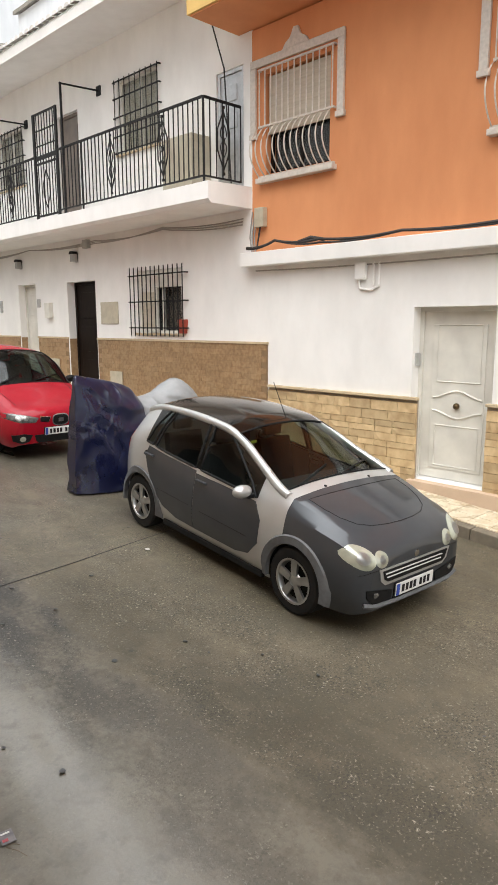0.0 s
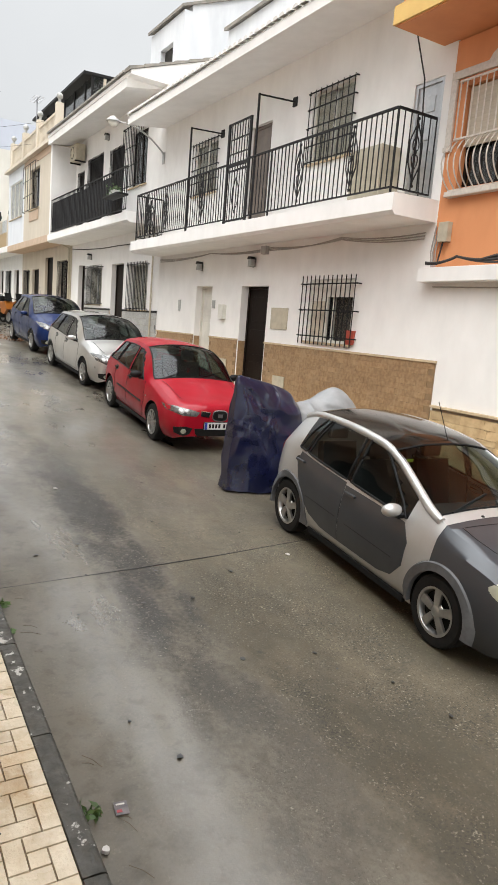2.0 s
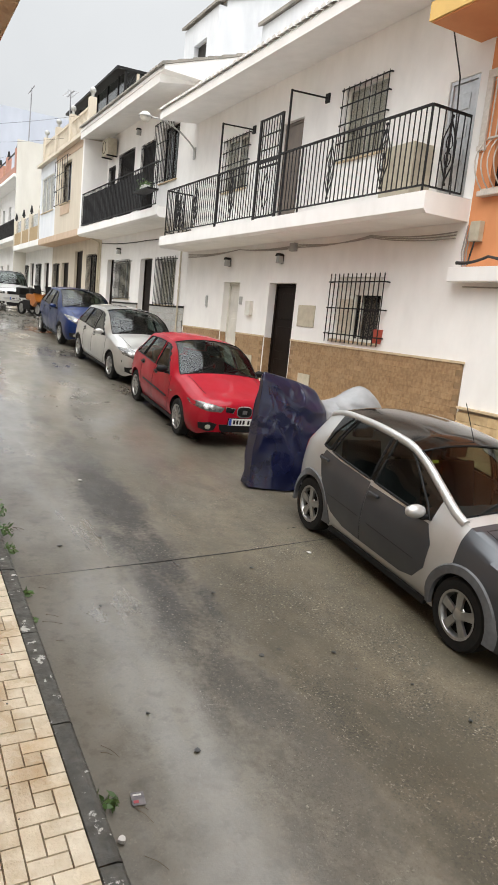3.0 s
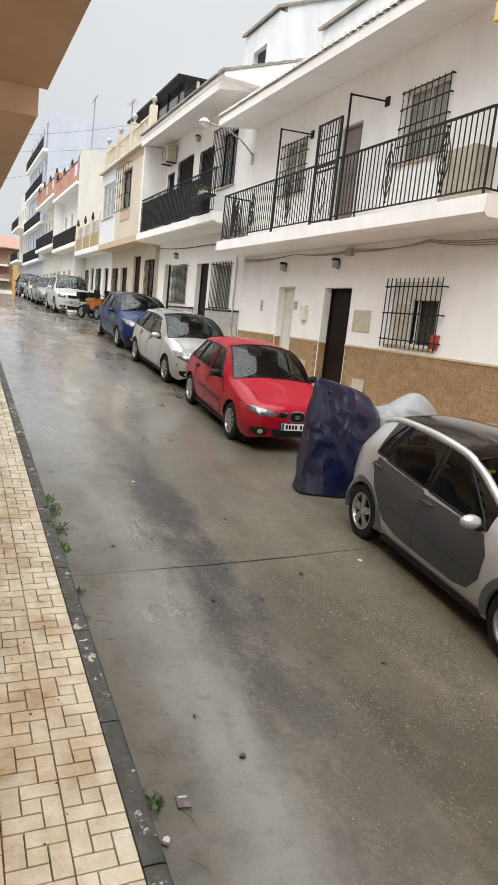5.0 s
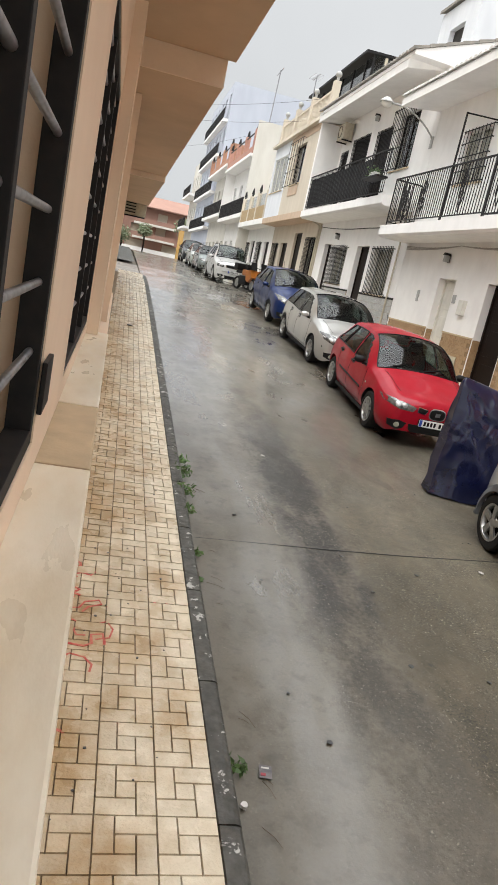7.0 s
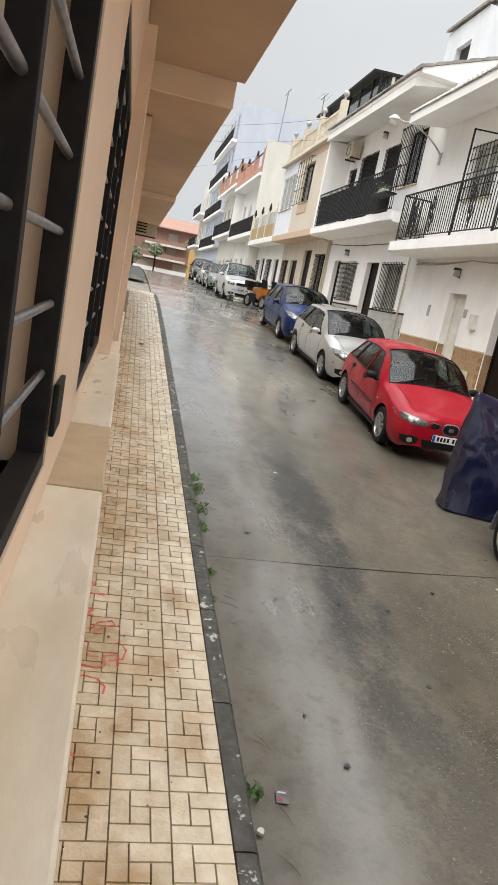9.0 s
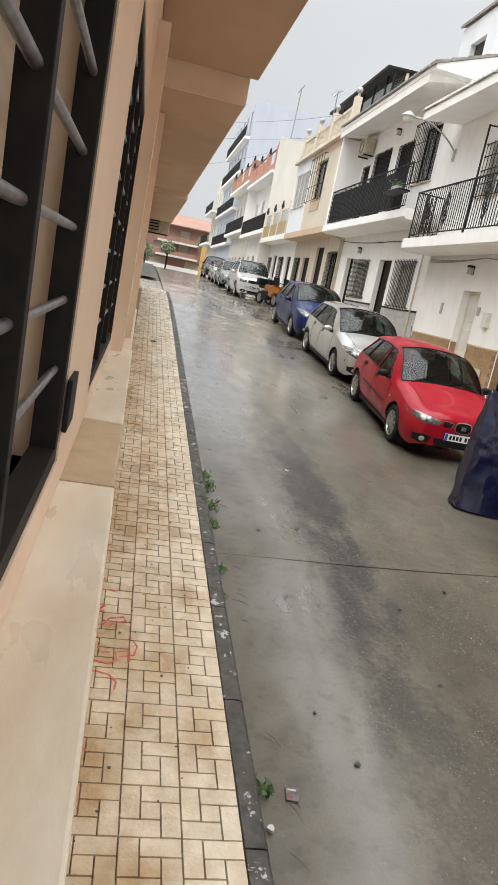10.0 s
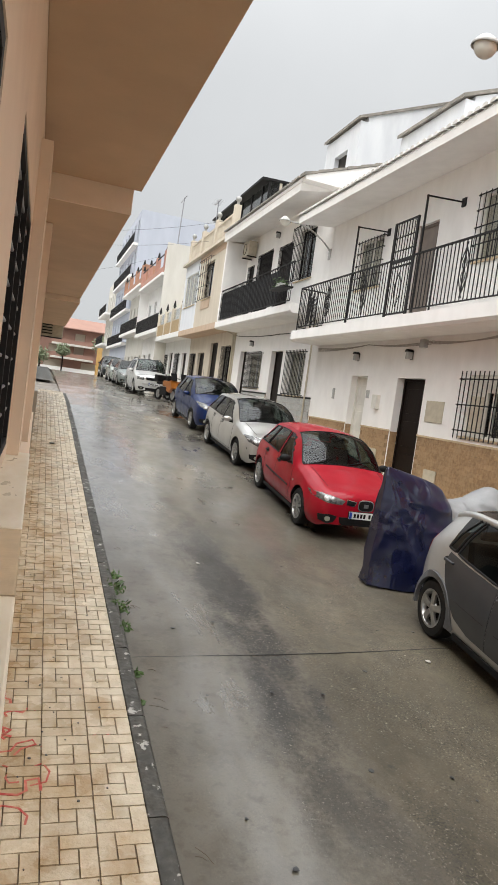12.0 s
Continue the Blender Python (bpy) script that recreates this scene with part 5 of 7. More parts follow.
class CarBody:
    """A lofted shell: cross-sections along the length, front at -y."""

    def __init__(self, sp):
        self.sp = sp
        self.top, self.belt = curve_fn(sp["top"]), curve_fn(sp["belt"])
        self.half, self.roofw = curve_fn(sp["half"]), curve_fn(sp["roofw"])
        self.bot = curve_fn(sp["bot"])
        self.y0, self.y1 = sp["top"][0][0], sp["top"][-1][0]

    def arch(self, y):
        z = self.bot(y)
        for yw in self.sp["axles"]:
            R = self.sp["wheel_r"] + self.sp.get("arch_gap", 0.045)
            if abs(y - yw) < R:
                z = max(z, self.sp["wheel_r"] + math.sqrt(R * R - (y - yw) ** 2))
        return z

    def ring(self, y):
        """Half section from the sill up to the middle of the roof: (x, z) pairs."""
        hw, zb, zs, zt, rw = self.half(y), self.arch(y), self.belt(y), self.top(y), self.roofw(y)
        zs = max(zs, zb + 0.06)
        zt = max(zt, zs + 0.012)
        rw = min(rw, hw - 0.02)
        pts = []
        for k in range(9):
            t = k / 8
            z = zb + (zs - zb) * t
            full = self.bot(y)
            u = (z - full) / max(zs - full, 0.05)
            bulge = 1 - 0.10 * max(0, (0.42 - u) / 0.42) ** 2 - self.sp.get("tuck", 0.055) * max(0, (u - 0.5) / 0.5) ** 2
            pts.append((hw * bulge, z))
        xb = pts[-1][0]
        for k in range(1, 7):
            t = (k / 6) ** self.sp.get("rail", 1.0)
            pts.append((xb + (rw - xb) * (t ** 1.15), zs + (zt - zs) * (0.97 * t if zt - zs > 0.1 else t)))
        zc = self.sp.get("crown", 0.035)
        for k in range(1, 7):
            t = k / 6
            edge = pts[14][1]
            pts.append((rw * (1 - t), edge + (zt - edge) * min(1, t * 2.2) + zc * (1 - (1 - t) ** 2)))
        return pts

    def stations(self):
        ys = set()
        n = self.sp.get("n", 90)
        for i in range(n + 1):
            ys.add(round(self.y0 + (self.y1 - self.y0) * i / n, 4))
        for yw in self.sp["axles"]:
            R = self.sp["wheel_r"] + self.sp.get("arch_gap", 0.045)
            for i in range(25):
                ys.add(round(yw - R * math.cos(math.pi * i / 24), 4))
        for e in (self.y0, self.y1):
            for q in (0.004, 0.012, 0.025):
                ys.add(round(e + (q if e == self.y0 else -q), 4))
        for c in self.sp["cuts"]:
            ys.add(round(c, 4))
        ys = sorted(ys)
        out = [ys[0]]
        for y in ys[1:]:
            if y - out[-1] > 0.003:
                out.append(y)
        return out

    def build(self, parent, paint_mat, side_mat=None, roof_mat=None):
        sp = self.sp
        ys = self.stations()
        rings = [self.ring(y) for y in ys]
        y_cowl, y_roof_f = sp["windscreen"]
        y_rg0, y_rg1 = sp["rear_glass"]
        groups = {"body": [], "windscreen": [], "rear_window": [], "roof": []}
        for k, _ in enumerate(sp["side_glass"]):
            groups["gl%d" % k] = []
        zs_top = [self.top(y) for y in ys]

        def kind(i, k):
            y = (ys[i] + ys[i + 1]) / 2
            if 8 <= k < 14:
                t = (k - 8 + 0.5) / 6
                for q, (a0, a1, b0, b1) in enumerate(sp["side_glass"]):
                    lo, hi = a0 + (b0 - a0) * t, a1 + (b1 - a1) * t
                    if lo < y < hi and t < sp.get("glass_t", 0.9):
                        return "gl%d" % q
                if y < y_roof_f and t > 0.93:
                    return "body"
            if k >= 14:
                if y_cowl < y < y_roof_f:
                    return "windscreen"
                if y_rg0 < y < y_rg1:
                    return "rear_window"
                if roof_mat and y_roof_f <= y <= y_rg0:
                    return "roof"
            if "zone" in sp:
                zz = sum(rings[i][min(k + a, len(rings[0]) - 1)][1] for a in (0, 1)) / 2
                return sp["zone"](y, k, zz)
            return "body"

        for i in range(len(ys) - 1):
            for k in range(len(rings[0]) - 1):
                groups.setdefault(kind(i, k), []).append((i, k))
        allm = bmesh.new()
        made = {}
        jobs = []
        for gname, faces in groups.items():
            jobs += [(gname, faces, (-1,)), (gname, faces, (1,))] if gname.startswith("gl") or gname in ("front_wing", "rear_bumper", "pillar0", "pillar1", "pillar2", "pillar3") else [(gname, faces, (-1, 1))]
        for gname, faces, sides in jobs:
            if not faces:
                continue
            bm = bmesh.new()
            cache = {}

            def v(i, k, s):
                key = (i, k, s if k < len(rings[0]) - 1 else 1)
                if key not in cache:
                    x, z = rings[i][k]
                    cache[key] = bm.verts.new((s * x, ys[i], z))
                return cache[key]

            for i, k in faces:
                for s in sides:
                    vs = []
                    for q in (v(i, k, s), v(i + 1, k, s), v(i + 1, k + 1, s), v(i, k + 1, s)):
                        if q not in vs:
                            vs.append(q)
                    if len(vs) > 2:
                        try:
                            bm.faces.new(vs if s > 0 else vs[::-1])
                        except ValueError:
                            pass
            caps = [i for i, g in ((0, sp.get("nose_group", "body")), (len(ys) - 1, sp.get("tail_group", "body"))) if g == gname]
            if caps:
                for i in caps:
                    loop = [v(i, k, -1) for k in range(len(rings[0]))] + [v(i, k, 1) for k in range(len(rings[0]) - 2, -1, -1)]
                    bm.faces.new(loop if i == 0 else loop[::-1])
            merge(allm, bm.copy())
            m = paint_mat
            nm = "pillar" if gname.startswith("pillar") else gname
            if gname == "roof":
                m = roof_mat
            elif gname in sp.get("zone_mats", {}):
                m = sp["zone_mats"][gname]
            elif gname != "body":
                m = CARGLASS
                nm = "side_window" if gname.startswith("gl") else gname
            ob = part(nm, bm, m, parent, smooth=True)
            if m is CARGLASS:
                ob.visible_shadow = False
            made[gname] = ob
        allm.normal_update()
        from mathutils.bvhtree import BVHTree
        self.bvh = BVHTree.FromBMesh(allm)
        allm.free()
        self.made = made
        # cabin: floor, dashboard, seats, so that the glass shows depth
        hw = self.half(0) - 0.12
        part("floor_pan", box(-hw, hw, self.y0 + 0.25, self.y1 - 0.2, 0.3, 0.36), TRIM, parent)
        for yw in sp["axles"]:
            part("wheel_well", box(-hw + 0.02, hw - 0.02, yw - 0.34, yw + 0.34, 0.2, sp["wheel_r"] + 0.24), TRIM, parent)
        zb = self.belt(0.0)
        part("dashboard", prism([(y_cowl + 0.05, zb - 0.25), (y_cowl + 0.12, zb - 0.03), (y_cowl + 0.5, zb - 0.0), (y_cowl + 0.62, zb - 0.2)], "x", -hw + 0.06, hw - 0.06), CABIN, parent)
        for sx in (-1, 1):
            for yb, nm in ((0.28, "front_seat"), (1.0, "rear_seat")):
                st = bmesh.new()
                box(sx * hw * 0.5 - 0.22, sx * hw * 0.5 + 0.22, yb - 0.45, yb, 0.38, 0.6, 0.05, st)
                prism([(yb - 0.06, 0.55), (yb + 0.1, 0.55), (yb + 0.2, zb + 0.16), (yb + 0.1, zb + 0.18)], "x", sx * hw * 0.5 - 0.22, sx * hw * 0.5 + 0.22, st)
                box(sx * hw * 0.5 - 0.12, sx * hw * 0.5 + 0.12, yb + 0.12, yb + 0.2, zb + 0.2, zb + 0.38, 0.03, st)
                part(nm, st, CABIN, parent)
        swm = bmesh.new()
        tube([(-hw * 0.5 + 0.18 * math.cos(a * math.tau / 16), y_cowl + 0.72 + 0.06 * math.sin(a * math.tau / 16), zb - 0.02 + 0.16 * math.sin(a * math.tau / 16)) for a in range(16)], 0.014, 6, swm, True)
        part("steering_wheel", swm, TRIM, parent)
        return self

    def hit(self, o, d):
        p, n, _, _ = self.bvh.ray_cast(Vector(o), Vector(d))
        return p, n

    def patch(self, name, outline, place, d, material, parent, lift=0.006, dome=0.0, label="", rings=3):
        """A thin moulded piece that follows the shell: outline of (u, v), place(u, v) gives the start of the ray."""
        bm = bmesh.new()
        cu, cv = sum(p[0] for p in outline) / len(outline), sum(p[1] for p in outline) / len(outline)
        rows, last = [], None
        for r in range(rings + 1):
            f = 1 - r / rings
            row = []
            for u, w in (outline if r < rings else [(cu, cv)]):
                p, n = self.hit(place(cu + (u - cu) * f, cv + (w - cv) * f), d)
                if p is None:
                    p, n = last if last else (Vector(place(u, w)), -Vector(d))
                if n.dot(Vector(d)) > 0:
                    n = -n
                last = (p, n)
                row.append(bm.verts.new(p + n * (lift + dome * (1 - f * f))))
            rows.append(row)
        sk = []
        for u, w in outline:
            p, n = self.hit(place(u, w), d)
            if p is None:
                p, n = last
            if n.dot(Vector(d)) > 0:
                n = -n
            sk.append(bm.verts.new(p - n * 0.012))
        rows.insert(0, sk)
        N = len(outline)
        for A, B in zip(rows, rows[1:]):
            for k in range(N):
                if len(B) == 1:
                    bm.faces.new((A[k], A[(k + 1) % N], B[0]))
                else:
                    bm.faces.new((A[k], A[(k + 1) % N], B[(k + 1) % N], B[k]))
        return part(name, bm, material, parent, label, smooth=True)

    def front(self, u, v):
        return (u, self.y0 - 1.0, v)

    def line(self, name, pts, place, d, material, parent, r=0.004, lift=0.001, n=14):
        """A shut line or strip that follows the shell."""
        out = []
        for (a, b), (c, e) in zip(pts, pts[1:]):
            for k in range(n):
                t = k / n
                p, nn = self.hit(place(a + (c - a) * t, b + (e - b) * t), d)
                if p is not None:
                    out.append(p + (nn if nn.dot(Vector(d)) < 0 else -nn) * lift)
        if len(out) > 2:
            return part(name, tube(out, r, 5), material, parent)


def ell(cu, cv, a, b, n=20, rot=0.0, p=2.0):
    o = []
    for k in range(n):
        t = math.tau * k / n
        c, s = math.cos(t), math.sin(t)
        u, v = a * abs(c) ** (2 / p) * (1 if c > 0 else -1), b * abs(s) ** (2 / p) * (1 if s > 0 else -1)
        o.append((cu + u * math.cos(rot) - v * math.sin(rot), cv + u * math.sin(rot) + v * math.cos(rot)))
    return o


def dense(poly, n=5):
    o = []
    for (a, b), (c, d) in zip(poly, poly[1:] + poly[:1]):
        for k in range(n):
            o.append((a + (c - a) * k / n, b + (d - b) * k / n))
    return o


def number_plate(body, parent, z, y=None, w=0.52):
    p, _ = body.hit((0, body.y0 - 1, z), (0, 1, 0))
    y = (p.y if p else body.y0) - 0.022
    pl = part("number_plate", box(-w / 2, w / 2, y, y + 0.012, z - 0.055, z + 0.055, 0.003), PLATE, parent, "white plate with plain dark bars")
    part("plate_band", box(-w / 2 + 0.003, -w / 2 + 0.045, y - 0.002, y + 0.002, z - 0.052, z + 0.052), PLATE_BLUE, pl)
    xx = -w / 2 + 0.075
    for k in range(7):
        part("plate_bar", box(xx, xx + 0.036, y - 0.002, y + 0.002, z - 0.033, z + 0.033), TRIM, pl)
        xx += 0.054 if k != 3 else 0.085
    part("plate_holder", box(-w / 2 - 0.012, w / 2 + 0.012, y + 0.012, y + 0.06, z - 0.066, z + 0.062, 0.004), TRIM, parent)


def mirror(body, parent, y, z, material, both=True):
    for s in (-1, 1):
        p, _ = body.hit((s * 2, y, z), (-s, 0, 0))
        x = abs(p.x) if p else body.half(y)
        g = bmesh.new()
        bmesh.ops.create_uvsphere(g, u_segments=14, v_segments=9, radius=1)
        bmesh.ops.scale(g, verts=g.verts, vec=(0.105, 0.065, 0.062))
        bmesh.ops.translate(g, verts=g.verts, vec=(s * (x + 0.14), y, z + 0.035))
        m = part("door_mirror", g, material, parent, smooth=True)
        part("mirror_foot", box(min(s * (x - 0.04), s * (x + 0.09)), max(s * (x - 0.04), s * (x + 0.09)), y - 0.03, y + 0.03, z - 0.04, z + 0.0, 0.01), TRIM, m)


def wipers(body, parent, y, span):
    for a, b in ((-span, -0.05), (0.0, span * 0.95)):
        pts = []
        for k in range(9):
            t = k / 8
            x = a + (b - a) * t
            p, n = body.hit((x, y + 0.02 + 0.16 * t, 3), (0, 0, -1))
            if p is not None:
                pts.append(p + Vector((0, -0.004, 0.012)))
        if len(pts) > 3:
            part("wiper", tube(pts, 0.009, 5), TRIM, parent)


def side(s):
    return (lambda u, v: (s * 3, u, v)), (-s, 0, 0)


def handle(body, parent, y, z, material, w=0.13):
    for s in (-1, 1):
        pl, d = side(s)
        cup = body.patch("door_handle", ell(y, z, w * 0.7, 0.045, 16), pl, d, TRIM, parent, 0.003)
        p, n = body.hit(pl(y, z), d)
        if p is not None:
            part("grip", box(min(p.x, p.x + s * 0.035), max(p.x, p.x + s * 0.035), y - w / 2, y + w / 2, z - 0.012, z + 0.014, 0.008), material, cup)


def finish(body, parent, sp, spokes=5, rim=None, seal=0.012):
    """Wheels, and the rubber seals round the side windows."""
    for yw in sp["axles"]:
        for s in (-1, 1):
            wheel(parent, s * (body.half(yw) - 0.11), yw, sp["wheel_r"], sp["wheel_r"], 0.19, spokes, rim=rim)
    for s in (-1, 1):
        for (a0, a1, b0, b1) in sp["side_glass"]:
            pts = []
            for (ya, ta), (yb, tb) in (((a0, 0), (a1, 0)), ((a1, 0), (b1, sp.get("seal_t", 0.86))), ((b1, sp.get("seal_t", 0.86)), (b0, sp.get("seal_t", 0.86))), ((b0, sp.get("seal_t", 0.86)), (a0, 0))):
                for k in range(10):
                    q = k / 10
                    y, t = ya + (yb - ya) * q, ta + (tb - ta) * q
                    r = body.ring(y)
                    f = 8 + t * 6
                    k0 = min(int(f), 13)
                    w = f - k0
                    pts.append((s * (r[k0][0] * (1 - w) + r[k0 + 1][0] * w + 0.002), y, r[k0][1] * (1 - w) + r[k0 + 1][1] * w))
            part("window_seal", tube(pts, seal, 6, None, True), TRIM, parent)
    y0, y1 = sp["windscreen"]
    for y in (y0, y1):
        r = body.ring(y)
        pts = [(sg * x, y, z + 0.002) for sg, seq in ((-1, r[14:]), (1, r[14:][::-1][1:])) for x, z in seq]
        part("windscreen_seal", tube(pts, 0.011, 5), TRIM, parent)
    for s in (-1, 1):
        pts = []
        for k in range(13):
            y = y0 + (y1 - y0) * k / 12
            r = body.ring(y)
            pts.append((s * r[14][0], y, r[14][1] + 0.002))
        part("windscreen_seal", tube(pts, 0.011, 5), TRIM, parent)


def car_thing(x, y, sp, label):
    t = thing("car", Matrix.Identity(4), label, "car", "parked cars")
    body = CarBody(sp)
    return t, body


def park(t, x, y, yaw=0.0):
    """Stand the car on the climbing street with its front down the hill."""
    a = (gz(y + 1.2) - gz(y - 1.2)) / 2.4
    t.matrix_basis = Matrix.Translation((x, y, gz(y) + 0.004)) @ Matrix.Rotation(radians(yaw), 4, "Z") @ Matrix.Rotation(math.atan(a), 4, "X")
    return t


def small_car():
    """Two-tone hatch: silver safety frame, grey panels, black roof, round twin headlights."""
    silver, dgrey = paint("silver_frame_paint", (0.47, 0.47, 0.46), 0.6, 0.33, 0.7), paint("graphite_panel_paint", (0.042, 0.046, 0.052), 0.3, 0.4, 0.7)
    black = mat("black_gloss_roof", (0.008, 0.007, 0.006), None, 5, 0.12, spec=0.35, coat=0.2)
    flare = mat("grey_arch_plastic", (0.1, 0.104, 0.11), (0.08, 0.082, 0.085), 20, 0.55, spec=0.3)

    def zone(y, k, z):
        if k < 8:
            if y < -1.06:
                return "front_wing"
            if y > 1.72 and z < 0.62:
                return "rear_bumper"
            return "body"
        if k < 13 and -0.68 < y < 1.22:
            return "pillar%d" % (0 if y < 0.1 else 1 if y < 0.6 else 2 if y < 1.1 else 3)
        if y < -1.06:
            return "bonnet" if k >= 10 else "front_wing"
        return "body"

    sp = dict(n=150, axles=(-1.215, 1.285), wheel_r=0.305, arch_gap=0.04, crown=0.045, tuck=0.06,
              top=[(-1.875, 0.61), (-1.86, 0.67), (-1.8, 0.74), (-1.66, 0.82), (-1.35, 0.925), (-0.98, 1.02), (-0.6, 1.17), (-0.2, 1.345), (0.1, 1.43), (0.6, 1.455), (1.15, 1.43), (1.5, 1.34), (1.68, 1.15), (1.8, 0.98), (1.86, 0.8), (1.875, 0.55)],
              belt=[(-1.875, 0.58), (-1.855, 0.65), (-1.75, 0.74), (-1.5, 0.82), (-1.0, 0.89), (-0.7, 0.9), (0, 0.935), (0.8, 0.985), (1.3, 1.03), (1.6, 1.0), (1.8, 0.86), (1.875, 0.53)],
              half=[(-1.875, 0.58), (-1.86, 0.66), (-1.8, 0.73), (-1.65, 0.79), (-1.45, 0.825), (-1.2, 0.835), (0, 0.84), (1.2, 0.845), (1.5, 0.81), (1.7, 0.75), (1.83, 0.66), (1.875, 0.55)],
              roofw=[(-1.875, 0.4), (-1.7, 0.55), (-1.3, 0.68), (-0.95, 0.71), (-0.5, 0.63), (-0.1, 0.57), (0.6, 0.565), (1.3, 0.55), (1.55, 0.54), (1.8, 0.55), (1.875, 0.45)],
              bot=[(-1.875, 0.22), (-1.7, 0.18), (0, 0.18), (1.6, 0.21), (1.875, 0.32)],
              windscreen=(-0.94, -0.12), rear_glass=(1.45, 1.78), cuts=(-0.94, -0.12, 1.45, 1.78, -1.06),
              side_glass=[(-0.66, 0.2, -0.02, 0.22), (0.28, 1.02, 0.3, 0.9), (1.07, 1.2, 0.95, 1.02)],
              nose_group="bonnet", glass_t=0.8, seal_t=0.83, rail=0.55, zone=zone, zone_mats={"front_wing": dgrey, "bonnet": dgrey, "rear_bumper": dgrey, "pillar0": black, "pillar1": black, "pillar2": black, "pillar3": black})
    t, b = car_thing(0, 0, sp, "grey and silver two-tone small hatchback with black roof")
    b.build(t, silver, roof_mat=black)
    finish(b, t, sp, 5)
    for s in (-1, 1):
        # silver frame tube along the windscreen's edge and the roof
        rail_pts = []
        for k in range(41):
            y = -0.99 + 2.5 * k / 40
            r = b.ring(y)
            rail_pts.append((s * (0.55 * r[13][0] + 0.45 * r[14][0] - 0.012), y, 0.55 * r[13][1] + 0.45 * r[14][1] - 0.012))
        part("frame_rail", tube(rail_pts, 0.042, 10), silver, t, "silver painted safety-frame rail", smooth=True)
        pl, d = side(s)
        fd = dense([(-0.66, 0.87), (-0.76, 0.72), (-0.75, 0.5), (-0.62, 0.36), (-0.42, 0.315), (0.252, 0.315), (0.255, 0.6), (0.252, 0.9), (-0.2, 0.89)], 5)
        door = b.patch("door", fd, pl, d, dgrey, t, 0.006, rings=4, label="graphite painted door")
        rd = dense([(0.262, 0.925), (0.264, 0.6), (0.262, 0.315), (0.58, 0.325), (0.82, 0.4), (0.98, 0.55), (1.1, 0.72), (1.18, 0.88), (1.14, 0.99), (0.8, 0.955)], 5)
        rdoor = b.patch("door", rd, pl, d, dgrey, t, 0.006, rings=4, label="graphite painted door")
        for yw in sp["axles"]:
            R0, R1 = 0.335, 0.425
            fl = bmesh.new()
            prev = None
            for k in range(25):
                a = math.pi * (k / 24) * 1.12 - 0.19
                ring = []
                for R, o in ((R0, -0.03), (R0, 0.016), (R1 - 0.02, 0.014), (R1, -0.01)):
                    y, z = yw - R * math.cos(a), 0.305 + R * math.sin(a)
                    z = max(z, 0.2)
                    p, n = b.hit(pl(y, z), d)
                    x = abs(p.x) if p is not None and abs(p.x) > 0.6 else b.half(yw) - 0.015
                    ring.append(fl.verts.new((s * (max(x, b.half(yw) - 0.04) + o), y, z)))
                if prev:
                    for q in range(3):
                        fl.faces.new((prev[q], prev[q + 1], ring[q + 1], ring[q]))
                prev = ring
            part("arch_flare", fl, flare, t, "grey wheel-arch flare", smooth=True)
        b.line("door_strip", [(-0.6, 0.52), (0.2, 0.54)], pl, d, TRIM, door, 0.003, 0.006)
        b.line("door_strip", [(0.32, 0.55), (0.95, 0.57)], pl, d, TRIM, rdoor, 0.003, 0.006)
        part("sill", box(min(s * 0.76, s * 0.8), max(s * 0.76, s * 0.8), -0.8, 0.85, 0.17, 0.23, 0.01), TRIM, t)
    handle(b, t, 0.14, 0.84, dgrey, 0.17)
    handle(b, t, 1.1, 0.9, dgrey, 0.17)
    mirror(b, t, -0.6, 0.93, silver)
    for s in (-1, 1):
        for cu, cv, a, bb in ((s * 0.64, 0.69, 0.125, 0.085), (s * 0.455, 0.655, 0.075, 0.066)):
            rg = b.patch("headlight", ell(cu, cv, a, bb, 22, 0.35 * s), b.front, (0, 1, 0.0), LENS, t, 0.005, 0.01, "clear oval headlamp")
            b.patch("lamp_bulb", ell(cu, cv, a * 0.45, bb * 0.5, 14), b.front, (0, 1, 0), BOWL, rg, 0.016, 0.004)
        b.patch("lower_intake", dense([(s * 0.3, 0.36), (s * 0.48, 0.4), (s * 0.63, 0.43), (s * 0.62, 0.36), (s * 0.55, 0.29), (s * 0.32, 0.28)], 6), b.front, (0, 1, 0), TRIM, t, 0.012, rings=6)
        b.patch("fog_light", ell(s * 0.52, 0.365, 0.03, 0.022, 14), b.front, (0, 1, 0), LENS_DARK, t, 0.018, 0.006)
    b.patch("lower_intake", dense([(-0.28, 0.29), (0.28, 0.29), (0.26, 0.235), (-0.26, 0.235)], 6), b.front, (0, 1, 0), TRIM, t, 0.012, rings=5)
    b.patch("grille_surround", dense([(-0.49, 0.575), (0.49, 0.575), (0.46, 0.47), (0.4, 0.425), (-0.4, 0.425), (-0.46, 0.47)], 8), b.front, (0, 1, 0), silver, t, 0.008, 0.004, "silver grille surround", rings=5)
    gr = b.patch("grille", dense([(-0.45, 0.56), (0.45, 0.56), (0.42, 0.478), (0.38, 0.455), (-0.38, 0.455), (-0.42, 0.478)], 8), b.front, (0, 1, 0), TRIM, t, 0.016, rings=5)
    for z in (0.532, 0.497):
        b.line("grille_bar", [(-0.44 + (0.56 - z) * 0.5, z), (0.44 - (0.56 - z) * 0.5, z)], b.front, (0, 1, 0), CHROME, gr, 0.009, 0.018)
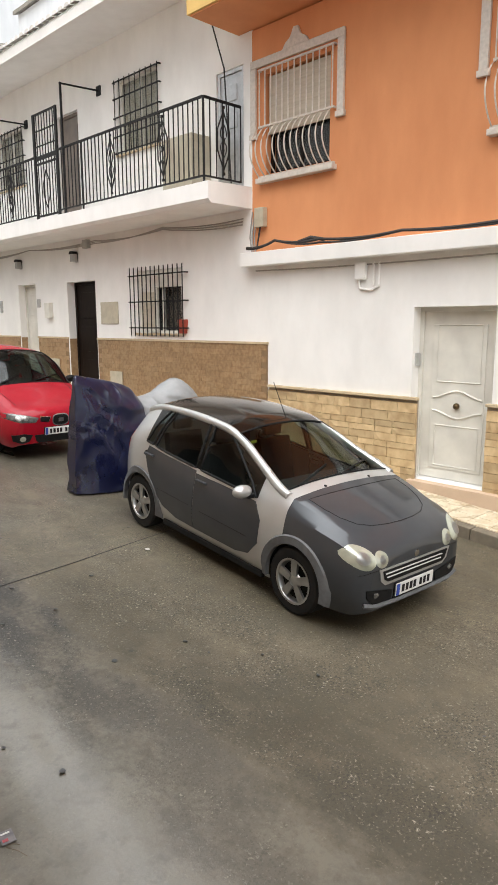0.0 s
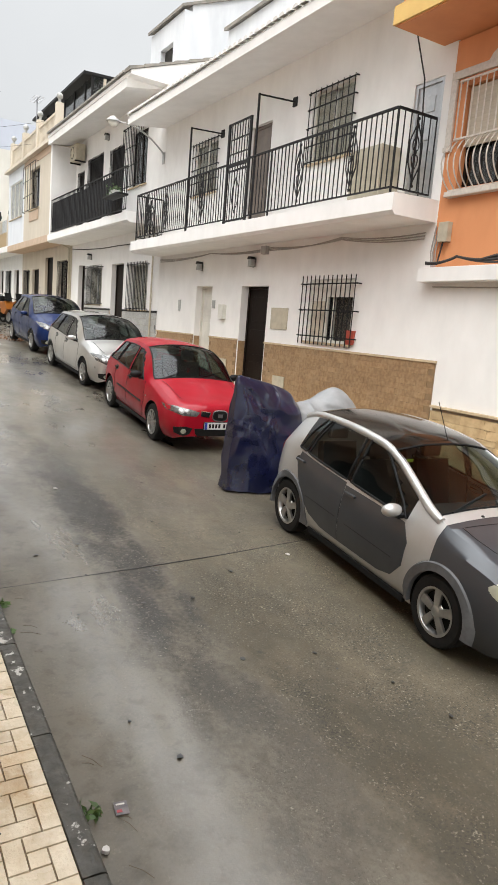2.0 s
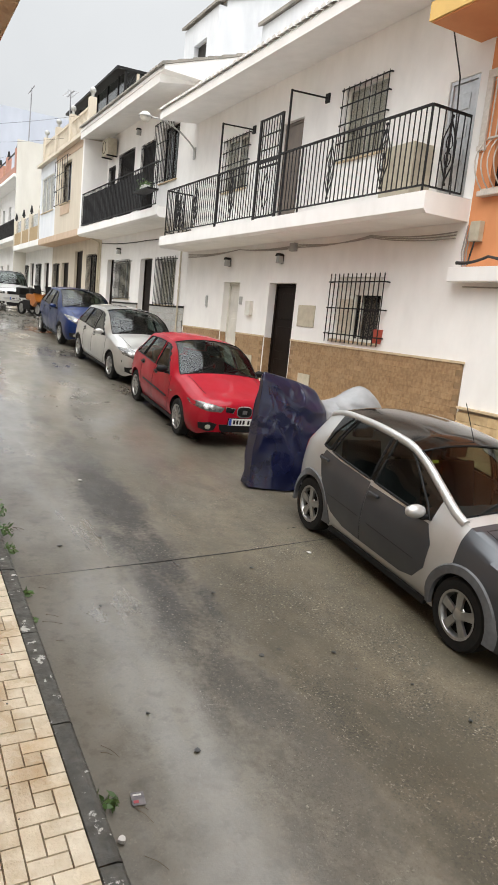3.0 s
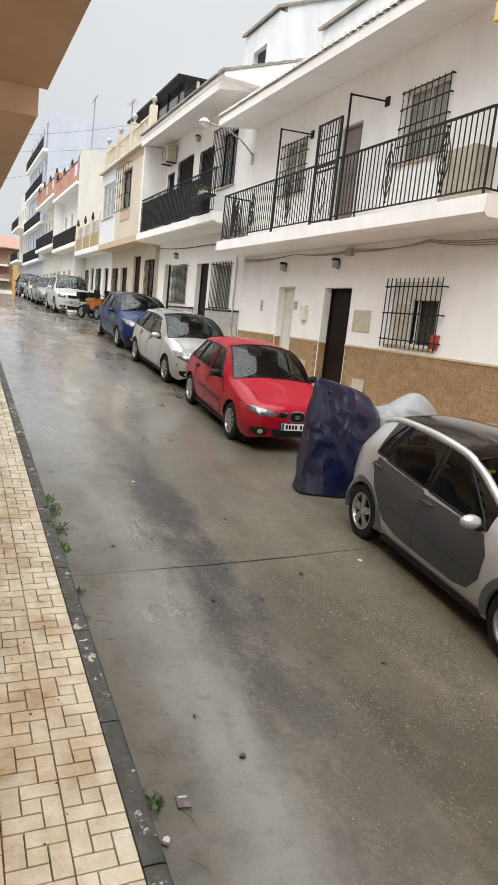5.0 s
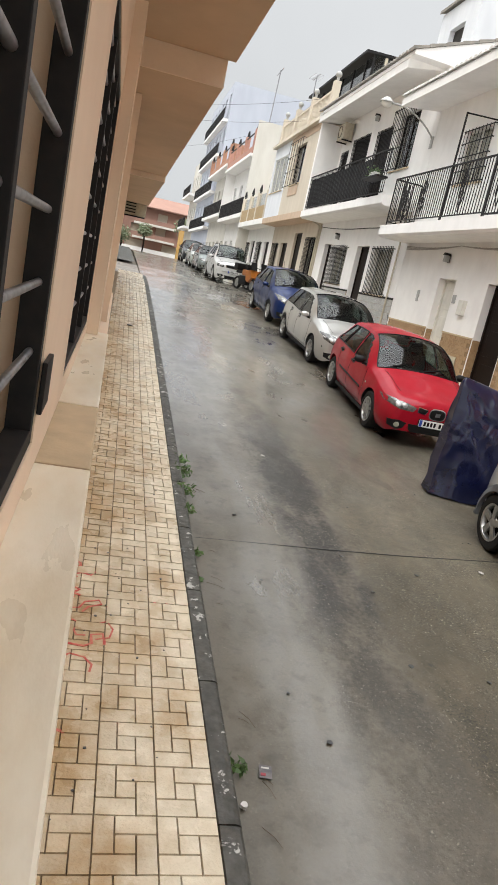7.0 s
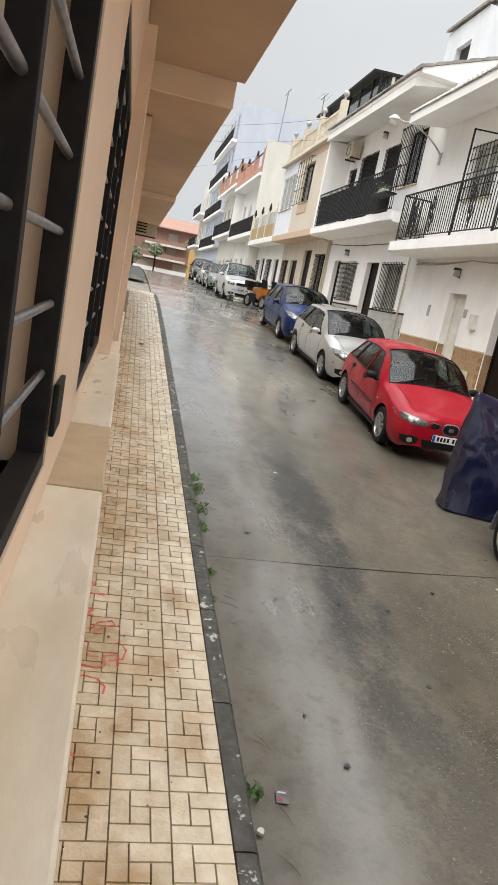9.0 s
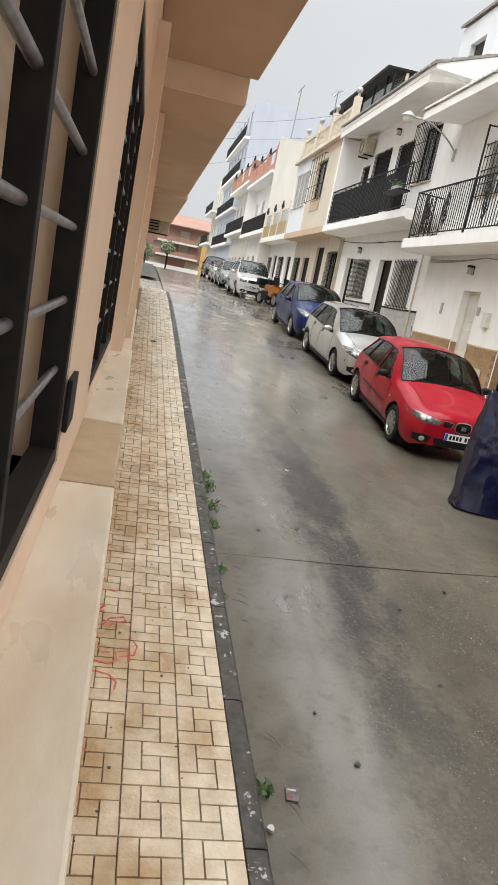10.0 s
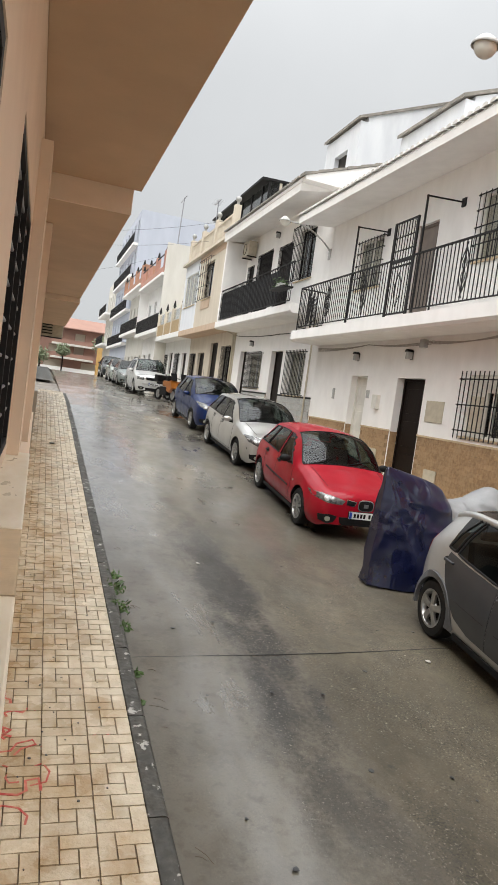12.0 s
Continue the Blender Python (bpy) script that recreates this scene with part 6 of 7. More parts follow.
    b.line("bumper_lip", [(-0.64, 0.3), (-0.5, 0.262), (-0.25, 0.25), (0.25, 0.25), (0.5, 0.262), (0.64, 0.3)], b.front, (0, 1, 0), flare, t, 0.022, 0.01)
    b.line("bumper_seam", [(-0.7, 0.56), (-0.6, 0.575), (-0.48, 0.58)], b.front, (0, 1, 0), TRIM, t, 0.004, 0.001)
    b.line("bumper_seam", [(0.48, 0.58), (0.6, 0.575), (0.7, 0.56)], b.front, (0, 1, 0), TRIM, t, 0.004, 0.001)
    b.patch("badge", ell(0, 0.62, 0.03, 0.03, 16), b.front, (0, 1, 0), CHROME, t, 0.006, 0.003)
    number_plate(b, t, 0.345)
    b.line("bonnet_seam", [(-0.6, -1.13), (-0.585, -1.3), (-0.54, -1.45), (-0.46, -1.57), (-0.34, -1.64), (-0.17, -1.675), (0.0, -1.685), (0.17, -1.675), (0.34, -1.64), (0.46, -1.57), (0.54, -1.45), (0.585, -1.3), (0.6, -1.13), (0.3, -1.15), (0.0, -1.16), (-0.3, -1.15), (-0.6, -1.13)], lambda u, v: (u, v, 3), (0, 0, -1), TRIM, t, 0.004, 0.0)
    for s in (-1, 1):
        b.patch("washer_jet", ell(s * 0.3, -1.04, 0.015, 0.015, 10), lambda u, v: (u, v, 3), (0, 0, -1), TRIM, t, 0.004, 0.006)
        tl = b.patch("tail_light", ell(s * 0.66, 0.9, 0.05, 0.13, 16), lambda u, v: (u, b.y1 + 1, v), (0, -1, 0), RED_LENS, t, 0.004, 0.012)
    wipers(b, t, -0.97, 0.56)
    p, _ = b.hit((0.1, -0.05, 3), (0, 0, -1))
    part("antenna", tube([p, p + Vector((0, 0.22, 0.34))], 0.004, 5), TRIM, t)
    part("sun_sticker", box(-0.5, -0.42, -0.2, -0.198, 1.27, 1.3), mat("lime_sticker", (0.5, 0.6, 0.05), None, 9, 0.6), t)
    park(t, 5.02, 4.86, -4.2)
    return t


def hatch_spec(L, H, W, wb, fo, hood=0.86, nose=0.6, wr=0.3, cowl=-0.95, rf=-0.05, rr=1.35, drop=0.28, belt=0.9, n=90):
    """The lines of an ordinary five-door hatchback."""
    y0, y1 = -L / 2, L / 2
    h = W / 2
    return dict(n=n, axles=(y0 + fo, y0 + fo + wb), wheel_r=wr, crown=0.05, tuck=0.06,
                top=[(y0, nose - 0.04), (y0 + 0.02, nose + 0.02), (y0 + 0.12, nose + 0.1), (y0 + 0.4, hood - 0.07), (cowl - 0.25, hood + 0.05), (cowl, hood + 0.1), ((cowl + rf) / 2, (hood + 0.1 + H) / 2 + 0.06), (rf, H - 0.06), (0.4, H - 0.04), (rr - 0.2, H - 0.08), (rr, H - 0.14), (rr + drop, belt + 0.12), (y1 - 0.05, belt - 0.06), (y1 - 0.01, belt - 0.25), (y1, 0.45)],
                belt=[(y0, nose - 0.07), (y0 + 0.03, nose - 0.01), (y0 + 0.15, nose + 0.04), (y0 + 0.4, hood - 0.14), (cowl, belt - 0.04), (0, belt), (rr, belt + 0.06), (rr + drop, belt + 0.02), (y1 - 0.05, belt - 0.12), (y1, 0.43)],
                half=[(y0, h * 0.7), (y0 + 0.025, h * 0.8), (y0 + 0.12, h * 0.89), (y0 + 0.35, h * 0.965), (y0 + fo, h), (0, h), (rr, h * 0.99), (y1 - 0.25, h * 0.93), (y1 - 0.06, h * 0.83), (y1, h * 0.72)],
                roofw=[(y0, h * 0.62), (y0 + 0.12, h * 0.74), (y0 + 0.4, h * 0.8), (cowl, h * 0.84), (rf - 0.3, h * 0.74), (rf, h * 0.69), (rr, h * 0.66), (rr + drop, h * 0.72), (y1, h * 0.6)],
                bot=[(y0, 0.26), (y0 + 0.2, 0.19), (0, 0.2), (y1 - 0.3, 0.22), (y1, 0.3)],
                windscreen=(cowl, rf), rear_glass=(rr, rr + drop), cuts=(cowl, rf, rr, rr + drop),
                side_glass=[(cowl + 0.28, 0.18, rf + 0.1, 0.2), (0.26, 0.95, 0.28, 0.85), (1.0, rr + 0.06, 0.91, rr - 0.2)])


def hatch(label, pm, sp, x, y, yaw, spokes=7, lights=None, grille=None, mirror_mat=None, strip=None, plate_z=0.42, rim=None, roof_rails=False, extras=None):
    t, b = car_thing(0, 0, sp, label)
    b.build(t, pm)
    finish(b, t, sp, spokes, rim=rim)
    y0, h = b.y0, max(q[1] for q in sp["half"])
    rf, cowl = sp["windscreen"][1], sp["windscreen"][0]
    belt = b.belt(0)
    for s in (-1, 1):
        pl, d = side(s)
        b.line("door_gap", [(0.22, belt - 0.01), (0.22, 0.3)], pl, d, TRIM, t, 0.004, 0)
        b.line("door_gap", [(cowl + 0.2, belt - 0.03), (cowl + 0.12, 0.55), (cowl + 0.25, 0.28), (0.9, 0.28), (0.98, belt - 0.01)], pl, d, TRIM, t, 0.004, 0)
        if strip:
            b.line("side_strip", [(cowl + 0.25, 0.52), (0.85, 0.56)], pl, d, strip, t, 0.014, 0.004)
        part("sill", box(min(s * (h - 0.1), s * (h - 0.05)), max(s * (h - 0.1), s * (h - 0.05)), sp["axles"][0] + 0.36, sp["axles"][1] - 0.36, 0.17, 0.23, 0.01), TRIM, t)
        if lights:
            o = [(s * u, v) for u, v in lights]
            hl = b.patch("headlight", dense(o, 5), b.front, (0, 1, 0), LENS_DARK, t, 0.004, 0.012, "clear headlamp with chrome bowls")
            cu, cv = sum(p[0] for p in o) / len(o), sum(p[1] for p in o) / len(o)
            for q in (-0.05, 0.05):
                b.patch("reflector", ell(cu + q, cv, 0.035, 0.035, 14), b.front, (0, 1, 0), BOWL, hl, 0.016, 0.006)
        b.patch("fog_housing", dense([(s * 0.45, 0.39), (s * 0.58, 0.42), (s * 0.74, 0.4), (s * 0.72, 0.31), (s * 0.6, 0.27), (s * 0.5, 0.3)], 5), b.front, (0, 1, 0), TRIM, t, 0.008, rings=5)
        b.patch("fog_light", ell(s * 0.6, 0.345, 0.042, 0.038, 14), b.front, (0, 1, 0), LENS, t, 0.014, 0.008)
        b.patch("tail_light", ell(s * (h - 0.13), 0.92, 0.06, 0.14, 16), lambda u, v: (u, b.y1 + 1, v), (0, -1, 0), RED_LENS, t, 0.004, 0.012)
        b.line("bonnet_seam", [(s * h * 0.72, cowl - 0.05), (s * h * 0.62, y0 + 0.32)], lambda u, v: (u, v, 3), (0, 0, -1), TRIM, t, 0.004, 0)
    b.patch("lower_grille", dense([(-0.42, 0.385), (0.42, 0.385), (0.4, 0.3), (0.34, 0.245), (-0.34, 0.245), (-0.4, 0.3)], 6), b.front, (0, 1, 0), TRIM, t, 0.008, rings=6)
    for o, m, lf in (grille or []):
        b.patch("grille", dense(o, 5), b.front, (0, 1, 0), m, t, lf)
    number_plate(b, t, plate_z)
    handle(b, t, 0.1, belt - 0.09, mirror_mat or pm)
    handle(b, t, 0.9, belt - 0.06, mirror_mat or pm)
    mirror(b, t, cowl + 0.36, belt + 0.02, mirror_mat or pm)
    wipers(b, t, cowl - 0.02, h * 0.68)
    p, _ = b.hit((0.0, sp["rear_glass"][0] - 0.12, 3), (0, 0, -1))
    if p is not None:
        part("antenna", tube([p, p + Vector((0, 0.12, 0.22))], 0.005, 5), TRIM, t)
    if roof_rails:
        for s in (-1, 1):
            pts = []
            for k in range(9):
                yy = rf + 0.15 + (sp["rear_glass"][0] - rf - 0.3) * k / 8
                r = b.ring(yy)
                pts.append((s * (r[14][0] - 0.03), yy, r[14][1] + (0.07 if 0 < k < 8 else 0.0)))
            part("roof_rail", tube(pts, 0.018, 6), TRIM, t)
    if extras:
        extras(b, t)
    return park(t, x, y, yaw)


small_car()
RED = paint("red_paint", (0.28, 0.001, 0.011), 0.0, 0.6, 0.5)
HL = [(0.345, 0.64), (0.5, 0.68), (0.68, 0.705), (0.8, 0.69), (0.79, 0.63), (0.62, 0.585), (0.4, 0.575)]


def red_extras(b, t):
    for s in (-1, 1):
        o = [(s * 0.17, 0.635), (s * 0.31, 0.655), (s * 0.315, 0.59), (s * 0.2, 0.575)]
        b.patch("side_grille_surround", dense([((u - s * 0.24) * 1.18 + s * 0.24, (v - 0.614) * 1.3 + 0.614) for u, v in o], 4), b.front, (0, 1, 0), CHROME, t, 0.004)
        b.patch("side_grille", dense(o, 4), b.front, (0, 1, 0), TRIM, t, 0.009)
        pl, d = side(s)
        b.patch("side_repeater", ell(-0.82, 0.66, 0.03, 0.016, 12), pl, d, LENS, t, 0.004, 0.004)
    b.patch("grille_surround", ell(0, 0.59, 0.135, 0.09, 24, 0, 3), b.front, (0, 1, 0), CHROME, t, 0.004)
    g = b.patch("grille", ell(0, 0.59, 0.118, 0.075, 24, 0, 3), b.front, (0, 1, 0), TRIM, t, 0.01)
    b.patch("badge", dense([(-0.04, 0.62), (0.04, 0.62), (0.04, 0.56), (-0.04, 0.56)], 4), b.front, (0, 1, 0), CHROME, g, 0.016)
    part("hanging_charm", box(-0.02, 0.02, -0.55, -0.52, 1.02, 1.1, 0.008), RED_LENS, t, "small red charm behind the windscreen")


hatch("bright red five-door hatchback with a black side strip", RED, hatch_spec(3.95, 1.44, 1.7, 2.46, 0.8, hood=0.84, nose=0.62, cowl=-0.86, rf=-0.08, n=130), 5.13, 11.3, -2.6, 10, HL, None, TRIM, TRIM, 0.43, extras=red_extras)
SILVER = paint("silver_paint", (0.46, 0.46, 0.44), 0.6, 0.3)
HLF = [(0.4, 0.72), (0.62, 0.78), (0.78, 0.76), (0.76, 0.66), (0.6, 0.6), (0.42, 0.62)]
hatch("silver five-door hatchback with a black bumper strip", SILVER, hatch_spec(4.17, 1.46, 1.7, 2.615, 0.85, hood=0.86, nose=0.66, rr=1.5, drop=0.3, cowl=-0.98), 5.25, 15.92, 1.0, 7, HLF, [([(-0.3, 0.7), (0.3, 0.7), (0.26, 0.63), (-0.26, 0.63)], CHROME, 0.006), ([(-0.27, 0.69), (0.27, 0.69), (0.24, 0.64), (-0.24, 0.64)], TRIM, 0.011), ([(-0.78, 0.53), (0.78, 0.53), (0.78, 0.49), (-0.78, 0.49)], TRIM, 0.008)], None, None, 0.44)
BLUE = paint("blue_paint", (0.002, 0.016, 0.085), 0.2, 0.5, 0.6)
HLB = [(0.3, 0.7), (0.6, 0.84), (0.78, 0.86), (0.74, 0.74), (0.56, 0.66), (0.32, 0.64)]
hatch("deep blue five-door hatchback with slanted headlamps", BLUE, hatch_spec(3.95, 1.52, 1.7, 2.51, 0.82, hood=0.93, nose=0.7, belt=0.95, rr=1.4), 5.3, 20.98, 1.0, 8, HLB, [([(-0.42, 0.52), (0.42, 0.52), (0.5, 0.3), (-0.5, 0.3)], TRIM, 0.006)], None, None, 0.52)
hatch("silver off-roader with black roof rails", paint("pale_silver_paint", (0.6, 0.6, 0.58), 0.45, 0.32), hatch_spec(4.4, 1.75, 1.78, 2.65, 0.85, hood=1.02, nose=0.85, belt=1.08, wr=0.36, cowl=-0.8, rf=-0.2, rr=1.85, drop=0.2), 5.35, 34.65, 0.5, 6, [(0.5, 0.86), (0.8, 0.88), (0.8, 0.74), (0.5, 0.74)], [([(-0.42, 0.88), (0.42, 0.88), (0.4, 0.74), (-0.4, 0.74)], CHROME, 0.006), ([(-0.38, 0.86), (0.38, 0.86), (0.36, 0.76), (-0.36, 0.76)], TRIM, 0.012), ([(-0.8, 0.6), (0.8, 0.6), (0.8, 0.52), (-0.8, 0.52)], SILVER, 0.02)], None, None, 0.56, roof_rails=True)
hatch("grey-green saloon parked in the row", paint("grey_green_paint", (0.2, 0.23, 0.22), 0.4, 0.35), hatch_spec(4.2, 1.5, 1.7, 2.6, 0.85, n=60), 5.3, 41.7, 0, 6, HLF, None, None, None, 0.45)
hatch("pale green-grey hatchback parked in the row", paint("pale_green_paint", (0.42, 0.46, 0.42), 0.3, 0.35), hatch_spec(4.1, 1.5, 1.7, 2.55, 0.85, n=60), 5.3, 46.4, 0, 6, HLF, None, None, None, 0.45)
hatch("dark van-like car parked in the row", paint("near_black_paint", (0.02, 0.024, 0.028), 0.3, 0.3), hatch_spec(4.3, 1.65, 1.75, 2.6, 0.85, hood=0.95, nose=0.75, belt=1.0, n=60), 5.3, 52.6, 0, 6, HLF, None, None, None, 0.5)


# ---- covered motorcycle between the cars ----
def bike_cover():
    """A sheet thrown over a motorcycle: a sharp peak over the screen, drooping top edge, hanging pleats."""
    navy = mat("navy_nylon", (0.0025, 0.0045, 0.024), (0.004, 0.006, 0.032), 5, 0.24, 0.34, bump=0.1, bscale=9, spec=0.4, coat=0.6)
    silver = mat("silver_nylon", (0.25, 0.255, 0.26), (0.19, 0.195, 0.2), 5, 0.35, 0.55, bump=0.5, bscale=8)
    t = thing("motorcycle_cover", pose(0, 0, 0), "navy and silver nylon cover draped over a motorcycle", "motorcycle cover")
    top = curve_fn([(4.36, 1.46), (4.39, 1.52), (4.5, 1.5), (4.75, 1.45), (5.0, 1.39), (5.22, 1.31), (5.38, 1.16), (5.7, 1.22), (6.05, 1.38), (6.3, 1.25), (6.5, 0.9)])
    wid = curve_fn([(4.36, 0.05), (4.5, 0.11), (4.8, 0.2), (5.2, 0.28), (6.0, 0.34), (6.5, 0.25)])
    mid = curve_fn([(4.2, 7.66), (5.0, 7.72), (6.5, 7.76)])

    def pleats(x, z, sd):
        """Hanging folds that fan from the peak, a few slanting swags, and sharp small creases."""
        dx, dz = x - 4.4, 1.55 - z
        fan, reach = math.atan2(dx, dz), math.hypot(dx, dz)
        w = 0.7 * noise.noise(Vector((x * 2.5, z * 2.5, 2 + sd)))
        rid = 0.5 - abs(noise.noise(Vector((fan * 3.0 + w, reach * 0.9 + sd, 0.5))))
        swag = 0.5 - abs(noise.noise(Vector((x * 1.5 + z * 2.6 + w, (z - x) * 1.1 + sd, 3.0))))
        cr = 0.5 - abs(noise.noise(Vector((x * 4 - z * 3.4 + w * 2, z * 3.6 + x * 2 + sd, 7.0))))
        return 0.1 * rid * rid * min(1, reach * 1.3) + 0.15 * swag * swag + 0.035 * cr * cr

    def loft(xa, xb, n, foot=0.015):
        bm = bmesh.new()
        rows = []
        for i in range(n + 1):
            x = xa + (xb - xa) * i / n
            H, W, M = top(x), wid(x), mid(x)
            row = []
            for k in range(97):
                a = math.pi * k / 96
                c, q = math.cos(a), math.sin(a) ** 0.62
                down = 1 - q
                z = foot + (H - foot) * q
                sd = 5.0 if c > 0 else 0.0
                fold = pleats(x, z, sd) * min(1, abs(c) * 2.2)
                yy = M - c * W * (1 + 0.45 * down) - math.copysign(fold, c)
                # the free edge leans out towards the foot
                xx = x - 0.1 * down * max(0, 1 - (x - 4.36) / 0.9) + 0.02 * noise.noise(Vector((q * 5, x * 3, 9)))
                hem = 0.02 * noise.noise(Vector((x * 6, sd, 3))) if z < 0.12 else 0
                row.append(bm.verts.new((xx, yy, gz(yy) + max(z + hem, 0.004))))
            rows.append(row)
        for A, B in zip(rows, rows[1:]):
            for k in range(96):
                bm.faces.new((A[k], A[k + 1], B[k + 1], B[k]))
        return bm, rows

    bm, rows = loft(4.36, 5.38, 120)
    bm.faces.new(rows[0])
    part("navy_half", bm, navy, t, "creased navy nylon", smooth=True)
    bm, rows = loft(5.32, 6.5, 80, 0.1)
    bm.faces.new(rows[-1])
    part("silver_half", bm, silver, t, "creased silver nylon", smooth=True)


bike_cover()


def motorbike(x, y, seed):
    body = mat("orange_fairing", (0.26, 0.08, 0.008), None, 5, 0.3, coat=0.6)
    t = thing("motorbike", pose(x, y, gz(y), 0, 0, 20), "orange and black motorbike parked between cars", "motorbike", "parked motorbikes")
    for yy in (-0.65, 0.65):
        w = part("wheel", lathe(bmesh.new(), [(-0.05, 0.2), (-0.06, 0.27), (0, 0.3), (0.06, 0.27), (0.05, 0.2)], 24), TYRE, t, smooth=True)
        w.location = (0, yy, 0.3)
        part("rim", lathe(bmesh.new(), [(-0.03, 0.2), (-0.03, 0.0), (0.03, 0.0), (0.03, 0.2)], 16), RIM, w)
    part("fairing", prism([(-0.75, 0.62), (-0.55, 0.95), (-0.3, 0.85), (-0.25, 0.5), (-0.5, 0.4)], "x", -0.18, 0.18), body, t)
    part("tank", box(-0.16, 0.16, -0.3, 0.15, 0.65, 0.92, 0.07), body, t)
    part("seat", box(-0.15, 0.15, 0.12, 0.7, 0.72, 0.84, 0.05), TRIM, t)
    part("engine", box(-0.2, 0.2, -0.3, 0.3, 0.25, 0.64, 0.06), TRIM, t)
    part("top_box", box(-0.22, 0.22, 0.5, 0.85, 0.85, 1.15, 0.05), TRIM, t)
    part("fork", tube([(0.0, -0.65, 0.3), (0.0, -0.42, 0.98)], 0.04, 8), GALV, t)
    part("handlebar", tube([(-0.35, -0.32, 1.08), (0, -0.42, 1.02), (0.35, -0.32, 1.08)], 0.015, 6), TRIM, t)
    part("windscreen", prism([(-0.62, 0.95), (-0.6, 0.97), (-0.48, 1.28), (-0.5, 1.28)], "x", -0.15, 0.15), TRIM, t)


motorbike(5.62, 30.4, 1)
motorbike(6.15, 30.8, 2)

# ---- cables on the fronts ----
def cable(name, pts, r=0.012, material=None, sag=0.0, label="black cable strung along a house wall"):
    out = []
    for p, q in zip(pts, pts[1:]):
        p, q = Vector(p), Vector(q)
        for k in range(10):
            t = k / 10
            v = p.lerp(q, t)
            v.z -= sag * 4 * t * (1 - t)
            out.append(v)
    out.append(Vector(pts[-1]))
    return tagged(link(name, tube(out, r, 6), material or CABLE), label, "cable")


for k in range(3):
    cable("wall_cable", [(XA - 0.02 - 0.01 * k, 8.4, 4.52 - 0.05 * k), (XA - 0.02, 10.6, 4.6 - 0.02 * k), (XA - 0.02, 13.0, 4.5 + 0.03 * k), (XA - 0.02, 16.0, 4.58), (XA - 0.02, 19.3, 4.5 + 0.04 * k)], 0.011, CABLE_GREY, 0.05, "grey telephone cable drooping under a balcony")
for k in range(2):
    cable("wall_cable", [(XA - 0.24, 8.1, 3.99 + 0.02 * k), (XA - 0.1, 7.6, 4.1), (XA - 0.2, 6.6, 3.98 + 0.05 * k), (XA - 0.18, 5.2, 4.02), (XA - 0.18, 3.4, 4.0 + 0.03 * k), (XA - 0.18, 0.5, 3.98)], 0.016 + 0.006 * k, CABLE, 0.04, "black cable lying along a white ledge")
cable("wall_cable", [(XA - 0.16, 7.05, 4.02), (XA - 0.15, 6.8, 4.07), (XA - 0.15, 6.55, 4.02)], 0.03, CABLE, 0, "coiled black cable on a white ledge")
cable("wall_cable", [(XA - 0.06, 7.95, 4.4), (XA - 0.08, 8.0, 4.1), (XA - 0.2, 7.9, 3.98)], 0.014, CABLE)
for k in range(3):
    cable("wall_cable", [(XA - 0.03, 8.05 + 0.06 * k, 4.6), (XA - 0.04, 8.12 + 0.05 * k, 4.2), (XA - 0.03, 8.1 + 0.04 * k, 3.95)], 0.011, CABLE_GREY, 0, "grey cable clipped to a house corner")
cable("wall_cable", [(XA - 0.02, 8.1, 3.66), (XA - 0.02, 4.0, 3.64), (XA - 0.02, 0.5, 3.62)], 0.012, CABLE_GREY, 0.02, "grey cable under a white ledge")
cable("wall_cable", [(XA - 0.02, 19.4, 5.3), (XA - 0.02, 23, 5.2), (XA - 0.02, 28.7, 5.4)], 0.015, CABLE, 0.06)
cable("downpipe", [(XA - 0.08, 9.15, 7.9), (XA - 0.1, 8.75, 6.9), (XA - 0.1, 8.6, 5.1)], 0.013, CABLE, 0, "dark pole leaning against a white wall")
cable("overhead_wire", [(-0.3, 33, 9.2), (7.6, 30.5, 10.7)], 0.006, CABLE, 0.25, "thin wire slung across the street")
cable("overhead_wire", [(-0.3, 37, 9.4), (7.6, 33.5, 10.3)], 0.006, CABLE, 0.25, "thin wire slung across the street")
cable("overhead_wire", [(-0.4, 48, 9.2), (7.3, 50, 12.0)], 0.007, CABLE, 0.3, "thin wire slung across the street")
tagged(link("junction_box", box(XA - 0.1, XA, 13.2, 13.4, 4.42, 4.6, 0.01), GREYBOX), "grey cable junction box under a balcony", "junction box")

# red pot in the barred window
pot = thing("flower_pot", pose(XA - 0.03, 10.05, 2.62), "small red pot behind window bars", "flower pot")
part("pot", prism([(-0.1, 0.0), (0.1, 0.0), (0.13, 0.26), (-0.13, 0.26)], "x", -0.02, 0.12), mat("red_clay_pot", (0.42, 0.07, 0.04), None, 8, 0.6), pot)
shelf_plant = thing("potted_plant", pose(6.92, 20.3, 6.33), "leafy green plant on an iron balcony shelf", "plant")
part("pot", box(-0.1, 0.1, -0.2, 0.2, 0, 0.14, 0.02), GREYBOX, shelf_plant)


def leaves(n, r, h, seed, size=0.05):
    rnd = random.Random(seed)
    bm = bmesh.new()
    for _ in range(n):
        c = Vector((rnd.uniform(-r, r), rnd.uniform(-r, r), rnd.uniform(0.02, h)))
        u = Vector((rnd.gauss(0, 1), rnd.gauss(0, 1), rnd.gauss(0.4, 0.6))).normalized() * size * rnd.uniform(0.6, 1.3)
        w = u.orthogonal().normalized() * size * 0.35
        bm.faces.new([bm.verts.new(v) for v in (c - u, c + w, c + u, c - w)])
    return bm


part("foliage", leaves(70, 0.2, 0.3, 4, 0.06), GREEN_LEAF, shelf_plant)

